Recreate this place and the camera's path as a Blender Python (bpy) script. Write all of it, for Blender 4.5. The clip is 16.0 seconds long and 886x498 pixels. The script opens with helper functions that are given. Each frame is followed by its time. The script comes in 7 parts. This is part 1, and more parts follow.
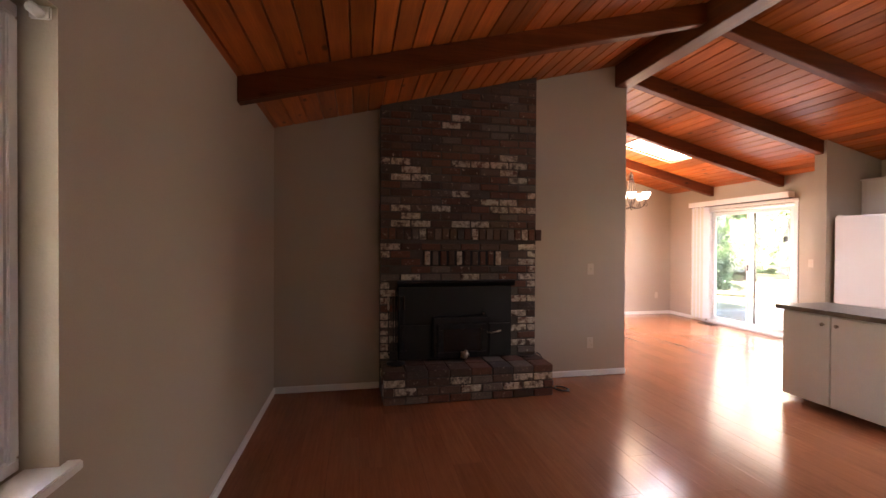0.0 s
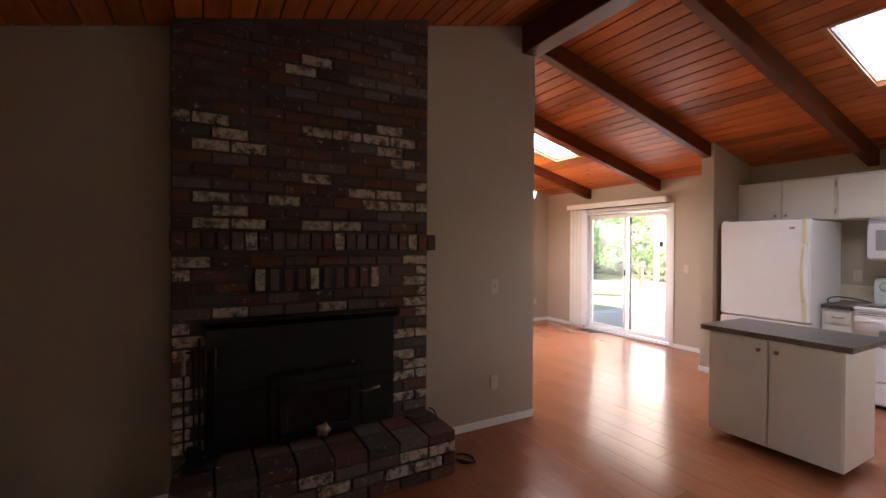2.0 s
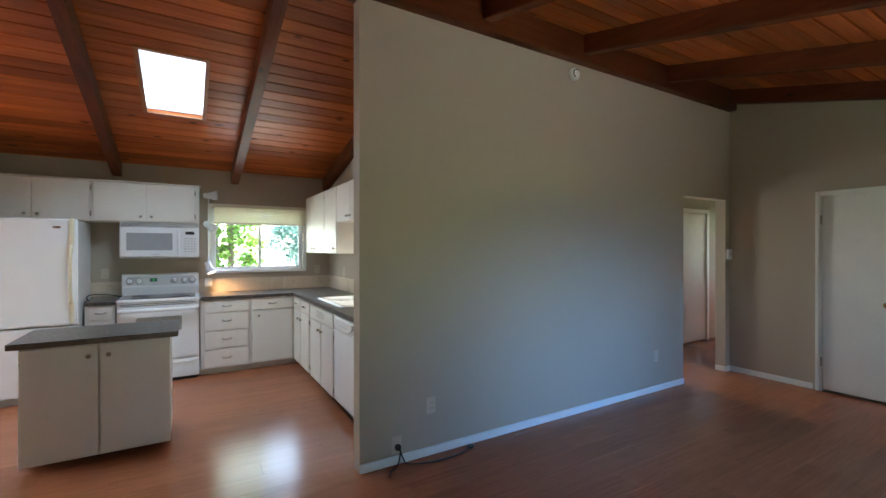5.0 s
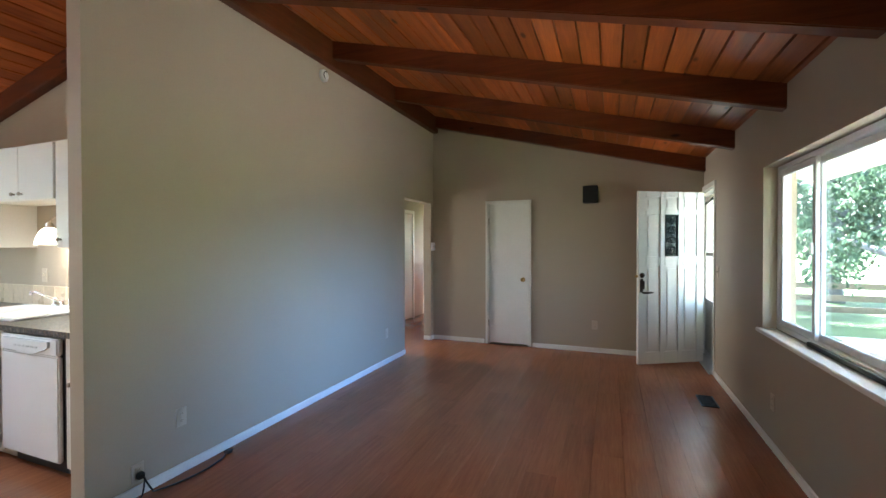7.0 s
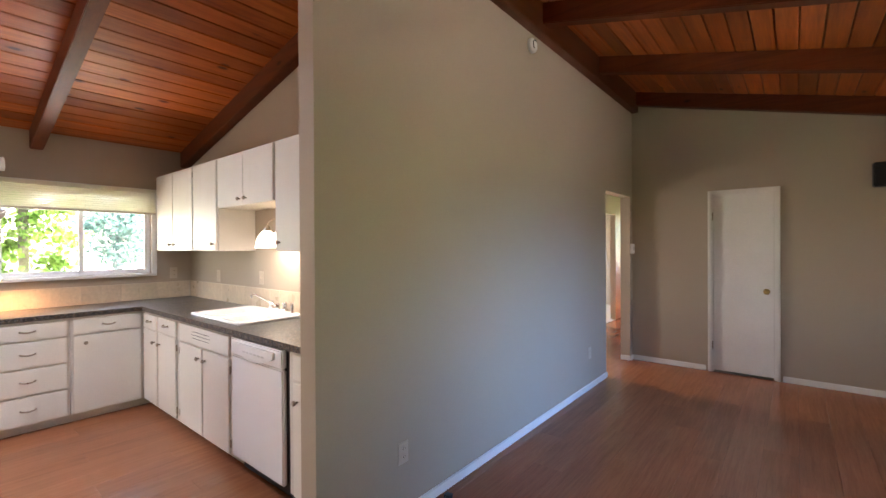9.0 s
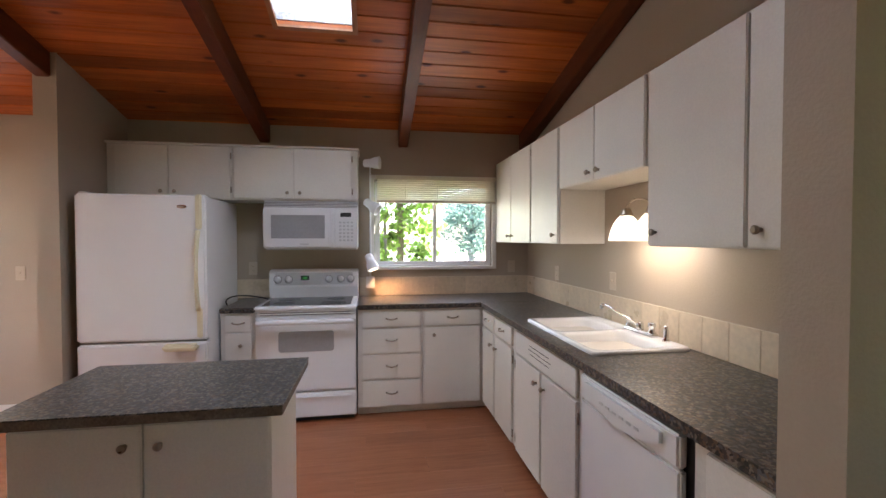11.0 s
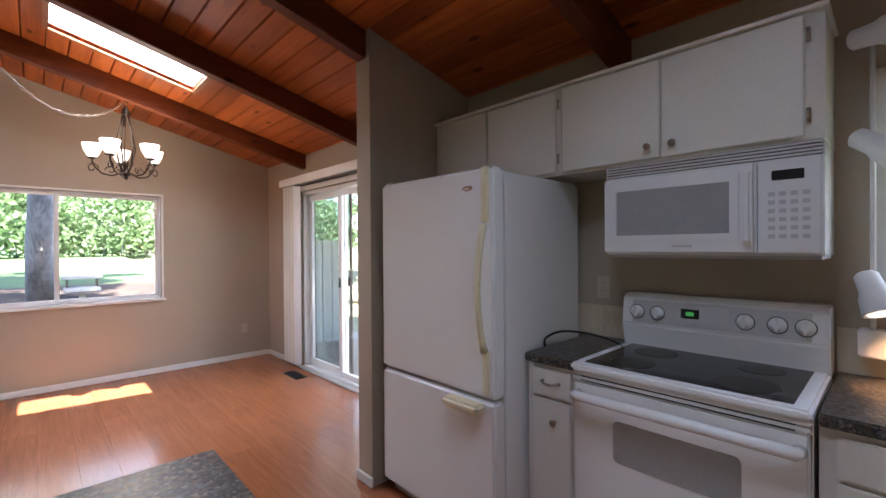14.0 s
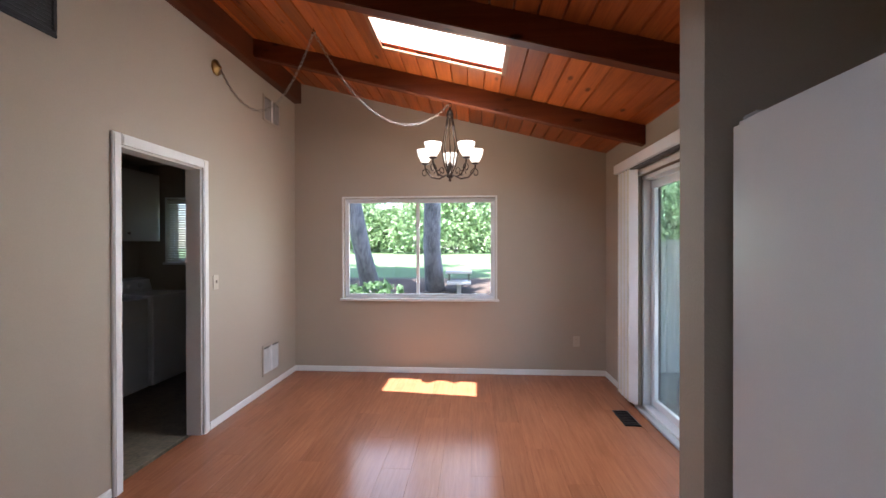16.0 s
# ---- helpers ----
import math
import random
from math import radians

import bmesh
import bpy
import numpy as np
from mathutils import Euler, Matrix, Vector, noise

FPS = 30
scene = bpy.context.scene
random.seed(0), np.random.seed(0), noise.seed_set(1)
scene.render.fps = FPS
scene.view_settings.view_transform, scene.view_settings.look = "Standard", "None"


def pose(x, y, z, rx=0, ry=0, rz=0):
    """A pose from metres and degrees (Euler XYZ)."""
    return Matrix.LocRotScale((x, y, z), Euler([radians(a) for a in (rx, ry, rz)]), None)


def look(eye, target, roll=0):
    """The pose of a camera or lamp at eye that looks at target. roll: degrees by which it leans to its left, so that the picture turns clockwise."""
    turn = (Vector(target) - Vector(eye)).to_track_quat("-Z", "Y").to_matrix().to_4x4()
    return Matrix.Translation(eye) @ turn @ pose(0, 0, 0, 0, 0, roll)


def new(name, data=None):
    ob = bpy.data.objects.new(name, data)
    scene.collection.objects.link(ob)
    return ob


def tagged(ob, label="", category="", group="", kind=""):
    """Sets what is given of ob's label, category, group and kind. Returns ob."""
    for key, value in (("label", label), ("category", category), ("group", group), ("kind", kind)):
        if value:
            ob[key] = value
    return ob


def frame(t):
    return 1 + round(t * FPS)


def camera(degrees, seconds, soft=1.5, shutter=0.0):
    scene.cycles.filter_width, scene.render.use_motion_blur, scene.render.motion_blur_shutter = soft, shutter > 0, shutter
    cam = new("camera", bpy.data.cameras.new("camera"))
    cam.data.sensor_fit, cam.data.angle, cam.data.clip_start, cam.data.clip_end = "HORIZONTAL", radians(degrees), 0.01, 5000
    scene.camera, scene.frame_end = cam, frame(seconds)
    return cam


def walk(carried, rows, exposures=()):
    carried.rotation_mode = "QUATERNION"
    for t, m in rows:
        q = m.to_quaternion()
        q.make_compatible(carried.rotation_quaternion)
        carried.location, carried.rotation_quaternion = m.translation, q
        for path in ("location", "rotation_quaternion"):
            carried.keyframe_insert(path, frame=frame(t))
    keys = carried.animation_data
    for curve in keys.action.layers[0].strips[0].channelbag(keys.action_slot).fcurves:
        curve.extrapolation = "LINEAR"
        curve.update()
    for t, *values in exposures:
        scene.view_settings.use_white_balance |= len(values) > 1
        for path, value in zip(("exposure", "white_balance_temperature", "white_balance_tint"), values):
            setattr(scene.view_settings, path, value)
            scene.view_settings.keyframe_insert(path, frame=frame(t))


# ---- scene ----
cam = camera(91.8, 16.0)
EXPOSURES = [(0, 4.6, 7700, 31), (1, 4.55, 7600, 31), (1.5, 4.4, 7500, 29), (2, 3.9, 7200, 26), (2.5, 3.5, 6900, 23), (3.5, 3.35, 6600, 18), (4.2, 3.4, 6250, 9), (5, 4.0, 6100, 5), (7.5, 4.55, 6350, 8), (8.5, 4.65, 6800, 15), (9, 4.5, 7100, 20), (9.5, 4.2, 7050, 22), (12, 3.45, 6650, 17), (12.5, 3.35, 6700, 19), (13.5, 3.15, 6600, 18), (14, 3.05, 6300, 18), (16, 2.8, 5950, 15)]
PATH = [
    (0, (0.158, 0.22, 1.382), (0.547, 2.182, 1.364), 0.3),
    (0.5, (0.19, 0.632, 1.405), (0.588, 2.592, 1.386), 0.2),
    (1, (0.227, 1.014, 1.415), (0.704, 2.956, 1.398), 0.3),
    (1.5, (0.351, 1.335, 1.442), (1.03, 3.216, 1.421), 0.3),
    (2, (0.527, 1.546, 1.47), (1.496, 3.295, 1.451), 0.3),
    (2.5, (0.609, 1.676, 1.475), (1.941, 3.167, 1.469), 0.1),
    (3, (0.599, 1.824, 1.475), (2.288, 2.896, 1.472), 0.2),
    (3.5, (0.503, 1.961, 1.468), (2.425, 2.515, 1.467), 0.2),
    (4, (0.403, 2.148, 1.466), (2.403, 2.14, 1.468), 0.2),
    (4.5, (0.355, 2.366, 1.478), (2.269, 1.784, 1.475), 0.1),
    (5, (0.283, 2.555, 1.457), (2.001, 1.531, 1.455), 0.0),
    (5.2, (0.24, 2.634, 1.455), (1.876, 1.483, 1.447), 0.0),
    (7.3, (0.536, 2.964, 1.419), (1.203, 1.079, 1.399), 0.1),
    (7.5, (0.605, 2.938, 1.424), (1.264, 1.05, 1.404), 0.2),
    (8, (0.82, 2.838, 1.438), (1.572, 0.985, 1.416), 0.1),
    (8.5, (1.069, 2.729, 1.449), (2.036, 0.978, 1.428), -0.0),
    (9, (1.348, 2.67, 1.423), (2.617, 1.125, 1.414), -0.3),
    (9.5, (1.603, 2.623, 1.452), (3.169, 1.379, 1.431), -0.2),
    (11.8, (2.894, 2.202, 1.424), (4.89, 2.329, 1.387), -0.3),
    (12, (3.022, 2.203, 1.426), (5.007, 2.442, 1.393), -0.4),
    (12.5, (3.346, 2.186, 1.417), (5.264, 2.748, 1.384), -0.4),
    (13, (3.662, 2.182, 1.391), (5.464, 3.049, 1.371), -0.7),
    (13.5, (3.974, 2.181, 1.392), (5.603, 3.342, 1.379), -0.5),
    (14, (4.235, 2.267, 1.393), (5.61, 3.72, 1.384), -0.4),
    (14.5, (4.487, 2.399, 1.389), (5.495, 4.127, 1.387), -0.2),
    (15, (4.732, 2.575, 1.396), (5.345, 4.479, 1.396), -0.2),
    (15.5, (4.903, 2.835, 1.407), (5.131, 4.822, 1.403), -0.1),
    (16, (5.011, 3.142, 1.429), (4.871, 5.137, 1.419), -0.1),
]
walk(cam, [(t, look(eye, target, roll)) for t, eye, target, roll in PATH], EXPOSURES)

# ---- world and light ----
SUN_DIR = Vector((-0.2, 1.3, -2.95)).normalized()
wd = bpy.data.worlds.new("world")
scene.world = wd
wd.use_nodes = True
sky = wd.node_tree.nodes.new("ShaderNodeTexSky")
sky.sky_type, sky.sun_disc = "NISHITA", False
sky.sun_elevation, sky.sun_rotation = math.asin(-SUN_DIR.z), math.atan2(-SUN_DIR.x, -SUN_DIR.y)
wd.node_tree.links.new(sky.outputs[0], wd.node_tree.nodes["Background"].inputs[0])
wd.node_tree.nodes["Background"].inputs[1].default_value = 0.13
sun = new("sun", bpy.data.lights.new("sun", "SUN"))
sun.data.energy, sun.data.angle, sun.data.color = 5.0, radians(0.5), (1, 0.97, 0.93)
sun.matrix_world = look((0, 0, 20), Vector((0, 0, 20)) + SUN_DIR)


def window_or_fill_light(x, y, z, tx, ty, tz, w, h, power, color, spread=140):
    """Daylight that enters by an opening, or fill from an added lamp."""
    lamp = new("window_or_fill_lamp", bpy.data.lights.new("window_or_fill_lamp", "AREA"))
    lamp.data.shape, lamp.data.size, lamp.data.size_y = "RECTANGLE", w, h
    lamp.data.energy, lamp.data.color = power, color
    lamp.data.spread = radians(spread)
    lamp.matrix_world = look((x, y, z), (tx, ty, tz))
    return lamp


def bulb(x, y, z, power, color, radius=0.03):
    lamp = new("bulb_light", bpy.data.lights.new("bulb_light", "POINT"))
    lamp.data.energy, lamp.data.color, lamp.data.shadow_soft_size = power, color, radius
    lamp.location = (x, y, z)
    return lamp


# ---- plan, in metres ----
W, E, FP, S, N, R = -0.6, 6.47, 4.40, -3.02, 7.985, 2.945
PEAK, SLOPE = 3.335, 0.25
KS = 0.79            # kitchen's south wall
P0, P1 = 2.938, 3.05  # partition under the ridge


def roof_z(x):
    return PEAK - SLOPE * abs(x - R)


window_or_fill_light(W - 0.07, 0.3, 1.4, P0, -0.7, 0.25, 2.1, 1.0, 0.80, (0.20, 0.45, 1.0), 48)
window_or_fill_light(W - 0.07, 0.3, 1.2, P0, 1.2, 1.75, 2.1, 0.6, 0.11, (0.85, 1.0, 0.40), 70)
window_or_fill_light(R + 1.82, 2.65, roof_z(R + 1.82) + 0.05, R + 1.82, 2.65, 0, 0.85, 0.42, 1.4, (0.68, 0.82, 1.0))
window_or_fill_light(R + 1.82, 6.23, roof_z(R + 1.82) + 0.05, R + 1.82, 6.23, 0, 0.85, 0.42, 3.0, (0.70, 0.84, 1.0))
# added lamp in a windowless room; throws the hall light onto the gable wall
window_or_fill_light(5.2, -2.3, 1.5, 3.0, -2.8, 1.2, 0.6, 1.2, 2.3, (1.0, 0.95, 0.86))
window_or_fill_light(E + 0.12, 6.2, 1.05, E - 1, 6.2, 0.9, 1.5, 1.95, 1.9, (1.0, 0.97, 0.9))
window_or_fill_light(4.4, N + 0.12, 1.42, 4.4, N - 1, 1.2, 1.65, 1.1, 1.5, (1.0, 0.98, 0.9))
window_or_fill_light(6.95, -6.1, 1.5, 4.2, -5.6, 0.6, 1.6, 1.1, 4, (0.9, 0.95, 1.0))
window_or_fill_light(E + 0.12, 1.7, 1.45, E - 1, 1.7, 1.3, 1.0, 0.7, 0.45, (0.95, 1.0, 0.9))
window_or_fill_light(W - 0.12, -2.7, 1.1, W + 1, -2.7, 1.0, 0.5, 1.9, 0.10, (0.5, 0.92, 1.0))


# ---- materials ----
def nd(nt, kind, **kw):
    n = nt.nodes.new(kind)
    for k, v in kw.items():
        n.inputs[k].default_value = v
    return n


def material(name, color, rough=0.5, metal=0.0, var=0.12, scale=3.0, fine=60.0, bump=0.05, stretch=(1, 1, 1), color2=None,
             per_piece=0.0, island=False, spec=0.5, coat=0.0, fine_var=0.5, object_space=True):
    """A painted, wooden or metal surface: two scales of colour change, fine relief and uneven gloss."""
    m = bpy.data.materials.new(name)
    m.use_nodes = True
    nt = m.node_tree
    b = nt.nodes["Principled BSDF"]
    L = nt.links.new
    geo = nt.nodes.new("ShaderNodeNewGeometry")
    mp = nt.nodes.new("ShaderNodeMapping")
    mp.inputs["Scale"].default_value = stretch
    L(geo.outputs["Position"], mp.inputs["Vector"])
    vec = mp.outputs[0]
    rnd = None
    if per_piece or island:
        if island:
            rnd = geo.outputs["Random Per Island"]
        else:
            rnd = nt.nodes.new("ShaderNodeObjectInfo").outputs["Random"]
        add = nt.nodes.new("ShaderNodeVectorMath")
        add.operation = "MULTIPLY_ADD"
        L(rnd, add.inputs[0])
        add.inputs[1].default_value = (37.0, 53.0, 71.0)
        L(vec, add.inputs[2])
        vec = add.outputs[0]
    big = nd(nt, "ShaderNodeTexNoise", Scale=scale, Detail=4.0)
    small = nd(nt, "ShaderNodeTexNoise", Scale=fine, Detail=3.0)
    L(vec, big.inputs["Vector"])
    L(vec, small.inputs["Vector"])
    mixn = nt.nodes.new("ShaderNodeMix")
    mixn.inputs[0].default_value = fine_var
    L(big.outputs[0], mixn.inputs[2])
    L(small.outputs[0], mixn.inputs[3])
    ramp = nt.nodes.new("ShaderNodeValToRGB")
    c = Vector(color)
    d = Vector(color2) if color2 else c * (1 - var * 2.2)
    ramp.color_ramp.elements[0].position, ramp.color_ramp.elements[1].position = 0.3, 0.7
    ramp.color_ramp.elements[0].color, ramp.color_ramp.elements[1].color = (*d, 1), (*(c * (1 + var * 0.4)), 1)
    L(mixn.outputs[0], ramp.inputs[0])
    col = ramp.outputs[0]
    if rnd:
        hsv = nt.nodes.new("ShaderNodeHueSaturation")
        mr = nt.nodes.new("ShaderNodeMapRange")
        mr.inputs[3].default_value, mr.inputs[4].default_value = 1 - per_piece, 1 + per_piece
        L(rnd, mr.inputs[0])
        L(mr.outputs[0], hsv.inputs["Value"])
        L(col, hsv.inputs["Color"])
        col = hsv.outputs[0]
    L(col, b.inputs["Base Color"])
    rr = nt.nodes.new("ShaderNodeMapRange")
    rr.inputs[3].default_value, rr.inputs[4].default_value = max(0.02, rough - 0.08), min(1, rough + 0.08)
    L(big.outputs[0], rr.inputs[0])
    L(rr.outputs[0], b.inputs["Roughness"])
    b.inputs["Metallic"].default_value = metal
    b.inputs["Specular IOR Level"].default_value = spec
    b.inputs["Coat Weight"].default_value = coat
    if bump:
        bp = nt.nodes.new("ShaderNodeBump")
        bp.inputs["Strength"].default_value, bp.inputs["Distance"].default_value = bump, 0.01
        L(small.outputs[0], bp.inputs["Height"])
        L(bp.outputs[0], b.inputs["Normal"])
    return m


def wood(name, color, dark, rough, along, per_piece=0.0, island=False, bump=0.06, knots=False, grain=1.0, coat=0.0):
    """Wood with its grain along one axis (0 x, 1 y, 2 z), rings, streaks and, on request, knots."""
    m = bpy.data.materials.new(name)
    m.use_nodes = True
    nt = m.node_tree
    b = nt.nodes["Principled BSDF"]
    L = nt.links.new
    geo = nt.nodes.new("ShaderNodeNewGeometry")
    vec = geo.outputs["Position"]
    rnd = geo.outputs["Random Per Island"] if island else nt.nodes.new("ShaderNodeObjectInfo").outputs["Random"]
    add = nt.nodes.new("ShaderNodeVectorMath")
    add.operation = "MULTIPLY_ADD"
    L(rnd, add.inputs[0])
    add.inputs[1].default_value = (31.0, 47.0, 61.0)
    L(vec, add.inputs[2])
    mp = nt.nodes.new("ShaderNodeMapping")
    sc = [26 * grain] * 3
    sc[along] = 1.3 * grain
    mp.inputs["Scale"].default_value = sc
    L(add.outputs[0], mp.inputs[0])
    g = nd(nt, "ShaderNodeTexNoise", Scale=1.0, Detail=6.0, Distortion=0.6)
    L(mp.outputs[0], g.inputs["Vector"])
    fine = nd(nt, "ShaderNodeTexNoise", Scale=5.0, Detail=3.0)
    L(mp.outputs[0], fine.inputs["Vector"])
    blot = nd(nt, "ShaderNodeTexNoise", Scale=1.6, Detail=2.0)
    L(add.outputs[0], blot.inputs["Vector"])
    mx = nt.nodes.new("ShaderNodeMix")
    mx.inputs[0].default_value = 0.35
    L(g.outputs[0], mx.inputs[2])
    L(fine.outputs[0], mx.inputs[3])
    mx2 = nt.nodes.new("ShaderNodeMix")
    mx2.inputs[0].default_value = 0.3
    L(mx.outputs[0], mx2.inputs[2])
    L(blot.outputs[0], mx2.inputs[3])
    ramp = nt.nodes.new("ShaderNodeValToRGB")
    ramp.color_ramp.elements[0].position, ramp.color_ramp.elements[1].position = 0.33, 0.66
    ramp.color_ramp.elements[0].color, ramp.color_ramp.elements[1].color = (*dark, 1), (*color, 1)
    L(mx2.outputs[0], ramp.inputs[0])
    col = ramp.outputs[0]
    if knots:
        mk = nt.nodes.new("ShaderNodeMapping")
        ks = [5.5] * 3
        ks[along] = 2.4
        mk.inputs["Scale"].default_value = ks
        L(add.outputs[0], mk.inputs[0])
        vor = nd(nt, "ShaderNodeTexVoronoi", Scale=1.0)
        L(mk.outputs[0], vor.inputs["Vector"])
        kr = nt.nodes.new("ShaderNodeValToRGB")
        kr.color_ramp.elements[0].position, kr.color_ramp.elements[1].position = 0.06, 0.13
        kr.color_ramp.elements[0].color, kr.color_ramp.elements[1].color = (0.25, 0.2, 0.18, 1), (1, 1, 1, 1)
        L(vor.outputs["Distance"], kr.inputs[0])
        mul = nt.nodes.new("ShaderNodeMix")
        mul.data_type, mul.blend_type = "RGBA", "MULTIPLY"
        mul.inputs[0].default_value = 1.0
        L(col, mul.inputs[6])
        L(kr.outputs[0], mul.inputs[7])
        col = mul.outputs[2]
    hsv = nt.nodes.new("ShaderNodeHueSaturation")
    mr = nt.nodes.new("ShaderNodeMapRange")
    mr.inputs[3].default_value, mr.inputs[4].default_value = 1 - per_piece, 1 + per_piece
    L(rnd, mr.inputs[0])
    L(mr.outputs[0], hsv.inputs["Value"])
    L(col, hsv.inputs["Color"])
    L(hsv.outputs[0], b.inputs["Base Color"])
    rr = nt.nodes.new("ShaderNodeMapRange")
    rr.inputs[3].default_value, rr.inputs[4].default_value = max(0.03, rough - 0.07), rough + 0.1
    L(mx2.outputs[0], rr.inputs[0])
    L(rr.outputs[0], b.inputs["Roughness"])
    b.inputs["Coat Weight"].default_value = coat
    b.inputs["Coat Roughness"].default_value = 0.15
    bp = nt.nodes.new("ShaderNodeBump")
    bp.inputs["Strength"].default_value, bp.inputs["Distance"].default_value = bump, 0.006
    L(mx.outputs[0], bp.inputs["Height"])
    L(bp.outputs[0], b.inputs["Normal"])
    return m


def speckle(name, colors, scale, rough):
    """Laminate or stone made of many small chips of several colours."""
    m = bpy.data.materials.new(name)
    m.use_nodes = True
    nt = m.node_tree
    b = nt.nodes["Principled BSDF"]
    L = nt.links.new
    geo = nt.nodes.new("ShaderNodeNewGeometry")
    warp = nd(nt, "ShaderNodeTexNoise", Scale=scale * 0.6, Detail=2.0)
    L(geo.outputs["Position"], warp.inputs["Vector"])
    add = nt.nodes.new("ShaderNodeVectorMath")
    add.operation = "MULTIPLY_ADD"
    L(warp.outputs["Color"], add.inputs[0])
    add.inputs[1].default_value = (0.02, 0.02, 0.02)
    L(geo.outputs["Position"], add.inputs[2])
    vor = nd(nt, "ShaderNodeTexVoronoi", Scale=scale)
    L(add.outputs[0], vor.inputs["Vector"])
    sep = nt.nodes.new("ShaderNodeSeparateColor")
    L(vor.outputs["Color"], sep.inputs[0])
    ramp = nt.nodes.new("ShaderNodeValToRGB")
    ramp.color_ramp.interpolation = "CONSTANT"
    n = len(colors)
    for i, c in enumerate(colors):
        e = ramp.color_ramp.elements[i] if i < 2 else ramp.color_ramp.elements.new(i / n)
        e.position = i / n
        e.color = (*c, 1)
    L(sep.outputs[0], ramp.inputs[0])
    L(ramp.outputs[0], b.inputs["Base Color"])
    b.inputs["Roughness"].default_value = rough
    b.inputs["Specular IOR Level"].default_value = 0.35
    return m


def glass(name, tint=(1, 1, 1), gloss=1.0):
    m = bpy.data.materials.new(name)
    m.use_nodes = True
    nt = m.node_tree
    nt.nodes.clear()
    out = nt.nodes.new("ShaderNodeOutputMaterial")
    mix = nt.nodes.new("ShaderNodeMixShader")
    tr = nt.nodes.new("ShaderNodeBsdfTransparent")
    gl = nt.nodes.new("ShaderNodeBsdfGlossy")
    lw = nd(nt, "ShaderNodeLayerWeight", Blend=0.5)
    pw = nt.nodes.new("ShaderNodeMath")
    pw.operation = "POWER"
    nt.links.new(lw.outputs["Facing"], pw.inputs[0])
    pw.inputs[1].default_value = 4.0
    fr = nt.nodes.new("ShaderNodeMapRange")
    fr.inputs[3].default_value, fr.inputs[4].default_value = 0.03, 0.5
    nt.links.new(pw.outputs[0], fr.inputs[0])
    tr.inputs[0].default_value = (*tint, 1)
    gl.inputs["Roughness"].default_value = 0.02
    nt.links.new(fr.outputs[0], mix.inputs[0])
    nt.links.new(tr.outputs[0], mix.inputs[1])
    nt.links.new(gl.outputs[0], mix.inputs[2])
    nt.links.new(mix.outputs[0], out.inputs[0])
    return m


def glowing(name, color, strength, base=(0.9, 0.88, 0.82)):
    m = bpy.data.materials.new(name)
    m.use_nodes = True
    b = m.node_tree.nodes["Principled BSDF"]
    b.inputs["Base Color"].default_value = (*base, 1)
    b.inputs["Roughness"].default_value = 0.35
    b.inputs["Emission Color"].default_value = (*color, 1)
    b.inputs["Emission Strength"].default_value = strength
    return m


PAINT = material("greige_wall_paint", (0.42, 0.348, 0.268), 0.62, var=0.03, scale=1.2, fine=140, bump=0.12)
WHITE = material("white_trim_paint", (0.80, 0.78, 0.74), 0.4, var=0.04, scale=4, fine=90, bump=0.05)
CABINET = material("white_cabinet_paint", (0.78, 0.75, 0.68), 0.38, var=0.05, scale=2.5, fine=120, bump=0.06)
# cabinet paint a little darker: shade on frames and kicks put into the colour
CAB_SHADOW = material("shaded_cabinet_paint", (0.72, 0.68, 0.61), 0.45, var=0.06, scale=3, fine=90, bump=0.05)
APPLIANCE = material("white_enamel", (0.80, 0.80, 0.80), 0.22, var=0.02, scale=2, fine=260, bump=0.05)
YELLOWED = material("yellowed_plastic", (0.74, 0.67, 0.47), 0.4, var=0.05, scale=6, fine=120, bump=0.02)
VINYL = material("white_vinyl", (0.82, 0.82, 0.82), 0.35, var=0.03, scale=3, fine=80, bump=0.02)
ALMOND = material("almond_plastic", (0.54, 0.46, 0.36), 0.4, var=0.03, scale=5, fine=90, bump=0.02)
PLANK = wood("ceiling_plank_wood", (0.53, 0.145, 0.033), (0.25, 0.057, 0.013), 0.33, 1, per_piece=0.34, island=True, knots=True, bump=0.05, grain=0.8)
BEAM_X = wood("dark_beam_wood", (0.175, 0.043, 0.013), (0.08, 0.019, 0.006), 0.42, 0, per_piece=0.1, bump=0.1, knots=True, grain=0.7)
BEAM_Y = wood("dark_ridge_wood", (0.135, 0.036, 0.013), (0.06, 0.016, 0.006), 0.42, 1, per_piece=0.1, bump=0.1, grain=0.7)
RAW_X = wood("skylight_trim_wood", (0.42, 0.17, 0.06), (0.25, 0.09, 0.03), 0.45, 0, per_piece=0.1)
FLOOR = wood("laminate_floor_wood", (0.37, 0.137, 0.063), (0.25, 0.084, 0.037), 0.17, 1, per_piece=0.05, bump=0.02, grain=1.8)
for n in FLOOR.node_tree.nodes:
    if n.type == "VALTORGB":
        n.color_ramp.elements[0].position, n.color_ramp.elements[1].position = 0.34, 0.66
FLOOR.node_tree.nodes["Principled BSDF"].inputs["Specular IOR Level"].default_value = 0.32
for m in (PLANK, BEAM_X, BEAM_Y):
    m.node_tree.nodes["Principled BSDF"].inputs["Specular IOR Level"].default_value = 0.2
JOINT = material("dark_joint", (0.05, 0.025, 0.015), 0.8, var=0.1)
MORTAR = material("grey_mortar", (0.095, 0.078, 0.066), 0.92, var=0.2, scale=6, fine=90, bump=0.4)
IRON = material("black_iron", (0.005, 0.005, 0.0055), 0.5, 0.2, var=0.2, scale=5, fine=120, bump=0.12)
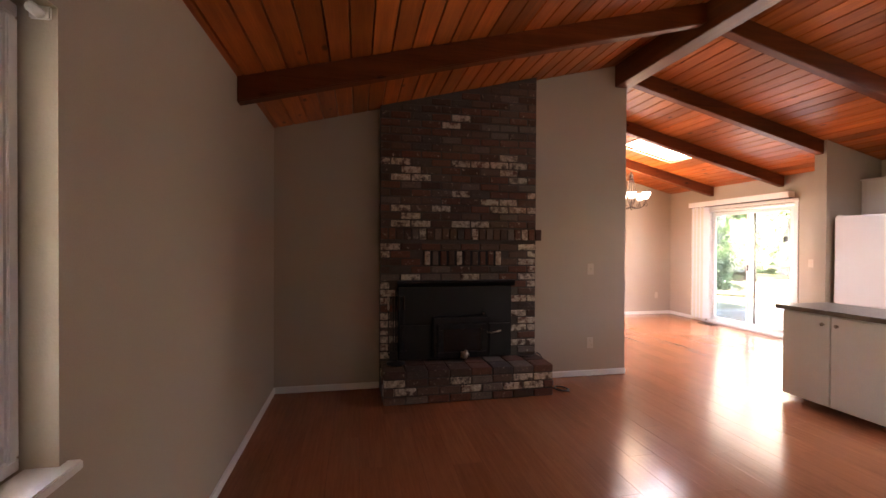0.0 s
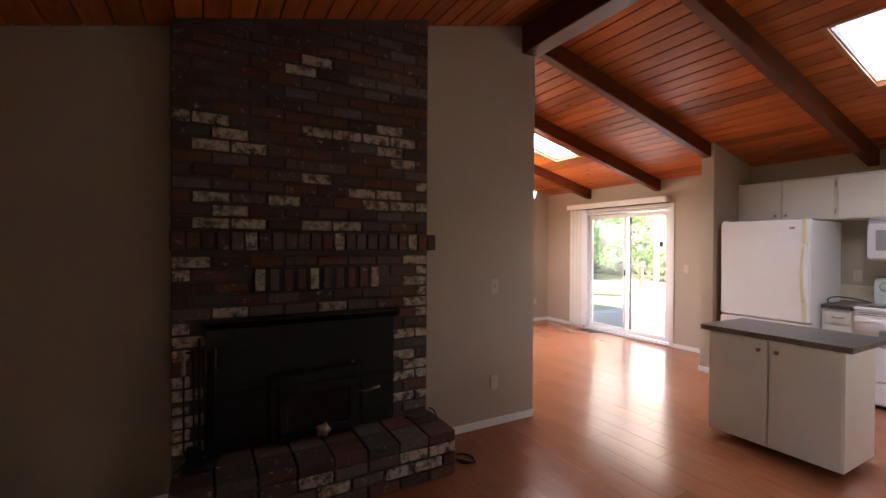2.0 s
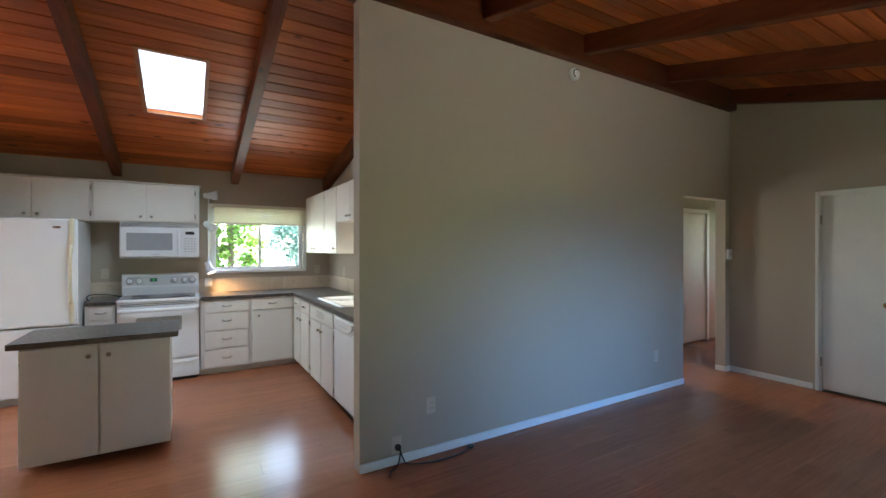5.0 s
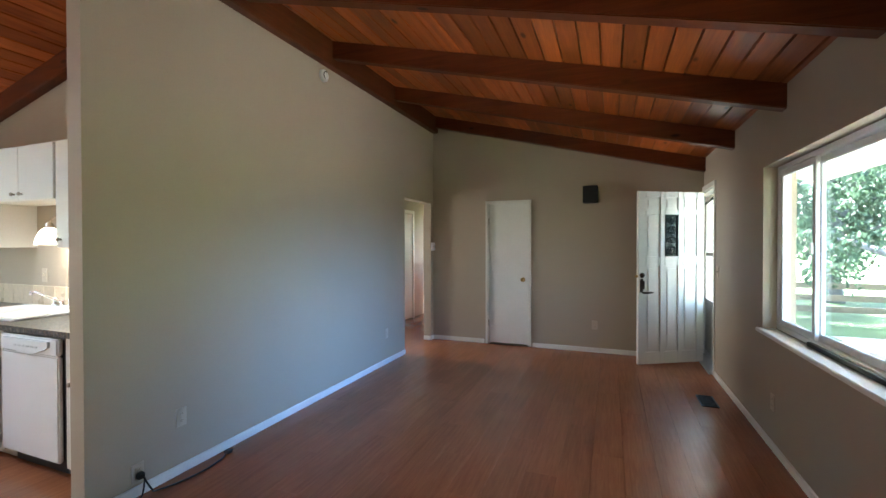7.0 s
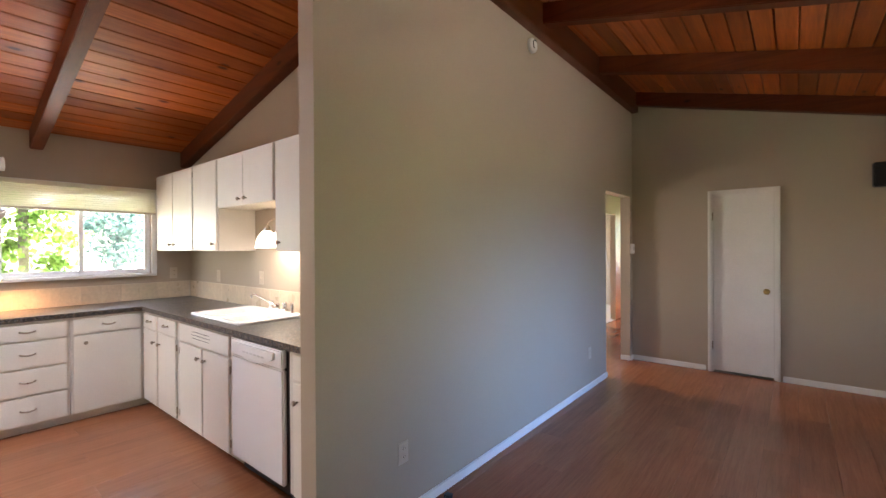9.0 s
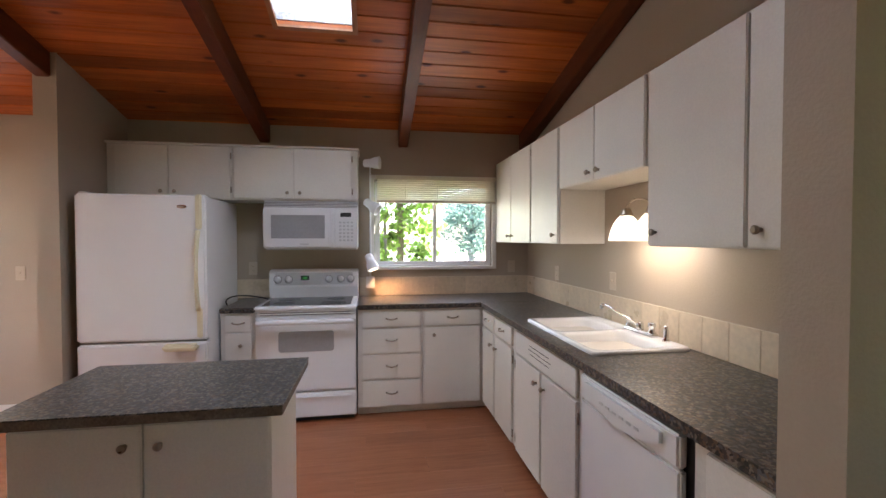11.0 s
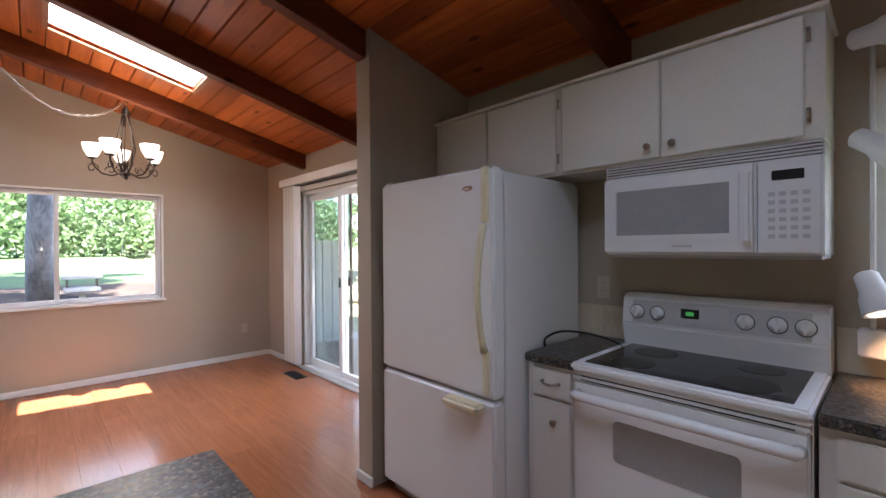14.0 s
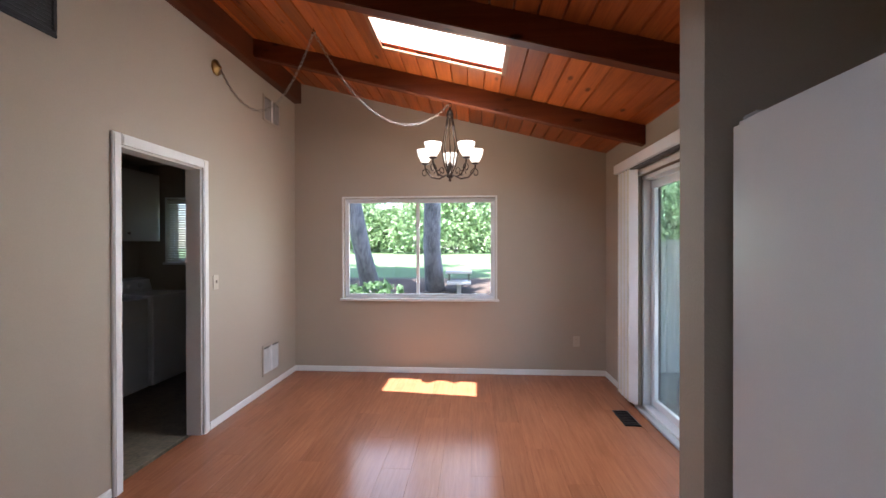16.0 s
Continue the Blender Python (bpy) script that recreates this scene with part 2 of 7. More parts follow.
IRON_DARK = material("sooty_glass", (0.006, 0.006, 0.007), 0.16, var=0.2, bump=0.0)
BRASS = material("aged_brass", (0.42, 0.27, 0.10), 0.32, 1.0, var=0.1, scale=20, bump=0.02)
NICKEL = material("satin_nickel", (0.42, 0.36, 0.29), 0.3, 1.0, var=0.08, scale=30, bump=0.02)
CHROME = material("chrome", (0.75, 0.75, 0.76), 0.12, 1.0, var=0.03, scale=20, bump=0.0)
BRONZE = material("oiled_bronze", (0.05, 0.033, 0.024), 0.38, 0.8, var=0.2, scale=15, bump=0.03)
BLACK = material("black_plastic", (0.012, 0.012, 0.013), 0.4, var=0.1, bump=0.02)
RUBBER = material("black_rubber", (0.015, 0.015, 0.015), 0.7, var=0.1, bump=0.03)
COUNTER = speckle("granite_laminate", [(0.040, 0.036, 0.032), (0.13, 0.088, 0.055), (0.022, 0.021, 0.020), (0.10, 0.105, 0.115), (0.055, 0.045, 0.036), (0.19, 0.165, 0.135), (0.03, 0.03, 0.034), (0.085, 0.072, 0.06)], 105, 0.3)
TILE = material("beige_ceramic_tile", (0.66, 0.55, 0.41), 0.3, var=0.1, scale=6, fine=40, bump=0.04, per_piece=0.06)
GROUT = material("pale_grout", (0.66, 0.58, 0.46), 0.85, var=0.08, fine=120, bump=0.1)
VINYL_FLOOR = material("mottled_vinyl_floor", (0.26, 0.20, 0.13), 0.4, var=0.3, scale=9, fine=40, bump=0.03)
CORE = material("worn_particle_board", (0.22, 0.165, 0.125), 0.8, var=0.3, scale=8, fine=120, bump=0.3)
BLIND = material("cream_blind_slat", (0.78, 0.74, 0.62), 0.4, var=0.03, bump=0.0)
GLASS = glass("window_glass")
SCREEN = glass("fine_screen_mesh", (0.62, 0.68, 0.70))
SILVERED = material("antique_silver", (0.46, 0.42, 0.37), 0.3, 1.0, var=0.15, scale=40, bump=0.02)
VENT_BACK = material("grey_duct_metal", (0.12, 0.11, 0.10), 0.7, var=0.15, bump=0.02)
CURB = material("dirty_white_curb", (0.62, 0.58, 0.52), 0.7, var=0.3, scale=14, fine=60, bump=0.3)


def let_light(m, share):
    """Lets part of the light through a thin sheet."""
    nt = m.node_tree
    b, out = nt.nodes["Principled BSDF"], nt.nodes["Material Output"]
    tl = nt.nodes.new("ShaderNodeBsdfTranslucent")
    mixs = nt.nodes.new("ShaderNodeMixShader")
    mixs.inputs[0].default_value = share
    nt.links.new(b.inputs["Base Color"].links[0].from_socket, tl.inputs[0])
    nt.links.new(b.outputs[0], mixs.inputs[1])
    nt.links.new(tl.outputs[0], mixs.inputs[2])
    nt.links.new(mixs.outputs[0], out.inputs[0])
    return m


ACRYLIC = let_light(material("white_acrylic_dome", (0.9, 0.92, 0.93), 0.3, var=0.02, bump=0.0), 0.85)
let_light(BLIND, 0.5)
GREY_GLASS = material("grey_oven_glass", (0.37, 0.37, 0.37), 0.12, var=0.05, bump=0.0)
GLASS_TOP = material("black_glass_cooktop", (0.01, 0.01, 0.011), 0.06, var=0.1, bump=0.0)
BURNER = material("burner_ring", (0.004, 0.004, 0.004), 0.3, var=0.1, bump=0.0)
PANEL_GREY = material("control_panel_grey", (0.55, 0.55, 0.55), 0.35, var=0.03, bump=0.0)
SHADE_GLASS = glowing("lit_frosted_glass", (1.0, 0.86, 0.66), 0.22)
DISPLAY = glowing("green_clock_digits", (0.15, 1.0, 0.25), 0.03, (0.02, 0.1, 0.03))
CARPET = material("pale_carpet", (0.5, 0.46, 0.40), 0.95, var=0.1, scale=20, fine=200, bump=0.3)
SILVER = material("metal_storm_door", (0.6, 0.6, 0.6), 0.4, 0.4, var=0.05, bump=0.02)


def brick_material(name, low, high):
    """Rough clay bricks, dark red, brown and grey, washed with lime where the noise passes from low to high."""
    m = bpy.data.materials.new(name)
    m.use_nodes = True
    nt = m.node_tree
    b = nt.nodes["Principled BSDF"]
    L = nt.links.new
    rnd = nt.nodes.new("ShaderNodeObjectInfo").outputs["Random"]
    geo = nt.nodes.new("ShaderNodeNewGeometry")
    add = nt.nodes.new("ShaderNodeVectorMath")
    add.operation = "MULTIPLY_ADD"
    L(rnd, add.inputs[0])
    add.inputs[1].default_value = (31.0, 47.0, 61.0)
    L(geo.outputs["Position"], add.inputs[2])
    base = nt.nodes.new("ShaderNodeValToRGB")
    base.color_ramp.interpolation = "CONSTANT"
    for i, (p, c) in enumerate(((0, (0.15, 0.062, 0.040)), (0.2, (0.085, 0.046, 0.034)), (0.42, (0.115, 0.072, 0.052)), (0.6, (0.13, 0.052, 0.034)), (0.72, (0.082, 0.064, 0.054)), (0.84, (0.15, 0.115, 0.092)))):
        e = base.color_ramp.elements[i] if i < 2 else base.color_ramp.elements.new(p)
        e.position, e.color = p, (*c, 1)
    L(rnd, base.inputs[0])
    patch = nd(nt, "ShaderNodeTexNoise", Scale=22.0, Detail=6.0, Roughness=0.65)
    L(add.outputs[0], patch.inputs["Vector"])
    grit = nd(nt, "ShaderNodeTexNoise", Scale=90.0, Detail=4.0)
    L(add.outputs[0], grit.inputs["Vector"])
    cover = nt.nodes.new("ShaderNodeValToRGB")
    cover.color_ramp.elements[0].position, cover.color_ramp.elements[1].position = low, high
    L(patch.outputs[0], cover.inputs[0])
    mix = nt.nodes.new("ShaderNodeMix")
    mix.data_type = "RGBA"
    L(cover.outputs[0], mix.inputs[0])
    L(base.outputs[0], mix.inputs[6])
    mix.inputs[7].default_value = (0.55, 0.47, 0.37, 1)
    mul = nt.nodes.new("ShaderNodeMix")
    mul.data_type, mul.blend_type = "RGBA", "MULTIPLY"
    mul.inputs[0].default_value = 0.6
    L(mix.outputs[2], mul.inputs[6])
    gr = nt.nodes.new("ShaderNodeValToRGB")
    gr.color_ramp.elements[0].position, gr.color_ramp.elements[1].position = 0.25, 0.6
    gr.color_ramp.elements[0].color = (0.35, 0.33, 0.32, 1)
    L(grit.outputs[0], gr.inputs[0])
    L(gr.outputs[0], mul.inputs[7])
    L(mul.outputs[2], b.inputs["Base Color"])
    b.inputs["Roughness"].default_value = 0.85
    bp = nt.nodes.new("ShaderNodeBump")
    bp.inputs["Strength"].default_value, bp.inputs["Distance"].default_value = 0.6, 0.006
    L(patch.outputs[0], bp.inputs["Height"])
    L(bp.outputs[0], b.inputs["Normal"])
    return m


BRICK = brick_material("antique_brick", 0.60, 0.78)
BRICK_LIMED = brick_material("lime_washed_brick", 0.38, 0.56)


# ---- mesh helpers ----
def box(bm, x0, y0, z0, x1, y1, z1, bevel=0.0, segs=2):
    vs = [bm.verts.new(p) for p in ((x0, y0, z0), (x1, y0, z0), (x1, y1, z0), (x0, y1, z0), (x0, y0, z1), (x1, y0, z1), (x1, y1, z1), (x0, y1, z1))]
    fs = [bm.faces.new([vs[i] for i in f]) for f in ((3, 2, 1, 0), (4, 5, 6, 7), (0, 1, 5, 4), (1, 2, 6, 5), (2, 3, 7, 6), (3, 0, 4, 7))]
    if bevel:
        es = {e for f in fs for e in f.edges}
        bmesh.ops.bevel(bm, geom=list(es), offset=bevel, segments=segs, affect="EDGES", clamp_overlap=True)
    return bm


def boxes(*dims, bevel=0.0, segs=2):
    bm = bmesh.new()
    for d in dims:
        box(bm, *d, bevel=bevel, segs=segs)
    return bm


def prism(bm, pts, lift):
    """A flat outline swept along lift."""
    lift = Vector(lift)
    a = [bm.verts.new(p) for p in pts]
    b = [bm.verts.new(Vector(p) + lift) for p in pts]
    bm.faces.new(a[::-1])
    bm.faces.new(b)
    n = len(a)
    for i in range(n):
        bm.faces.new((a[i], a[(i + 1) % n], b[(i + 1) % n], b[i]))
    bmesh.ops.recalc_face_normals(bm, faces=bm.faces[:])
    return bm


def tube(bm, pts, radius, n=8, closed_ends=True):
    """A round bar along a line of points; radius may be one number or one for each point."""
    pts = [Vector(p) for p in pts]
    rs = radius if isinstance(radius, (list, tuple)) else [radius] * len(pts)
    rings = []
    for i, p in enumerate(pts):
        d = (pts[min(i + 1, len(pts) - 1)] - pts[max(i - 1, 0)]).normalized()
        u = d.cross(Vector((0, 0, 1)) if abs(d.z) < 0.95 else Vector((1, 0, 0))).normalized()
        v = d.cross(u)
        rings.append([bm.verts.new(p + (u * math.cos(6.28319 * k / n) + v * math.sin(6.28319 * k / n)) * rs[i]) for k in range(n)])
    for a, b in zip(rings, rings[1:]):
        for k in range(n):
            f = bm.faces.new((a[k], a[(k + 1) % n], b[(k + 1) % n], b[k]))
            f.smooth = True
    if closed_ends:
        bm.faces.new(rings[0][::-1])
        bm.faces.new(rings[-1])
    return bm


def lathe(bm, base, axis, profile, n=16):
    """A turned shape: (distance along axis, radius) pairs round a line from base."""
    axis = Vector(axis).normalized()
    u = axis.cross(Vector((0, 0, 1)) if abs(axis.z) < 0.9 else Vector((1, 0, 0))).normalized()
    v = axis.cross(u)
    rings = []
    for h, r in profile:
        c = Vector(base) + axis * h
        rings.append([bm.verts.new(c + (u * math.cos(6.28319 * k / n) + v * math.sin(6.28319 * k / n)) * max(r, 0.0004)) for k in range(n)])
    for a, b in zip(rings, rings[1:]):
        for k in range(n):
            f = bm.faces.new((a[k], a[(k + 1) % n], b[(k + 1) % n], b[k]))
            f.smooth = True
    bm.faces.new(rings[0][::-1])
    bm.faces.new(rings[-1])
    bmesh.ops.recalc_face_normals(bm, faces=bm.faces[:])
    return bm


def mesh_of(name, bm, mat):
    me = bpy.data.meshes.new(name)
    bm.to_mesh(me)
    bm.free()
    me.materials.append(mat)
    return me


def part(name, bm, mat, parent=None, label=""):
    ob = new(name, mesh_of(name, bm, mat))
    if parent is not None:
        ob.parent = parent
        if parent.type == "EMPTY":
            ob.matrix_parent_inverse = parent.matrix_basis.inverted()
    if label:
        ob["label"] = label
    return ob


def thing(name, label, category, at, group="", kind=""):
    ob = new(name)
    ob.empty_display_size = 0.1
    ob.location = at
    ob.matrix_basis = Matrix.Translation(at)
    return tagged(ob, label, category, group, kind)


def solo(name, bm, mat, label, category, group="", kind=""):
    return tagged(part(name, bm, mat), label, category, group, kind)


def structure(name, bm, mat, label, category):
    return solo(name, bm, mat, label, category, kind="structure")


# a box told by its wall: axis x or y is across the wall, a runs along it
def wbox(axis, n0, n1, a0, a1, z0, z1):
    n0, n1 = min(n0, n1), max(n0, n1)
    return (n0, a0, z0, n1, a1, z1) if axis == "x" else (a0, n0, z0, a1, n1, z1)


def wall_mesh(axis, n0, n1, a0, a1, top, holes=(), z0=-0.02):
    """A wall with rectangular openings; top gives its height along a."""
    bm = bmesh.new()
    cuts = sorted({a0, a1, *[c for h in holes for c in h[:2]], *([R] if axis == "y" and a0 < R < a1 else [])})
    for p, q in zip(cuts, cuts[1:]):
        mid = (p + q) / 2
        gaps = sorted((h[2], h[3]) for h in holes if h[0] < mid < h[1])
        z = z0
        spans = []
        for g0, g1 in gaps:
            if g0 > z:
                spans.append((z, g0))
            z = g1
        spans.append((z, None))
        for lo, hi in spans:
            bm_ = box(bm, *wbox(axis, n0, n1, p, q, lo, 9 if hi is None else hi))
        for v in bm.verts:
            if v.co.z > 8:
                v.co.z = top(v.co.y if axis == "x" else v.co.x)
    return bm


# ---- walls ----
T = 0.2
LIFT = 0.012
WIN_W = (-0.85, 1.50, 0.80, 1.985)
DOOR_W = (-3.44, -2.42, -0.02, 2.06)
SLIDER = (5.42, 7.06, -0.02, 2.05)
WIN_K = (1.16, 2.285, 1.17, 1.985)
WIN_N = (3.53, 5.26, 0.84, 1.985)
LDOOR = (5.50, 6.28, -0.02, 2.04)
HALL = (-2.92, -2.05, -0.02, 2.03)
CLOSET = (1.50, 2.09, -0.02, 2.01)


def top_of(x):
    return roof_z(x) + LIFT


structure("wall_west", wall_mesh("x", W - T, W, -3.56, FP + T, lambda a: top_of(W), [WIN_W, DOOR_W]), PAINT, "greige painted living room wall with a large window", "wall")
structure("wall_east", wall_mesh("x", E, E + T, KS - 0.12, N + T, lambda a: top_of(E), [SLIDER, WIN_K]), PAINT, "greige painted wall with glass slider and kitchen window", "wall")
structure("wall_north", wall_mesh("y", N, N + T, 0.95, E, top_of, [WIN_N, (1.4, 1.85, 1.25, 2.0)]), PAINT, "greige painted dining room gable wall with a window", "wall")
structure("wall_south", wall_mesh("y", S - 0.12, S, W, P0, top_of, [CLOSET]), PAINT, "greige painted gable wall with a closet door", "wall")
structure("wall_fireplace", wall_mesh("y", FP, FP + 0.12, W, P1 - 0.05, top_of), PAINT, "greige painted wall beside the brick chimney", "wall")
structure("wall_partition", wall_mesh("x", P0, P1, S, 1.60, lambda a: 3.095, [HALL]), PAINT, "long greige painted partition under the ridge beam", "wall")
structure("wall_dining_west", wall_mesh("x", 2.83, 2.953, FP + 0.12, N, lambda a: 3.095, [LDOOR]), PAINT, "greige painted dining wall with laundry doorway", "wall")
structure("wall_kitchen_south", wall_mesh("y", KS - 0.12, KS, P1, E, top_of), PAINT, "greige painted kitchen wall behind the sink", "wall")
structure("wall_stub", wall_mesh("y", 4.36, 4.50, 5.64, E, top_of), PAINT, "short greige wall between refrigerator and dining room", "wall")
# unseen filler, added to keep daylight from leaking in behind the open door
structure("wall_entry_filler", boxes((W + 0.001, -3.56, -0.02, W + 0.12, S - 0.121, 2.44)), PAINT, "short painted filler wall added to close a gap behind door", "wall")
# rooms behind: hall, bedroom wall, laundry
structure("wall_hall_east", wall_mesh("x", 4.05, 4.15, -6.4, -1.9, lambda a: 2.42, [(-5.9, -5.15, -0.02, 2.03), (-2.62, -1.95, -0.02, 2.03)]), PAINT, "painted hallway wall with white doors", "wall")
structure("wall_hall_north", boxes((P1, -1.9, -0.02, 4.15, -1.8, 2.42)), PAINT, "painted end wall of the hallway", "wall")
structure("wall_hall_south", wall_mesh("y", -6.5, -6.4, 2.9, 4.15, lambda a: 2.42, [(3.3, 4.0, 1.0, 2.05)]), PAINT, "painted far wall of the hallway", "wall")
structure("wall_hall_west", boxes((2.85, -6.4, -0.02, 2.97, S - 0.12, 2.42)), PAINT, "painted hallway wall", "wall")
structure("ceiling_hall", boxes((P1, -3.14, 2.40, 4.15, -1.8, 2.5), (2.85, -6.5, 2.40, 4.15, -3.14, 2.5)), PAINT, "plain painted hallway ceiling", "ceiling")
structure("wall_laundry_west", boxes((0.95, FP + 0.12, -0.02, 1.05, N, 2.42)), PAINT, "painted laundry room wall", "wall")
structure("ceiling_laundry", boxes((0.95, FP + 0.12, 2.40, 2.83, N, 2.5)), PAINT, "plain painted laundry ceiling", "ceiling")
structure("floor_laundry", boxes((1.05, FP + 0.12, -0.06, 2.83, N, -0.006)), VINYL_FLOOR, "mottled brown vinyl laundry floor", "floor")
structure("wall_closet", boxes((1.3, S - 0.8, -0.02, 2.4, S - 0.7, 2.4), (1.2, S - 0.8, -0.02, 1.3, S - 0.12, 2.4), (2.4, S - 0.8, -0.02, 2.5, S - 0.12, 2.4), (1.2, S - 0.8, 2.4, 2.5, S - 0.12, 2.5), (1.2, S - 0.8, -0.1, 2.5, S, -0.01)), PAINT, "dark back of the coat closet", "wall")

structure("wall_bedroom", wall_mesh("x", 6.9, 7.0, -8.0, -4.2, lambda a: 2.42, [(-7.0, -5.3, 0.9, 2.05)]), PAINT, "bedroom wall with a bright window", "wall")
structure("wall_bedroom_side", boxes((4.15, -4.3, -0.02, 6.9, -4.2, 2.42), (4.05, -8.1, -0.02, 7.0, -8.0, 2.42), (4.05, -8.0, -0.02, 4.15, -6.5, 2.42)), PAINT, "plain painted bedroom walls", "wall")
structure("ceiling_bedroom", boxes((4.15, -8.1, 2.40, 7.0, -4.2, 2.5)), PAINT, "plain painted bedroom ceiling", "ceiling")
structure("floor_bedroom", boxes((4.05, -8.1, -0.06, 7.0, -4.2, -0.005)), CARPET, "pale bedroom carpet", "floor")

# unseen room, added only to hold the lamp that lights the hall opening
structure("wall_lamp_room", boxes((5.4, -3.2, -0.02, 5.5, -1.5, 2.42), (4.15, -3.2, -0.02, 5.4, -3.1, 2.42), (4.15, -1.6, -0.02, 5.4, -1.5, 2.42)), PAINT, "plain painted walls of an unseen room added round a lamp", "wall")
structure("ceiling_lamp_room", boxes((4.15, -3.2, 2.40, 5.5, -1.5, 2.5)), PAINT, "plain painted ceiling of the added lamp room", "ceiling")
structure("floor_lamp_room", boxes((4.05, -3.2, -0.06, 5.5, -1.5, -0.005)), VINYL_FLOOR, "brown vinyl floor of the added lamp room", "floor")

# ---- roof: boards, deck, beams ----
SKY_K = (1.35, 2.295, 2.41, 2.89)
SKY_D = (1.35, 2.295, 5.99, 6.47)
BOARD = 0.135


def ceiling_side(sgn, length, y0, y1, cuts, holes, eave=0.4):
    verts, faces = [], []
    k = int(length / BOARD) + 1
    stops = [y0, *cuts, y1]
    for i in range(k):
        u0, u1 = i * BOARD, (i + 1) * BOARD
        for a, b in zip(stops, stops[1:]):
            spans = [(a, b)]
            for h in holes:
                if h[0] - 1e-6 <= u0 and u1 <= h[1] + 1e-6:
                    spans = [s for p, q in spans for s in ((p, min(q, h[2])), (max(p, h[3]), q)) if s[1] - s[0] > 0.01]
            for p, q in spans:
                c, g = 0.007, 0.0016
                prof = ((u0 + g, 0.014), (u0 + c, 0), (u1 - c, 0), (u1 - g, 0.014), (u1 - g, 0.035), (u0 + g, 0.035))
                n = len(verts)
                for y in (p, q):
                    for u, h_ in prof:
                        verts.append((R + sgn * u, y, PEAK - SLOPE * u + h_))
                m = len(prof)
                for j in range(m):
                    f = (n + j, n + (j + 1) % m, n + m + (j + 1) % m, n + m + j)
                    faces.append(f if sgn > 0 else f[::-1])
    # the deck above
    us = sorted({0.0, length + eave, *[h[0] for h in holes], *[h[1] for h in holes]})
    ys = sorted({y0, y1, *[h[2] for h in holes], *[h[3] for h in holes]})
    for u0, u1 in zip(us, us[1:]):
        for a, b in zip(ys, ys[1:]):
            if any(h[0] <= u0 and u1 <= h[1] and h[2] <= a and b <= h[3] for h in holes):
                continue
            n = len(verts)
            for y in (a, b):
                for u, h_ in ((u0, 0.036), (u1, 0.036), (u1, 0.075), (u0, 0.075)):
                    verts.append((R + sgn * u, y, PEAK - SLOPE * u + h_))
            for f in ((0, 1, 5, 4), (1, 2, 6, 5), (2, 3, 7, 6), (3, 0, 4, 7), (0, 3, 2, 1), (4, 5, 6, 7)):
                faces.append([n + v for v in f])
    me = bpy.data.meshes.new("ceiling")
    me.from_pydata(verts, [], faces)
    me.materials.append(PLANK)
    return new("ceiling", me)


BEAMS_W = (-2.97, -1.68, -0.45, 0.63, 1.93, 3.21)
BEAMS_E = (2.02, 3.25, 4.44, 5.63, 6.94)
tagged(ceiling_side(-1, W * -1 + R + 0.05, S - T, FP + T, BEAMS_W, []), "varnished knotty cedar plank ceiling above the living room", "ceiling", kind="structure")
tagged(ceiling_side(1, E - R + 0.05, KS - 0.2, N + T, BEAMS_E, [SKY_K, SKY_D]), "varnished knotty cedar plank ceiling with skylights", "ceiling", kind="structure")


x0 = W - T - 1.0
bm = bmesh.new()
prism(bm, [(W - T, S - T, roof_z(W - T) - 0.02), (x0, S - T, roof_z(x0) - 0.02), (x0, S - T, roof_z(x0) + 0.03), (W - T, S - T, roof_z(W - T) + 0.03)], (0, FP - S + 2 * T, 0))
structure("eave_west", bm, WHITE, "white painted eave above the front window", "eave")


def beam(y, sgn, depth=0.16, width=0.09):
    bm = bmesh.new()
    x_end = W - 0.02 if sgn < 0 else E + 0.02
    x0 = R + sgn * 0.07
    pts = [(x0, y - width / 2, roof_z(x0) + 0.01), (x_end, y - width / 2, roof_z(x_end) + 0.01), (x_end, y - width / 2, roof_z(x_end) - depth), (x0, y - width / 2, roof_z(x0) - depth)]
    prism(bm, pts, (0, width, 0))
    bmesh.ops.bevel(bm, geom=bm.edges[:], offset=0.006, segments=2, affect="EDGES")
    return solo("roof_beam", bm, BEAM_X, "dark-stained solid wood roof beam under plank ceiling", "beam", "roof beams", "structure")


for y in BEAMS_W:
    beam(y, -1)
for y in BEAMS_E:
    beam(y, 1)
beam(KS + 0.05, 1)
solo("ridge_beam", boxes((2.86, S, 3.085, 3.035, N, 3.33), bevel=0.006), BEAM_Y, "deep dark-stained ridge beam along the house", "beam", kind="structure")


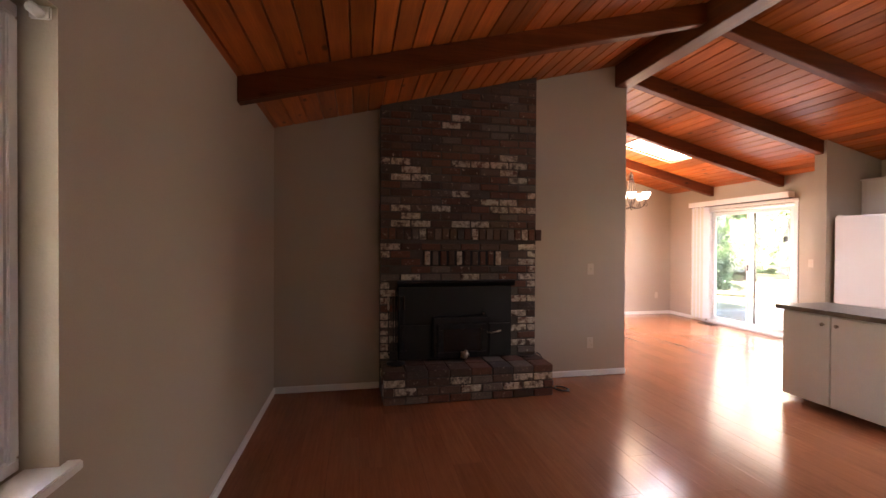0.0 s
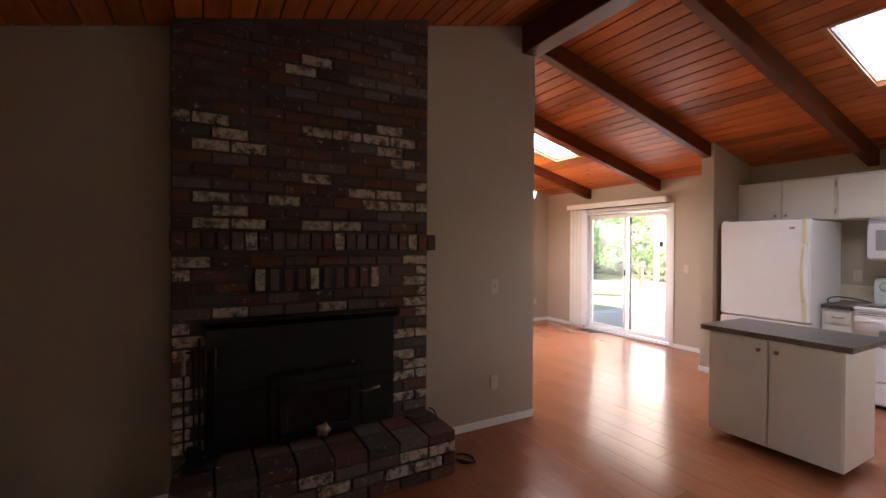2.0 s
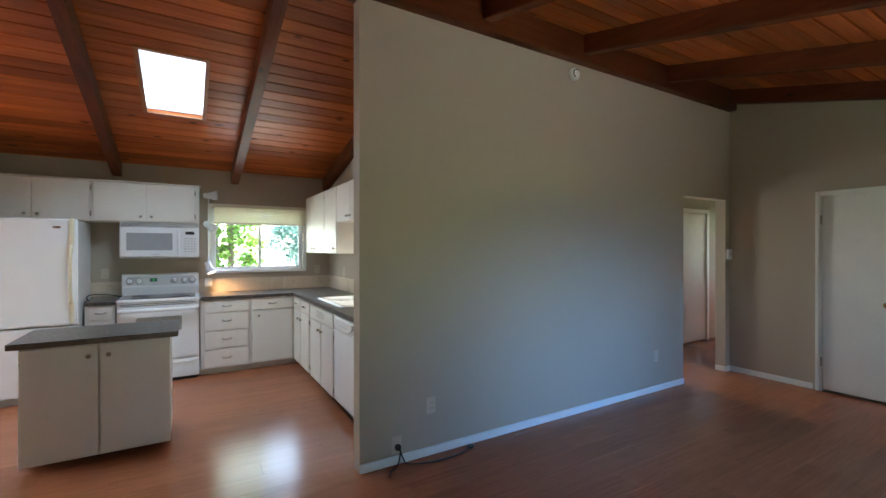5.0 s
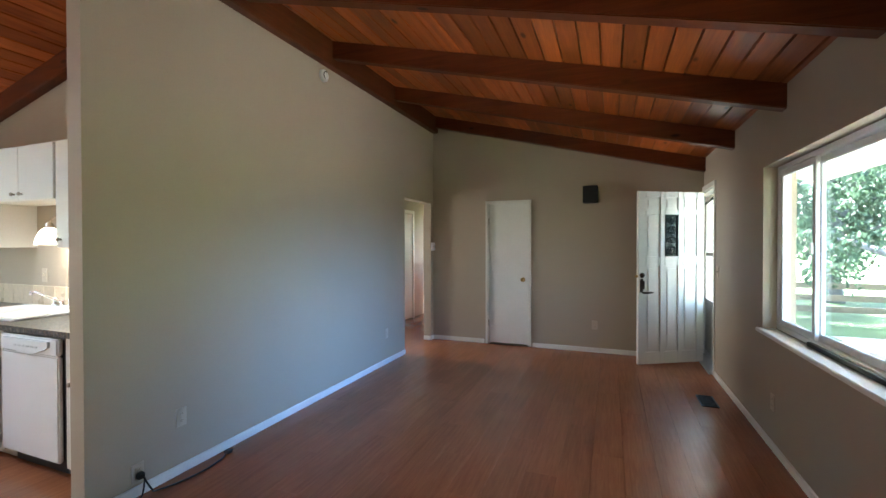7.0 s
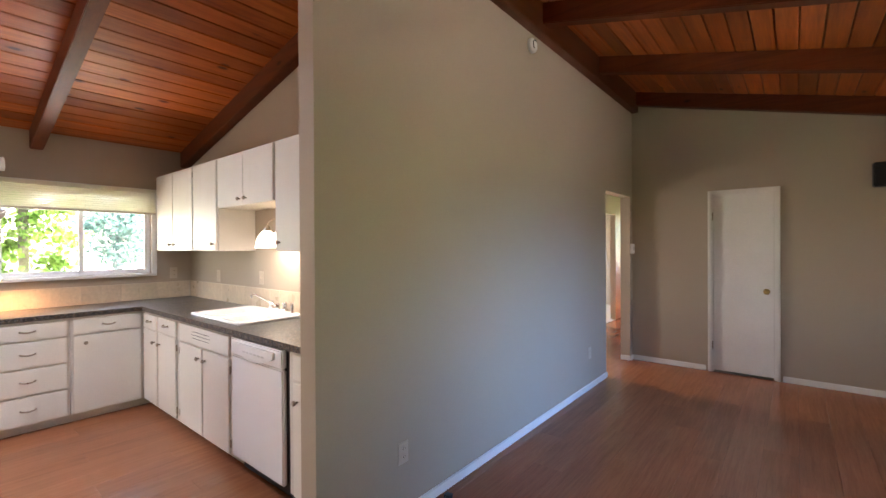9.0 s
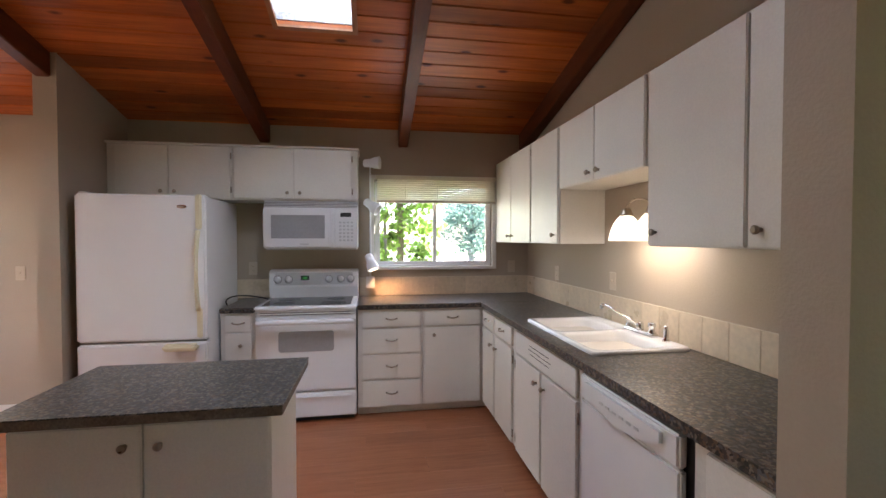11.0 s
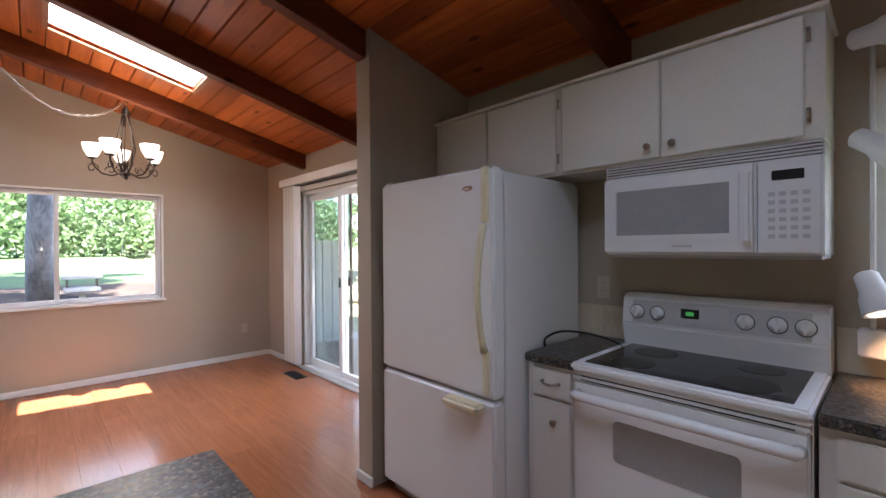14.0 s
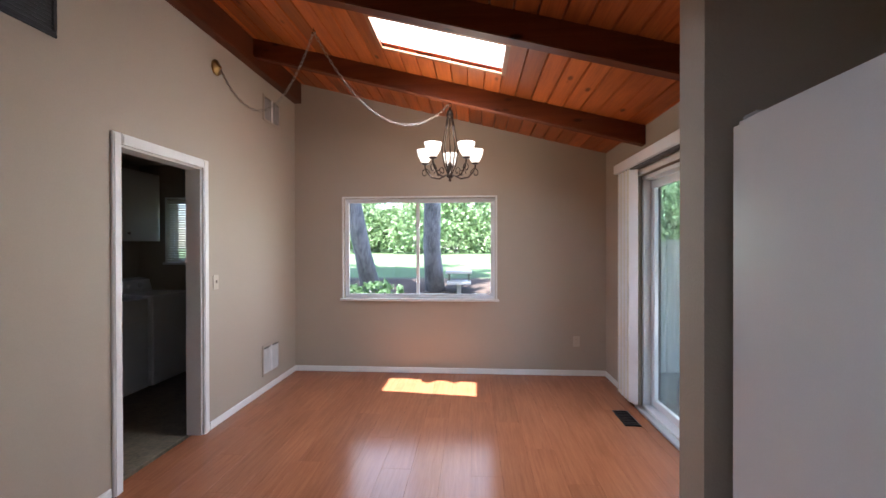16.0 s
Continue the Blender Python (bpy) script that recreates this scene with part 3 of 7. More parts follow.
def skylight(h):
    u0, u1, y0, y1 = h
    t = thing("skylight", "bright roof skylight with bare wooden curb", "skylight", (R + u0, y0, roof_z(R + u0)), "skylights", "structure")
    zt = 0.085
    for nm, a, b, c, d in (("curb_side", u0 - 0.002, u1 + 0.002, y0 - 0.03, y0 + 0.006), ("curb_side", u0 - 0.002, u1 + 0.002, y1 - 0.006, y1 + 0.03), ("curb_end", u0 - 0.03, u0 + 0.006, y0, y1), ("curb_end", u1 - 0.006, u1 + 0.03, y0, y1)):
        bm = bmesh.new()
        prism(bm, [(R + a, c, PEAK - SLOPE * a + 0.036), (R + b, c, PEAK - SLOPE * b + 0.036), (R + b, c, PEAK - SLOPE * b + zt), (R + a, c, PEAK - SLOPE * a + zt)], (0, d - c, 0))
        part(nm, bm, CURB, t)
    # thin trim round the opening
    for a, b, c, d in ((u0 - 0.02, u1 + 0.02, y0 - 0.02, y0 + 0.012), (u0 - 0.02, u1 + 0.02, y1 - 0.012, y1 + 0.02), (u0 - 0.02, u0 + 0.012, y0 + 0.012, y1 - 0.012), (u1 - 0.012, u1 + 0.02, y0 + 0.012, y1 - 0.012)):
        bm = bmesh.new()
        prism(bm, [(R + a, c, PEAK - SLOPE * a - 0.012), (R + b, c, PEAK - SLOPE * b - 0.012), (R + b, c, PEAK - SLOPE * b + 0.002), (R + a, c, PEAK - SLOPE * a + 0.002)], (0, d - c, 0))
        part("trim_strip", bm, RAW_X, t)
    bm = bmesh.new()
    prism(bm, [(R + u0, y0, PEAK - SLOPE * u0 + zt + 0.01), (R + u1, y0, PEAK - SLOPE * u1 + zt + 0.01), (R + u1, y0, PEAK - SLOPE * u1 + zt + 0.016), (R + u0, y0, PEAK - SLOPE * u0 + zt + 0.016)], (0, y1 - y0, 0))
    p = part("pane", bm, ACRYLIC, t, "white acrylic pane in full sun")
    p.visible_shadow = False


skylight(SKY_K)
skylight(SKY_D)

# ---- windows and doors ----


def ring(axis, n0, n1, a0, a1, z0, z1, w, bevel=0.004):
    return boxes(wbox(axis, n0, n1, a0, a1, z0, z0 + w), wbox(axis, n0, n1, a0, a1, z1 - w, z1), wbox(axis, n0, n1, a0, a0 + w, z0 + w, z1 - w), wbox(axis, n0, n1, a1 - w, a1, z0 + w, z1 - w), bevel=bevel)


def slider_window(name, axis, face, out, hole, split, label, sill_proud=0.035, casing=0.0, fw=0.016, sill=True, deep=0.035):
    """A white sliding window: fixed frame, two sashes, two panes, sill and casing. out: +1 or -1, the way out."""
    a0, a1, z0, z1 = hole
    t = thing(name, label, "window", (face, a0, z0) if axis == "x" else (a0, face, z0), kind="structure")
    d0, d1 = face + out * deep, face + out * (deep + 0.07)
    part("window_frame", ring(axis, d0, d1, a0 + 0.003, a1 - 0.003, z0 + 0.003, z1 - 0.003, fw), VINYL, t)
    m = a0 + (a1 - a0) * split
    i = fw + 0.004
    for k, (p, q) in enumerate(((a0 + i, m + 0.02), (m - 0.02, a1 - i))):
        e0 = face + out * (deep + 0.007 + 0.028 * k)
        s = part("sash", ring(axis, e0, e0 + out * 0.024, p, q, z0 + i, z1 - i, 0.03), VINYL, t)
        g = part("pane", boxes(wbox(axis, e0 + out * 0.010, e0 + out * 0.014, p + 0.018, q - 0.018, z0 + i + 0.018, z1 - i - 0.018)), GLASS, s)
        g.visible_shadow = False
        if k == 1:
            part("latch", boxes(wbox(axis, e0 - out * 0.022, e0 - out * 0.002, p + 0.008, p + 0.03, (z0 + z1) / 2 - 0.03, (z0 + z1) / 2 + 0.03), bevel=0.004), VINYL, s, "white plastic sash latch")
    if sill:
        part("window_sill", boxes(wbox(axis, face - out * sill_proud, face + out * (deep - 0.002), a0 - 0.04, a1 + 0.04, z0 - 0.026, z0 + 0.002), bevel=0.005), WHITE, t)
    if casing:
        c0, c1 = face - out * 0.014, face
        part("casing", boxes(wbox(axis, c0, c1, a0 - casing, a0, z0, z1 + casing), wbox(axis, c0, c1, a1, a1 + casing, z0, z1 + casing), wbox(axis, c0, c1, a0, a1, z1, z1 + casing), bevel=0.004), WHITE, t)
    return t


def big_window(name, label):
    """The living room window: a wide fixed light between two narrow sliding sashes."""
    a0, a1, z0, z1 = WIN_W
    t = thing(name, label, "window", (W, a0, z0), kind="structure")
    part("window_frame", ring("x", W - 0.155, W - 0.085, a0 + 0.003, a1 - 0.003, z0 + 0.003, z1 - 0.003, 0.035), VINYL, t)
    q = (a1 - a0) / 4
    for p, r, d in ((a0 + 0.039, a0 + q + 0.02, 0.092), (a0 + q - 0.02, a1 - q + 0.02, 0.120), (a1 - q - 0.02, a1 - 0.039, 0.092)):
        s = part("sash", ring("x", W - d - 0.024, W - d, p, r, z0 + 0.039, z1 - 0.039, 0.042), VINYL, t)
        g = part("pane", boxes((W - d - 0.014, p + 0.035, z0 + 0.07, W - d - 0.010, r - 0.035, z1 - 0.07)), GLASS, s)
        g.visible_shadow = False
        if d < 0.1:
            y = r - 0.03 if p < 0 else p + 0.01
            part("latch", boxes((W - d + 0.001, y, 1.36, W - d + 0.02, y + 0.022, 1.43), bevel=0.004), VINYL, s, "white plastic sash latch")
    part("sill_track", boxes((W - 0.083, a0 + q, z0 + 0.004, W - 0.062, a1 - q, z0 + 0.03)), BLACK, t, "dark lower track")
    part("window_sill", boxes((W - 0.083, a0 - 0.04, z0 - 0.026, W + 0.035, a1 + 0.04, z0 + 0.002), bevel=0.005), WHITE, t)


big_window("window_1", "large white three-part window with front garden outside")
slider_window("window_2", "y", N, 1, WIN_N, 0.49, "white two-pane sliding window above the dining floor", casing=0.02)
slider_window("window_3", "x", E, 1, WIN_K, 0.49, "kitchen sliding window in a painted casing", casing=0.045)
slider_window("window_4", "y", N, 1, (1.4, 1.85, 1.25, 2.0), 0.5, "small laundry room window", casing=0.02)

# glass slider
t = thing("sliding_door", "white framed sliding patio door with clear glass", "door", (E, 5.42, 0), kind="structure")
part("door_frame", ring("x", E + 0.03, E + 0.15, 5.425, 7.055, 0.0, 2.045, 0.035), VINYL, t)
for k, (p, q) in enumerate(((5.465, 6.27), (6.21, 7.015))):
    e0 = E + 0.05 + 0.045 * k
    s = part("door_panel", ring("x", e0, e0 + 0.035, p, q, 0.045, 2.0, 0.065), VINYL, t)
    g = part("pane", boxes((e0 + 0.015, p + 0.055, 0.10, e0 + 0.02, q - 0.055, 1.945)), GLASS, s)
    g.visible_shadow = False
    if k == 0:
        bm = bmesh.new()
        tube(bm, [(e0 - 0.002, p + 0.035, 0.93), (e0 - 0.045, p + 0.035, 0.95), (e0 - 0.055, p + 0.035, 1.03), (e0 - 0.045, p + 0.035, 1.11), (e0 - 0.002, p + 0.035, 1.13)], 0.010)
        part("pull_handle", bm, VINYL, s)
        part("latch", boxes((e0 - 0.012, q - 0.05, 0.98, e0 - 0.002, q - 0.02, 1.08), bevel=0.003), BLACK, s, "small black slider latch")
sc = part("screen_frame", ring("x", E + 0.158, E + 0.18, 6.20, 7.05, 0.02, 2.03, 0.032), VENT_BACK, t, "grey aluminium screen door")
g = part("screen_mesh", boxes((E + 0.168, 6.23, 0.05, E + 0.170, 7.02, 2.0)), SCREEN, sc)
g.visible_shadow = False
part("screen_latch", boxes((E + 0.145, 6.205, 0.99, E + 0.158, 6.245, 1.09), bevel=0.003), BLACK, sc)
part("security_lock", boxes((E + 0.035, 5.56, 1.46, E + 0.05, 5.62, 1.54), bevel=0.003), BLACK, t, "small black lock on the glass")
part("casing", boxes((E - 0.014, 5.36, 0, E, 5.42, 2.10), (E - 0.014, 7.06, 0, E, 7.12, 2.10), (E - 0.014, 5.42, 2.05, E, 7.06, 2.10), bevel=0.004), WHITE, t)
part("threshold", boxes((E - 0.03, 5.42, 0.0, E + 0.03, 7.06, 0.02), bevel=0.005), SILVER, t)

# vertical blind, drawn to one side
t = thing("vertical_blind", "white vertical blind drawn open beside the patio door", "blind", (E - 0.07, 7.1, 0.1))
part("valance", boxes((E - 0.115, 5.42, 2.115, E - 0.004, 7.37, 2.20), bevel=0.005), WHITE, t)
part("head_track", boxes((E - 0.085, 5.44, 2.10, E - 0.03, 7.35, 2.114)), VENT_BACK, t)
for i in range(11):
    bm = bmesh.new()
    box(bm, -0.044, -0.0012, 0.06, 0.044, 0.0012, 2.11)
    bmesh.ops.transform(bm, matrix=pose(E - 0.066, 6.99 + i * 0.028, 0, 0, 0, 126 + 6 * math.sin(i * 2.1)), verts=bm.verts)
    part("slat", bm, BLIND if i % 3 else VINYL, t)


def cased_opening(name, axis, face, other, hole, label, w=0.06):
    a0, a1, _, z1 = hole
    t = thing(name, label, "door frame", (face, a0, 0) if axis == "x" else (a0, face, 0), kind="structure")
    s = 1 if face > other else -1
    part("jamb", boxes(wbox(axis, face - s * 0.002, other + s * 0.002, a0 + 0.001, a0 + 0.022, 0, z1 - 0.001), bevel=0.002), WHITE, t)
    part("jamb", boxes(wbox(axis, face - s * 0.002, other + s * 0.002, a1 - 0.022, a1 - 0.001, 0, z1 - 0.001), bevel=0.002), WHITE, t)
    part("head_jamb", boxes(wbox(axis, face - s * 0.002, other + s * 0.002, a0 + 0.022, a1 - 0.022, z1 - 0.022, z1 - 0.001), bevel=0.002), WHITE, t)
    for nm, d in (("casing", (a0 - w + 0.01, a0 + 0.01, 0, z1 + w - 0.01)), ("casing", (a1 - 0.01, a1 + w - 0.01, 0, z1 + w - 0.01)), ("head_casing", (a0 + 0.01, a1 - 0.01, z1 - 0.01, z1 + w - 0.01))):
        part(nm, boxes(wbox(axis, face, face + s * 0.016, d[0], d[1], d[2], d[3]), wbox(axis, face + s * 0.016, face + s * 0.021, d[0] + 0.008, d[1] - 0.02 if nm != "head_casing" else d[1], d[2], d[3] - 0.008), bevel=0.003), WHITE, t)
    return t


def knob_on(parent, base, axis, mat, r=0.027, name="door_knob"):
    bm = bmesh.new()
    lathe(bm, base, axis, [(0, r * 1.15), (0.006, r * 1.15), (0.012, r * 0.45), (0.03, r * 0.45), (0.038, r * 0.85), (0.052, r), (0.066, r * 0.8), (0.072, r * 0.3)], 18)
    return part(name, bm, mat, parent)


cased_opening("door_frame_laundry", "x", 2.953, 2.83, LDOOR, "white cased doorway to the laundry room", 0.065)
cased_opening("door_frame_closet", "y", S, S - 0.12, CLOSET, "white door frame round the closet", 0.04)
t = thing("closet_door", "closed flat white closet door with brass knob", "door", (1.52, S - 0.03, 0), kind="structure")
part("door_leaf", boxes((1.524, S - 0.045, 0.022, 2.066, S - 0.008, 1.986), bevel=0.003), WHITE, t)
knob_on(t, (1.585, S - 0.008, 0.93), (0, 1, 0), BRASS)
for z in (0.3, 1.75):
    bm = bmesh.new()
    tube(bm, [(2.076, S + 0.006, z - 0.045), (2.076, S + 0.006, z + 0.045)], 0.008)
    part("hinge", bm, NICKEL, t)

# front door, standing open into the room
t = thing("front_door_frame", "white entry door frame with storm door outside", "door frame", (W, -2.98, 0), kind="structure")
part("jamb", boxes((W - 0.198, -3.438, 0, W + 0.0005, -3.41, 2.058)), WHITE, t)
part("jamb", boxes((W - 0.198, -2.45, 0, W + 0.002, -2.421, 2.058)), WHITE, t)
part("head_jamb", boxes((W - 0.198, -3.41, 2.03, W + 0.0005, -2.45, 2.058)), WHITE, t)
part("head_casing", boxes((W, -3.015, 2.045, W + 0.02, -2.37, 2.11), bevel=0.005), WHITE, t)
part("side_casing", boxes((W, -2.425, 0, W + 0.014, -2.385, 2.045), bevel=0.004), WHITE, t)
part("threshold", boxes((W - 0.2, -3.41, 0.0, W + 0.05, -2.45, 0.025), bevel=0.006), SILVER, t)
SX = W - 0.115
sd = part("storm_door", ring("x", SX, SX + 0.03, -3.405, -2.455, 0.03, 2.02, 0.055), SILVER, t, "white aluminium storm door")
part("kick_panel", boxes((SX + 0.008, -3.35, 0.085, SX + 0.022, -2.51, 0.68)), SILVER, sd)
part("cross_rail", boxes((SX - 0.001, -3.35, 0.68, SX + 0.031, -2.51, 0.73), bevel=0.003), SILVER, sd)
part("cross_rail", boxes((SX - 0.001, -3.35, 1.28, SX + 0.031, -2.51, 1.315), bevel=0.003), VENT_BACK, sd)
g = part("pane", boxes((SX + 0.013, -3.35, 0.73, SX + 0.017, -2.51, 1.965)), GLASS, sd)
g.visible_shadow = False
bm = bmesh.new()
tube(bm, [(SX + 0.045, -3.30, 1.93), (SX + 0.06, -2.75, 1.96)], 0.013, 8)
part("door_closer", bm, BLACK, sd, "dark pneumatic door closer")

DOORW = 0.86
leaf_m = pose(W + 0.03, -2.985, 0, 0, 0, math.degrees(math.atan2(0.445, 0.745)))
t = thing("front_door", "white panelled front door with black iron grille, standing open", "door", (W + 0.03, -2.985, 0), kind="structure")


def leaf(name, bm, mat, parent, label=""):
    bmesh.ops.transform(bm, matrix=leaf_m, verts=bm.verts)
    return part(name, bm, mat, parent, label)


bm = bmesh.new()
cols = ((0.095, 0.285), (0.345, 0.515), (0.575, 0.765))
rows = ((0.16, 1.17), (1.28, 1.77), (1.83, 1.97))
ys = (0.005, 0.042)
xs = [0.0, 0.095, 0.285, 0.345, 0.515, 0.575, 0.765, DOORW]
for i in range(0, 8, 2):
    box(bm, xs[i], ys[0], 0.02, xs[i + 1], ys[1], 2.04, bevel=0.004)
for a, b in cols:
    for z0, z1 in ((0.02, 0.16), (1.17, 1.28), (1.77, 1.83), (1.97, 2.04)):
        box(bm, a, ys[0] + 0.0005, z0, b, ys[1] - 0.0005, z1, bevel=0.003)
    box(bm, a - 0.005, 0.012, 0.1, b + 0.005, 0.026, 2.0)
body = leaf("door_leaf", bm, WHITE, t)
for a, b in cols:
    for z0, z1 in rows:
        if (a, z0) == (0.345, 1.28):
            continue
        bm = bmesh.new()
        box(bm, a + 0.03, 0.026, z0 + 0.03, b - 0.03, 0.036, z1 - 0.03, bevel=0.008)
        leaf("raised_panel", bm, WHITE, body)
bm = bmesh.new()
box(bm, 0.345, 0.026, 1.28, 0.515, 0.034, 1.77)
leaf("dark_light", bm, IRON_DARK, t, "dark glass behind the grille")
bm = bmesh.new()
for d in ((0.345, 0.036, 1.28, 0.357, 0.05, 1.77), (0.503, 0.036, 1.28, 0.515, 0.05, 1.77), (0.357, 0.036, 1.28, 0.503, 0.05, 1.292), (0.357, 0.036, 1.758, 0.503, 0.05, 1.77)):
    box(bm, *d, bevel=0.003)
for k in range(4):
    zc = 1.35 + k * 0.117
    for sx in (-1, 1):
        pts = [(0.43 + sx * (0.066 - 0.055 * j / 22) * math.cos(j * 0.42) * 0.95 - sx * 0.005, 0.044, zc + (0.055 - 0.042 * j / 22) * math.sin(j * 0.42)) for j in range(23)]
        tube(bm, pts, 0.0045, 6)
tube(bm, [(0.43, 0.044, 1.285), (0.43, 0.044, 1.765)], 0.004, 6)
leaf("iron_grille", bm, IRON, t, "black scrolled iron grille")
bm = bmesh.new()
box(bm, 0.80, 0.042, 0.86, 0.84, 0.050, 1.02, bevel=0.004)
lathe(bm, (0.82, 0.05, 1.06), (0, 1, 0), [(0, 0.03), (0.012, 0.03), (0.016, 0.014), (0.03, 0.012)], 16)
box(bm, 0.80, 0.05, 0.90, 0.84, 0.08, 1.0, bevel=0.006)
tube(bm, [(0.82, 0.05, 0.87), (0.82, 0.085, 0.86), (0.78, 0.09, 0.86), (0.70, 0.085, 0.865)], [0.010, 0.011, 0.012, 0.008])
leaf("handle_set", bm, BRONZE, t, "dark bronze lever and thumb lock")
bm = bmesh.new()
lathe(bm, (0.862, 0.024, 1.05), (1, 0, 0), [(0, 0.018), (0.012, 0.018), (0.02, 0.01), (0.03, 0.008)], 12)
leaf("latch_bolt", bm, BRASS, t)

# laundry and hall doors
t = thing("hall_closet_door", "white sliding closet doors in the hallway", "door", (4.04, -3.5, 0), kind="structure")
for i, (a, b, x) in enumerate(((-4.55, -3.95, 4.045), (-4.0, -3.4, 4.02))):
    part("door_leaf", boxes((x - 0.03, a, 0.02, x, b, 2.0), bevel=0.003), WHITE, t)
part("casing", boxes((4.0, -3.4, 0, 4.049, -3.33, 2.07), (4.0, -4.62, 0, 4.049, -4.55, 2.07), (4.0, -4.55, 2.01, 4.049, -3.4, 2.07), bevel=0.003), WHITE, t)

# ---- baseboards ----


def baseboard(*d):
    structure("baseboard", boxes(*d, bevel=0.005), WHITE, "low white painted baseboard", "baseboard")


BH, BT = 0.062, 0.014
baseboard((W, 0, 0, W + BT, FP, BH), (W, -2.37, 0, W + BT, 0, BH))
baseboard((W + BT, FP - BT, 0, 0.36, FP, BH))
baseboard((1.94, FP - BT, 0, 3.005, FP, BH))
baseboard((P0 - BT, -2.05, 0, P0, 1.60, BH))
baseboard((P0 - BT, S, 0, P0, -2.92, BH))
baseboard((P0, -2.92, 0, P1, -2.906, BH))
baseboard((2.14, S, 0, P0 - BT, S + BT, BH))
baseboard((W + BT, S, 0, 1.45, S + BT, BH))
baseboard((2.953, 6.345, 0, 2.953 + BT, N, BH), (2.953, FP + 0.12, 0, 2.953 + BT, 5.435, BH))
baseboard((2.953 + BT, N - BT, 0, E, N, BH))
baseboard((E - BT, 7.12, 0, E, N - BT, BH))
baseboard((E - BT, 4.50 + BT, 0, E, 5.36, BH))
baseboard((5.64 - BT, 4.36 - BT, 0, 5.64, 4.50 + BT, BH), (5.64, 4.50, 0, E - BT, 4.50 + BT, BH))

# ---- fireplace ----
FX0, FX1, FY = 0.36, 1.925, 4.29
CO, BL = 0.0735, 0.1955
chim = thing("brick_fireplace", "rough dark red and grey brick chimney breast", "fireplace", (1.1, FY, 0), kind="structure")
bm = bmesh.new()
prism(bm, [(FX0 + 0.004, FY + 0.012, 0.0), (FX1 - 0.004, FY + 0.012, 0.0), (FX1 - 0.004, FY + 0.012, roof_z(FX1) + 0.01), (FX0 + 0.004, FY + 0.012, roof_z(FX0) + 0.01)], (0, FP - FY - 0.013, 0))
part("mortar_core", bm, MORTAR, chim)
random.seed(11)


def brick_meshes(l, d, h):
    """A plain brick and a lime-washed one of the same size."""
    return [mesh_of("brick", box(bmesh.new(), -l / 2, -d / 2, -h / 2, l / 2, d / 2, h / 2, bevel=0.005, segs=1), m) for m in (BRICK, BRICK_LIMED)]


M_FULL, M_HALF = brick_meshes(BL - 0.012, 0.1, CO - 0.013), brick_meshes(BL / 2 - 0.012, 0.1, CO - 0.013)
M_SOLDIER = brick_meshes(0.062, 0.13, 0.106)
M_UP = brick_meshes(0.056, 0.1, 0.135)
M_PAVER = brick_meshes(BL - 0.010, 0.182, 0.062)


def limed(x, z):
    """The share of lime-washed bricks: a wide band above the mantel, and the edges beside the stove."""
    if z > 2.25:
        return 0.05
    if z > 1.55:
        return 0.33
    return 0.5 if x > 1.62 or x < 0.5 else 0.15


def brick(kind, x, y, z, parent, rot=0.0, lime=0.2):
    ob = new("brick", kind[1 if random.random() < lime else 0])
    ob.matrix_basis = pose(x, y + random.uniform(-0.004, 0.004), z, random.uniform(-0.8, 0.8), random.uniform(-0.6, 0.6), rot + random.uniform(-0.8, 0.8))
    ob.parent = parent
    ob.matrix_parent_inverse = parent.matrix_basis.inverted()
    return ob


rows = int((roof_z(FX1) - 0.30) / CO)
for row in range(rows):
    z = 0.30 + CO * (row + 0.5)
    if 1.395 < z < 1.56:
        continue
    starts = [FX0 + BL * k for k in range(8)] if row % 2 == 0 else [FX0, *[FX0 + BL * (k + 0.5) for k in range(8)]]
    for k, a in enumerate(starts):
        short = row % 2 and k in (0, 8)
        x = a + (BL / 4 if short else BL / 2)
        if (0.53 < x < 1.65 and z < 1.0) or (0.75 < x < 1.58 and 1.17 < z < 1.33) or z > roof_z(x) - 0.03:
            continue
        brick(M_HALF if short else M_FULL, x, FY + 0.055, z, chim, lime=limed(x, z))
# open brickwork above the insert, and the soldier-course mantel
part("open_recess", boxes((0.79, FY - 0.004, 1.184, 1.545, FY + 0.011, 1.327)), IRON, chim, "dark gaps between upright bricks")
for i in range(10):
    brick(M_UP, 0.812 + i * 0.079, FY + 0.04, 1.2555, chim, lime=0.25)
mantel = part("mantel", boxes((FX0 + 0.002, FY - 0.055, 1.432, FX1 + 0.03, FY + 0.05, 1.538)), MORTAR, chim)
for i in range(22):
    ob = new("brick", M_SOLDIER[1 if i % 7 == 5 else 0])
    ob.matrix_basis = pose(FX0 + 0.036 + i * 0.0725, FY - 0.005, 1.486, 0, random.uniform(-1, 1), random.uniform(-1, 1))
    ob.parent = mantel

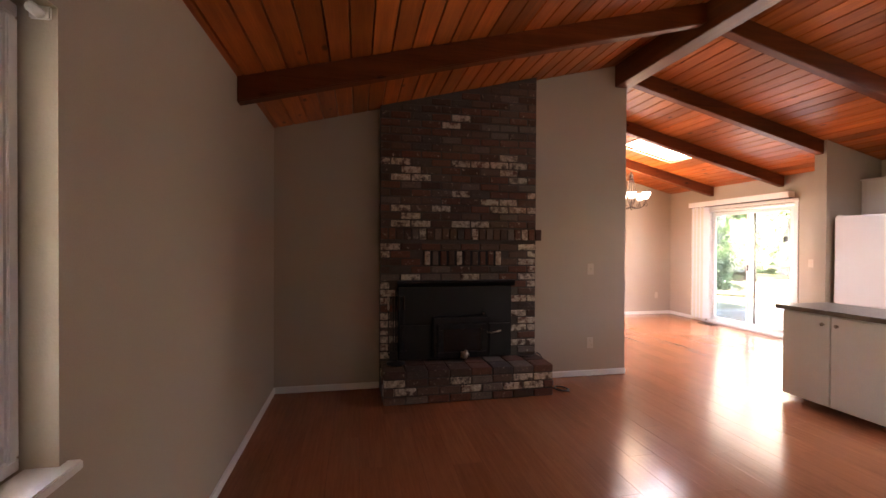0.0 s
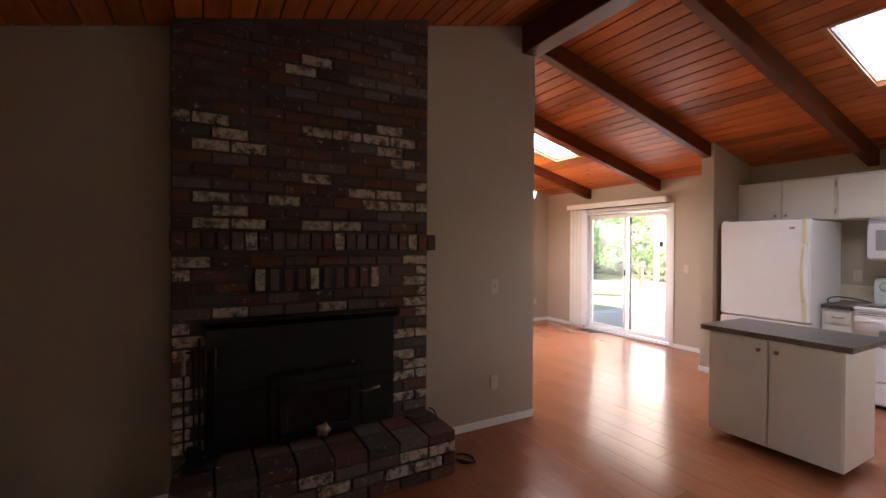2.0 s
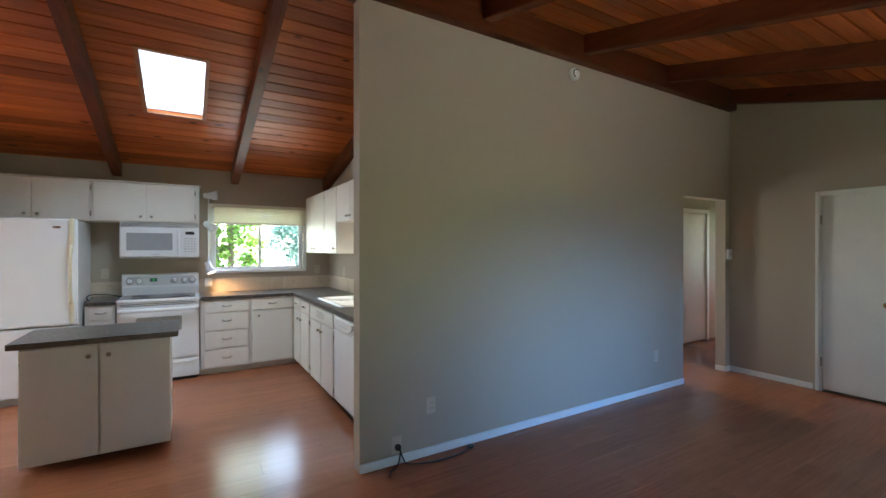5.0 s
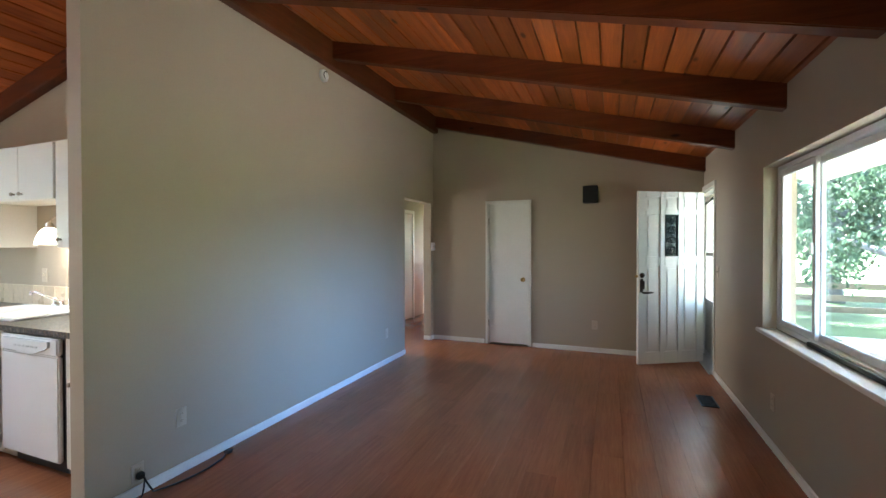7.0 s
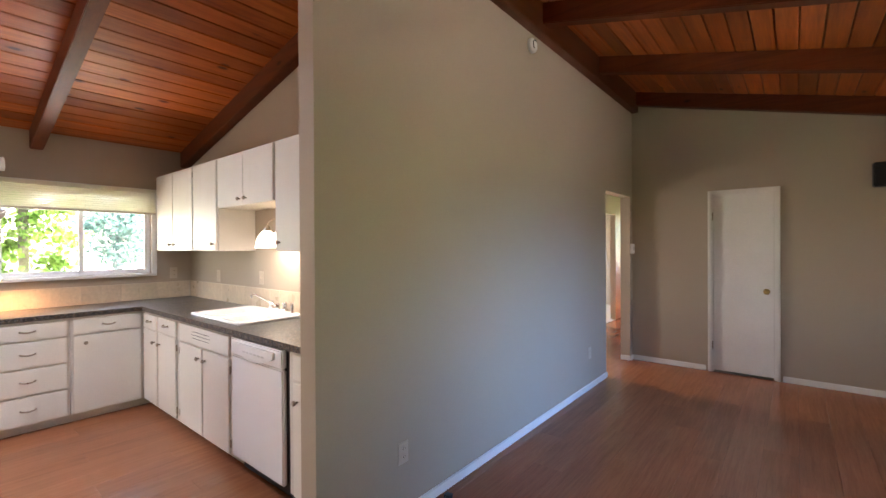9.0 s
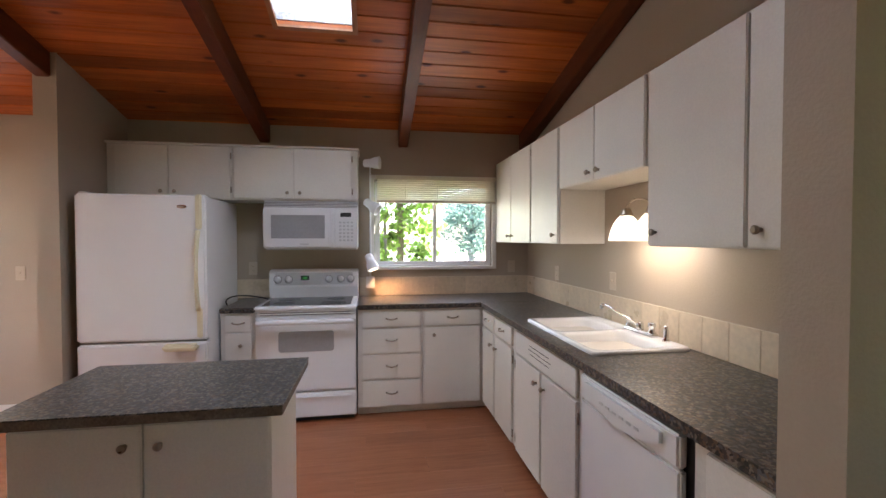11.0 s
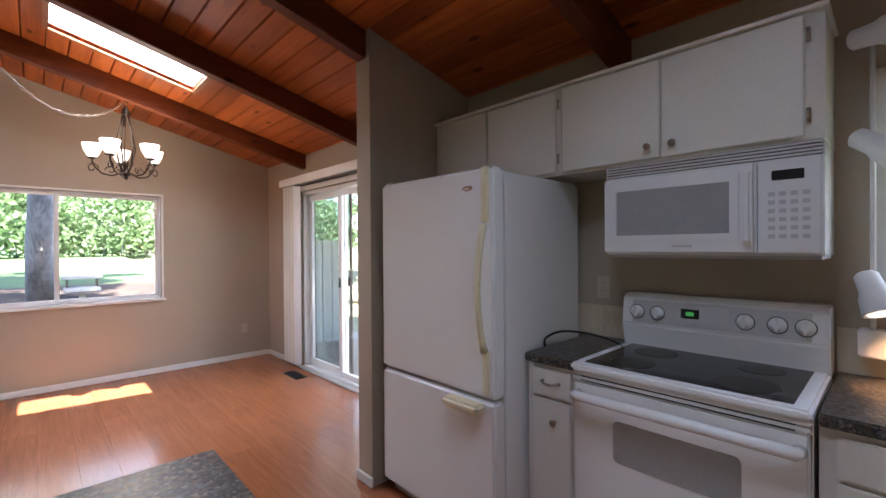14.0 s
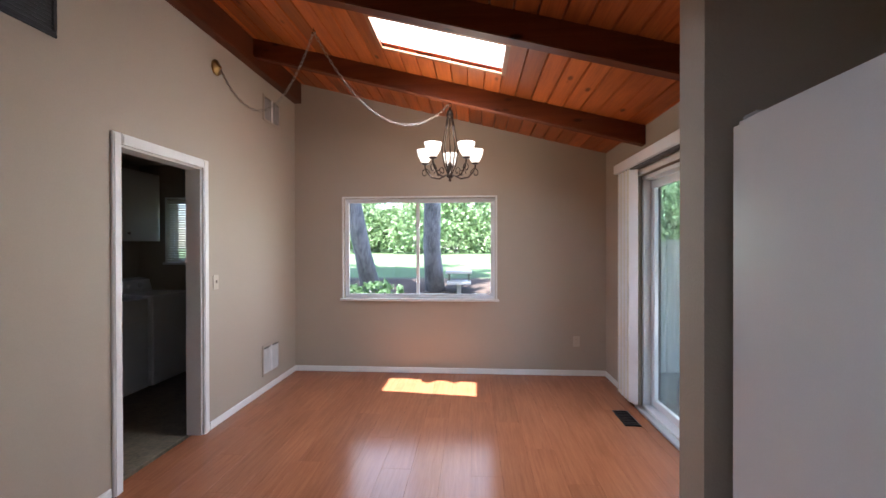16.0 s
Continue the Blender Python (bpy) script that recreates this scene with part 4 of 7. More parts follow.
hearth = thing("brick_hearth", "low raised hearth of worn red and grey brick", "hearth", (1.15, 3.9, 0), kind="structure")
HX0, HX1, HY0 = 0.37, 1.94, 3.90
part("mortar_core", boxes((HX0 + 0.012, HY0 + 0.012, 0, HX1 - 0.012, FY + 0.01, 0.272)), MORTAR, hearth)
for r in range(3):
    z = CO * (r + 0.5)
    starts = [HX0 + BL * k for k in range(8)] if r % 2 == 0 else [HX0, *[HX0 + BL * (k + 0.5) for k in range(8)]]
    for k, a in enumerate(starts):
        short = r % 2 and k in (0, 8)
        brick(M_HALF if short else M_FULL, a + (BL / 4 if short else BL / 2), HY0 + 0.05, z, hearth, lime=0.3 if r else 0.15)
    for j in range(2):
        for x in (HX0 + 0.05, HX1 - 0.05):
            brick(M_FULL, x, HY0 + 0.10 + BL / 2 + j * BL - (0.1 if r % 2 else 0), z, hearth, 90, 0.3)
for i in range(8):
    for j in range(2):
        brick(M_PAVER, HX0 + BL * (i + 0.5), HY0 + 0.092 + j * 0.193, 0.257, hearth, lime=0.0)

# wood stove set into the chimney
t = thing("fireplace_insert", "black cast iron wood stove insert in the brick chimney", "stove", (1.1, FY, 0.3))
part("surround", boxes((0.53, FY - 0.025, 0.30, 1.655, FY + 0.02, 0.99), bevel=0.006), IRON, t)
bm = bmesh.new()
prism(bm, [(0.52, FY - 0.03, 0.985), (0.50, FY - 0.10, 1.03), (0.50, FY - 0.10, 1.045), (0.52, FY - 0.0, 1.045)], (1.15, 0, 0))
bmesh.ops.translate(bm, verts=bm.verts, vec=(0.015, 0, 0))
part("top_ledge", bm, IRON, t)
part("stove_body", boxes((0.86, FY - 0.10, 0.31, 1.40, FY - 0.02, 0.70), bevel=0.01), IRON, t)
dr = part("stove_door", ring("y", FY - 0.135, FY - 0.10, 0.90, 1.36, 0.33, 0.64, 0.05, bevel=0.008), IRON, t)
part("door_glass", boxes((0.94, FY - 0.125, 0.37, 1.32, FY - 0.115, 0.60)), IRON_DARK, dr)
bm = bmesh.new()
tube(bm, [(1.38, FY - 0.12, 0.55), (1.40, FY - 0.16, 0.55), (1.50, FY - 0.17, 0.57)], 0.008)
part("door_handle", bm, NICKEL, dr, "bright spring door handle")
bm = bmesh.new()
lathe(bm, (1.15, FY - 0.135, 0.35), (0, -1, 0), [(0, 0.035), (0.012, 0.04), (0.02, 0.03), (0.035, 0.012)], 12)
for k in range(5):
    a = k * 1.2566
    lathe(bm, (1.15 + 0.035 * math.cos(a), FY - 0.14, 0.35 + 0.035 * math.sin(a)), (0, -1, 0), [(0, 0.014), (0.012, 0.012), (0.018, 0.004)], 8)
part("draft_knob", bm, NICKEL, t, "cast metal flower draft knob")
bm = bmesh.new()
lathe(bm, (1.50, FY - 0.025, 0.365), (0, -1, 0), [(0, 0.026), (0.008, 0.028), (0.014, 0.02)], 16)
part("dial", bm, VINYL, t, "round white dial")
for a, b in ((0.55, 0.84), (1.42, 1.64)):
    part("side_louver", boxes((a, FY - 0.05, 0.30, b, FY - 0.025, 0.62), bevel=0.004), IRON, t)
bm = bmesh.new()
tube(bm, [(1.36, FY - 0.03, 0.72), (1.36, FY - 0.06, 0.72)], 0.008)
part("damper_rod", bm, NICKEL, t)

t = thing("fireplace_tools", "set of black and brass fireplace tools on a stand", "fire tools", (0.50, 4.14, 0.297))
bm = bmesh.new()
lathe(bm, (0.50, 4.14, 0.297), (0, 0, 1), [(0, 0.085), (0.012, 0.085), (0.022, 0.03), (0.03, 0.012)], 18)
tube(bm, [(0.50, 4.14, 0.32), (0.50, 4.14, 0.97)], 0.007)
tube(bm, [(0.42, 4.14, 0.90), (0.58, 4.14, 0.90)], 0.006)
part("stand", bm, IRON, t)
for i, x in enumerate((0.43, 0.475, 0.525, 0.57)):
    bm = bmesh.new()
    tube(bm, [(x, 4.115, 0.40), (x, 4.115, 0.80)], 0.005)
    if i % 2:
        box(bm, x - 0.035, 4.107, 0.33, x + 0.035, 4.123, 0.42, bevel=0.004)
    else:
        tube(bm, [(x, 4.115, 0.40), (x + 0.02, 4.115, 0.36), (x, 4.115, 0.33)], 0.006)
    tl = part("tool", bm, IRON, t)
    bm = bmesh.new()
    lathe(bm, (x, 4.115, 0.79), (0, 0, 1), [(0, 0.007), (0.02, 0.011), (0.06, 0.008), (0.10, 0.012), (0.12, 0.009), (0.13, 0.003)], 10)
    part("handle", bm, BRONZE if i else NICKEL, tl, "turned metal handle")


def cord(name, pts, label, r=0.004, mat=BLACK):
    bm = bmesh.new()
    fine = []
    P = [Vector(p) for p in pts]
    for i in range(len(P) - 1):
        a, b, c, d = P[max(i - 1, 0)], P[i], P[i + 1], P[min(i + 2, len(P) - 1)]
        for s in range(6):
            u = s / 6
            fine.append(0.5 * ((2 * b) + (c - a) * u + (2 * a - 5 * b + 4 * c - d) * u * u + (3 * b - a - 3 * c + d) * u ** 3))
    fine.append(P[-1])
    tube(bm, fine, r, 6)
    return solo(name, bm, mat, label, "cable")


cord("extension_cable", [(1.93, 4.27, 0.306), (1.98, 4.26, 0.25), (2.0, 4.2, 0.01), (2.03, 4.05, 0.008), (2.12, 3.96, 0.008), (2.13, 4.06, 0.01), (2.05, 4.10, 0.012), (2.02, 3.99, 0.014), (2.10, 3.95, 0.016), (2.15, 4.02, 0.008)], "black power cord coiled on floor by the hearth", 0.006)
cord("hearth_cable", [(1.70, 4.2, 0.302), (1.78, 4.14, 0.302), (1.86, 4.2, 0.302), (1.92, 4.26, 0.306)], "black cable lying across the hearth", 0.004)


# ---- kitchen cabinets ----
def cab_knob(parent, x, y, z, axis):
    bm = bmesh.new()
    lathe(bm, (x, y, z), axis, [(0, 0.008), (0.012, 0.006), (0.016, 0.014), (0.024, 0.015), (0.030, 0.008)], 14)
    part("knob", bm, NICKEL, parent, "satin nickel knob")


def cab_pull(parent, x, y, z, axis):
    d = Vector(axis)
    s = Vector((0, 0, 1)).cross(d)
    c = Vector((x, y, z))
    bm = bmesh.new()
    tube(bm, [c - s * 0.042, c - s * 0.040 + d * 0.014, c - s * 0.02 + d * 0.024 - Vector((0, 0, 0.004)), c + d * 0.026 - Vector((0, 0, 0.006)), c + s * 0.02 + d * 0.024 - Vector((0, 0, 0.004)), c + s * 0.040 + d * 0.014, c + s * 0.042], [0.008, 0.006, 0.0055, 0.0065, 0.0055, 0.006, 0.008], 8)
    part("pull", bm, NICKEL, parent, "arched nickel pull")


def front(parent, axis, face, out, a0, a1, z0, z1, kind, hand=None, hz=None, hinges=None):
    """A slab door or drawer front on a cabinet's face, with its knob or pull and outside hinges."""
    p = part(kind, boxes(wbox(axis, face, face + out * 0.018, a0, a1, z0, z1), bevel=0.004), CABINET, parent)
    ax = (out, 0, 0) if axis == "x" else (0, out, 0)
    at = lambda a, z, d=0.018: (face + out * d, a, z) if axis == "x" else (a, face + out * d, z)
    if kind == "drawer":
        cab_pull(p, *at((a0 + a1) / 2, (z0 + z1) / 2 + 0.006), ax)
    elif hand is not None:
        cab_knob(p, *at(hand, hz), ax)
    if hinges is not None:
        for z in (z0 + 0.07, z1 - 0.07):
            bm = bmesh.new()
            tube(bm, [at(hinges, z - 0.025, 0.012), at(hinges, z + 0.025, 0.012)], 0.006)
            part("hinge", bm, NICKEL, p)
    return p


BX, BY = 5.90, 1.385     # faces of the base cabinets
CT, CTH = 0.905, 0.038   # worktop


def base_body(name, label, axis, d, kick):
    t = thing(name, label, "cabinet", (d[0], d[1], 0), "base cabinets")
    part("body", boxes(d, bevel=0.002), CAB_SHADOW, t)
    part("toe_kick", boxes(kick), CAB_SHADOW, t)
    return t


# stack of four drawers, and a drawer over a door
t = base_body("drawer_cabinet", "white kitchen base unit with four drawers", "x", (BX, 1.905, 0.07, E, 2.425, CT - CTH), (BX + 0.06, 1.905, 0, E, 2.425, 0.07))
for z0, z1 in ((0.725, 0.845), (0.515, 0.71), (0.305, 0.5), (0.08, 0.29)):
    front(t, "x", BX, -1, 1.925, 2.385, z0, z1, "drawer")
t = base_body("corner_cabinet", "white kitchen base unit with drawer over door", "x", (BX, KS, 0.07, E, 1.903, CT - CTH), (BX + 0.06, KS, 0, E, 1.903, 0.07))
front(t, "x", BX, -1, 1.42, 1.885, 0.725, 0.845, "drawer")
front(t, "x", BX, -1, 1.42, 1.885, 0.08, 0.71, "door", 1.81, 0.65)
t = base_body("narrow_cabinet", "narrow white unit beside the refrigerator", "x", (BX, 3.20, 0.07, E, 3.45, CT - CTH), (BX + 0.06, 3.20, 0, E, 3.45, 0.07))
front(t, "x", BX, -1, 3.225, 3.415, 0.725, 0.845, "drawer")
front(t, "x", BX, -1, 3.225, 3.415, 0.08, 0.71, "door", 3.30, 0.62)

t = base_body("base_cabinet", "white base unit with two narrow doors and drawers", "y", (5.06, KS, 0.07, BX - 0.002, BY, CT - CTH), (5.06, KS, 0, BX - 0.002, BY - 0.06, 0.07))
for a0, a1, kn in ((5.54, 5.87, 5.59), (5.12, 5.51, 5.46)):
    front(t, "y", BY, 1, a0, a1, 0.725, 0.845, "drawer")
    front(t, "y", BY, 1, a0, a1, 0.08, 0.71, "door", kn, 0.62, a1 + 0.012 if a0 > 5.5 else a0 - 0.012)
t = base_body("sink_cabinet", "white sink base with slotted panel and two doors", "y", (4.17, KS, 0.07, 5.058, BY, CT - CTH), (4.17, KS, 0, 5.058, BY - 0.06, 0.07))
fp_ = front(t, "y", BY, 1, 4.20, 5.03, 0.715, 0.85, "slotted_panel")
for k in range(3):
    part("vent_slot", boxes((4.50 - 0.02 * (k == 1), BY + 0.0165, 0.762 + k * 0.024, 4.78 + 0.02 * (k == 1), BY + 0.0195, 0.765 + k * 0.024)), JOINT, fp_)
front(t, "y", BY, 1, 4.625, 5.03, 0.08, 0.70, "door", 4.67, 0.63, 5.042)
front(t, "y", BY, 1, 4.20, 4.605, 0.08, 0.70, "door", 4.56, 0.63, 4.188)
t = base_body("end_cabinet", "white end unit with drawer and door by the partition", "y", (P1, KS, 0.07, 3.50, BY, CT - CTH), (P1, KS, 0, 3.50, BY - 0.06, 0.07))
front(t, "y", BY, 1, 3.10, 3.44, 0.715, 0.85, "drawer")
front(t, "y", BY, 1, 3.10, 3.44, 0.08, 0.70, "door", 3.40, 0.60)

# dishwasher
t = thing("dishwasher", "white built-in dishwasher with curved control panel", "dishwasher", (3.84, BY, 0))
part("body", boxes((3.505, KS + 0.02, 0.08, 4.165, BY - 0.006, CT - CTH - 0.006)), BLACK, t)
part("door", boxes((3.53, BY - 0.004, 0.10, 4.135, BY + 0.026, 0.745), bevel=0.008), APPLIANCE, t)
cp = part("control_panel", boxes((3.53, BY - 0.004, 0.75, 4.135, BY + 0.03, 0.855), bevel=0.008), APPLIANCE, t)
bm = bmesh.new()
pts = [(3.60 + 0.47 * k / 16, BY + 0.03, 0.80 - 0.05 * math.sin(math.pi * k / 16) ** 0.8) for k in range(17)]
prism(bm, pts[::-1] + [(3.60, BY + 0.03, 0.835), (4.07, BY + 0.03, 0.835)][::1], (0, 0.014, 0))
part("handle_panel", bm, APPLIANCE, t)
for k in range(6):
    part("button", boxes((3.70 + k * 0.045, BY + 0.043, 0.79, 3.725 + k * 0.045, BY + 0.047, 0.80), bevel=0.001), PANEL_GREY, cp)
part("toe_kick", boxes((3.53, BY - 0.06, 0.0, 4.135, BY - 0.05, 0.09)), BLACK, t)

# worktops
t = thing("worktop", "speckled dark granite laminate worktop with rolled edge", "worktop", (5.9, 1.4, CT))
SX0, SX1, SY0, SY1 = 4.20, 5.05, 0.86, 1.33
zt0 = CT - CTH
part("counter_run", boxes((BX - 0.03, KS, zt0, E, 2.425, CT), bevel=0.006), COUNTER, t)
for d in ((P1, SY1 - 0.01, BX - 0.028, BY + 0.03), (P1, KS, SX0 + 0.01, SY1 - 0.01), (SX1 - 0.01, KS, BX - 0.028, SY1 - 0.01), (SX0 + 0.01, KS, SX1 - 0.01, SY0 + 0.01)):
    part("counter_run", boxes((d[0], d[1], zt0 + 0.0004, d[2], d[3], CT - 0.0004)), COUNTER, t)
solo("worktop", boxes((BX - 0.03, 3.20, zt0, E, 3.452, CT), bevel=0.006), COUNTER, "short piece of dark speckled worktop by refrigerator", "worktop")

# sink: a double bowl of white enamel
def rounded(cx, cy, hx, hy, rad, z, n=6):
    """A rounded rectangle of 4 * n points at one height."""
    pts = []
    for k, (sx, sy) in enumerate(((1, 1), (-1, 1), (-1, -1), (1, -1))):
        for q in range(n):
            a = math.pi / 2 * (k + q / (n - 1))
            pts.append((cx + sx * (hx - rad) + rad * math.cos(a), cy + sy * (hy - rad) + rad * math.sin(a), z))
    return pts


def loft(bm, loops, cap=True):
    """Skin between loops of equal length, closed at the last."""
    rings = [[bm.verts.new(p) for p in lp] for lp in loops]
    n = len(rings[0])
    for a, b in zip(rings, rings[1:]):
        for k in range(n):
            bm.faces.new((a[k], a[(k + 1) % n], b[(k + 1) % n], b[k])).smooth = True
    if cap:
        bm.faces.new(rings[-1]).smooth = True
    return bm


t = thing("kitchen_sink", "white enamel double bowl kitchen sink", "sink", (4.62, 1.1, CT))
zr = CT + 0.016
sm = 4.63
SB0, SB1 = 0.815, 1.325
scx, scy, shx, shy = (SX0 + SX1) / 2, (SB0 + SB1) / 2, (SX1 - SX0) / 2, (SB1 - SB0) / 2
bm = loft(bmesh.new(), [rounded(scx, scy, shx, shy, 0.035, CT), rounded(scx, scy, shx, shy, 0.035, CT + 0.008), rounded(scx, scy, shx - 0.004, shy - 0.004, 0.032, CT + 0.014), rounded(scx, scy, shx - 0.012, shy - 0.012, 0.026, zr)], cap=False)
part("rim", bm, APPLIANCE, t)
for a, b in ((SX0 + 0.012, sm), (sm, SX1 - 0.012)):
    y0, y1 = SB0 + 0.012, SB1 - 0.012
    zb = CT - 0.165
    ia, ib = (a + (0.02 if a < sm - 0.1 else 0.018)), b - (0.018 if b < sm + 0.1 else 0.02)
    iy0, iy1 = y0 + 0.085, y1 - 0.018
    cx, cy, hx, hy = (ia + ib) / 2, (iy0 + iy1) / 2, (ib - ia) / 2, (iy1 - iy0) / 2
    bm = loft(bmesh.new(), [rounded((a + b) / 2, (y0 + y1) / 2, (b - a) / 2, (y1 - y0) / 2, 0.003, zr), rounded(cx, cy, hx, hy, 0.06, zr - 0.001), rounded(cx, cy, hx - 0.006, hy - 0.006, 0.058, zr - 0.006), rounded(cx, cy, hx - 0.012, hy - 0.012, 0.055, zr - 0.02), rounded(cx, cy, hx - 0.025, hy - 0.025, 0.05, zb + 0.035), rounded(cx, cy, hx - 0.04, hy - 0.04, 0.045, zb + 0.01), rounded(cx, cy, hx - 0.07, hy - 0.07, 0.03, zb)])
    bowl = part("bowl", bm, APPLIANCE, t)
    bm = bmesh.new()
    lathe(bm, (cx, cy, zb), (0, 0, 1), [(0, 0.045), (0.004, 0.045), (0.005, 0.03), (0.002, 0.02)], 18)
    part("drain", bm, CHROME, bowl, "chrome drain")
t = thing("kitchen_faucet", "chrome two-handle kitchen faucet behind the sink", "faucet", (4.54, 0.86, zr))
FY0 = 0.862
part("base_plate", boxes((4.405, FY0 - 0.026, zr, 4.672, FY0 + 0.026, zr + 0.020), bevel=0.009), CHROME, t)
bm = bmesh.new()
lathe(bm, (4.54, FY0, zr + 0.018), (0, 0, 1), [(0, 0.021), (0.01, 0.019), (0.035, 0.018), (0.04, 0.014), (0.043, 0.004)], 16)
tube(bm, [(4.545, FY0 + 0.004, zr + 0.038), (4.59, FY0 + 0.03, zr + 0.062), (4.66, FY0 + 0.07, zr + 0.10), (4.715, FY0 + 0.10, zr + 0.128), (4.735, FY0 + 0.112, zr + 0.128), (4.74, FY0 + 0.115, zr + 0.118), (4.74, FY0 + 0.115, zr + 0.102)], [0.010, 0.009, 0.0075, 0.0075, 0.008, 0.010, 0.010], 10)
part("spout", bm, CHROME, t)
for x, dx in ((4.44, -0.03), (4.64, 0.03)):
    bm = bmesh.new()
    lathe(bm, (x, FY0, zr + 0.018), (0, 0, 1), [(0, 0.022), (0.006, 0.022), (0.012, 0.015), (0.03, 0.015), (0.036, 0.019), (0.052, 0.018), (0.057, 0.008)], 14)
    tube(bm, [(x, FY0, zr + 0.064), (x + dx, FY0 + 0.012, zr + 0.072)], 0.006)
    part("tap_handle", bm, CHROME, t)
bm = bmesh.new()
lathe(bm, (4.33, FY0, zr), (0, 0, 1), [(0, 0.018), (0.008, 0.018), (0.014, 0.011), (0.05, 0.013), (0.075, 0.009), (0.08, 0.003)], 12)
solo("side_sprayer", bm, CHROME, "chrome sprayer beside the kitchen faucet", "sprayer")

# upper cabinets
UX, UY = 6.165, 1.10
t = thing("wall_cabinet", "white wall cabinet with two doors above the microwave", "cabinet", (UX, 2.43, 1.74), "wall cabinets")
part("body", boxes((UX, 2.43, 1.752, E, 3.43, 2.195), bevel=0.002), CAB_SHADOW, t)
part("top_trim", boxes((UX - 0.03, 2.418, 2.188, E, 3.4305, 2.204), bevel=0.003), CABINET, t)
front(t, "x", UX, -1, 2.485, 2.945, 1.765, 2.18, "door", 2.90, 1.815, 2.473)
front(t, "x", UX, -1, 2.955, 3.415, 1.765, 2.18, "door", 3.00, 1.815)
t = thing("wall_cabinet", "white two-door wall cabinet above the refrigerator", "cabinet", (UX, 3.43, 1.74), "wall cabinets")
part("body", boxes((UX, 3.432, 1.752, E, 4.358, 2.195), bevel=0.002), CAB_SHADOW, t)
part("top_trim", boxes((UX - 0.03, 3.4315, 2.188, E, 4.358, 2.204), bevel=0.003), CABINET, t)
front(t, "x", UX, -1, 3.455, 3.905, 1.765, 2.18, "door", 3.86, 1.815, 3.442)
front(t, "x", UX, -1, 3.915, 4.295, 1.765, 2.18, "door", 3.96, 1.815)
t = thing("wall_cabinet", "white two-door corner wall cabinet by the window", "cabinet", (5.55, UY, 1.4), "wall cabinets")
part("body", boxes((5.53, KS, 1.40, E, UY, 2.165), bevel=0.002), CAB_SHADOW, t)
front(t, "y", UY, 1, 5.545, 6.0, 1.405, 2.155, "door", 5.95, 1.46, 5.537)
front(t, "y", UY, 1, 6.01, 6.455, 1.405, 2.155, "door", 6.06, 1.46)
t = thing("wall_cabinet", "narrow white single-door wall cabinet", "cabinet", (5.03, UY, 1.4), "wall cabinets")
part("body", boxes((5.035, KS, 1.40, 5.528, UY, 2.165), bevel=0.002), CABINET, t)
front(t, "y", UY, 1, 5.05, 5.52, 1.405, 2.155, "door", 5.10, 1.46, 5.527)
t = thing("wall_cabinet", "short white two-door cabinet above the sink", "cabinet", (4.12, UY, 1.7), "wall cabinets")
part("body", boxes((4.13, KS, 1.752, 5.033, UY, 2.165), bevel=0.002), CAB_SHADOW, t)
front(t, "y", UY, 1, 4.145, 4.578, 1.753, 2.155, "door", 4.53, 1.80)
front(t, "y", UY, 1, 4.582, 5.02, 1.753, 2.155, "door", 4.63, 1.80)
t = thing("wall_cabinet", "tall white wall cabinet beside the partition", "cabinet", (3.1, UY, 1.4), "wall cabinets")
part("body", boxes((P1, KS, 1.40, 4.128, UY, 2.165), bevel=0.002), CABINET, t)
front(t, "y", UY, 1, 3.62, 4.115, 1.405, 2.155, "door", 4.06, 1.46)
front(t, "y", UY, 1, 3.10, 3.61, 1.405, 2.155, "door", 3.56, 1.46)

# splashback tiles: one row of beige squares
bk = thing("splashback", "row of beige ceramic tiles above the worktop", "tiles", (E, 1.6, CT), kind="structure")
part("grout", boxes((E - 0.006, KS + 0.006, CT, E - 0.001, 2.425, 1.075), (P1, KS + 0.001, CT, E - 0.006, KS + 0.006, 1.075)), GROUT, bk)
TW = 0.152
m_tx = mesh_of("tile", box(bmesh.new(), -0.005, -TW / 2 + 0.0012, 0, 0.0, TW / 2 - 0.0012, 0.166, bevel=0.0012), TILE)
m_ty = mesh_of("tile", box(bmesh.new(), -TW / 2 + 0.0012, 0.0, 0, TW / 2 - 0.0012, 0.005, 0.166, bevel=0.0012), TILE)


def tile(me, x, y):
    ob = new("tile", me)
    ob.location = (x, y, CT + 0.002)
    ob.parent = bk
    ob.matrix_parent_inverse = bk.matrix_basis.inverted()


for k in range(10):
    tile(m_tx, E - 0.006, KS + 0.10 + k * TW)
for k in range(22):
    tile(m_ty, E - 0.10 - k * TW, KS + 0.006)
tile(m_tx, E - 0.006, 3.28)
tile(m_tx, E - 0.006, 3.28 + TW)

# ---- island on casters ----
t = thing("kitchen_island", "white rolling kitchen island with speckled worktop", "kitchen island", (4.25, 3.08, 0))
IX0, IX1, IY0, IY1 = 3.99, 4.50, 2.66, 3.48
part("body", boxes((IX0 + 0.018, IY0, 0.048, IX1, IY1, 0.817), bevel=0.004), CABINET, t)
front(t, "x", IX0 + 0.018, -1, IY0 + 0.006, 3.065, 0.055, 0.805, "door", 3.015, 0.735, None)
front(t, "x", IX0 + 0.018, -1, 3.075, IY1 - 0.006, 0.055, 0.805, "door", 3.125, 0.735, IY1 - 0.012)
top = part("island_top", boxes((IX0 - 0.03, IY0 - 0.05, 0.85, IX1 + 0.075, IY1 + 0.05, 0.855), bevel=0.0012), COUNTER, t, "dark speckled laminate top")
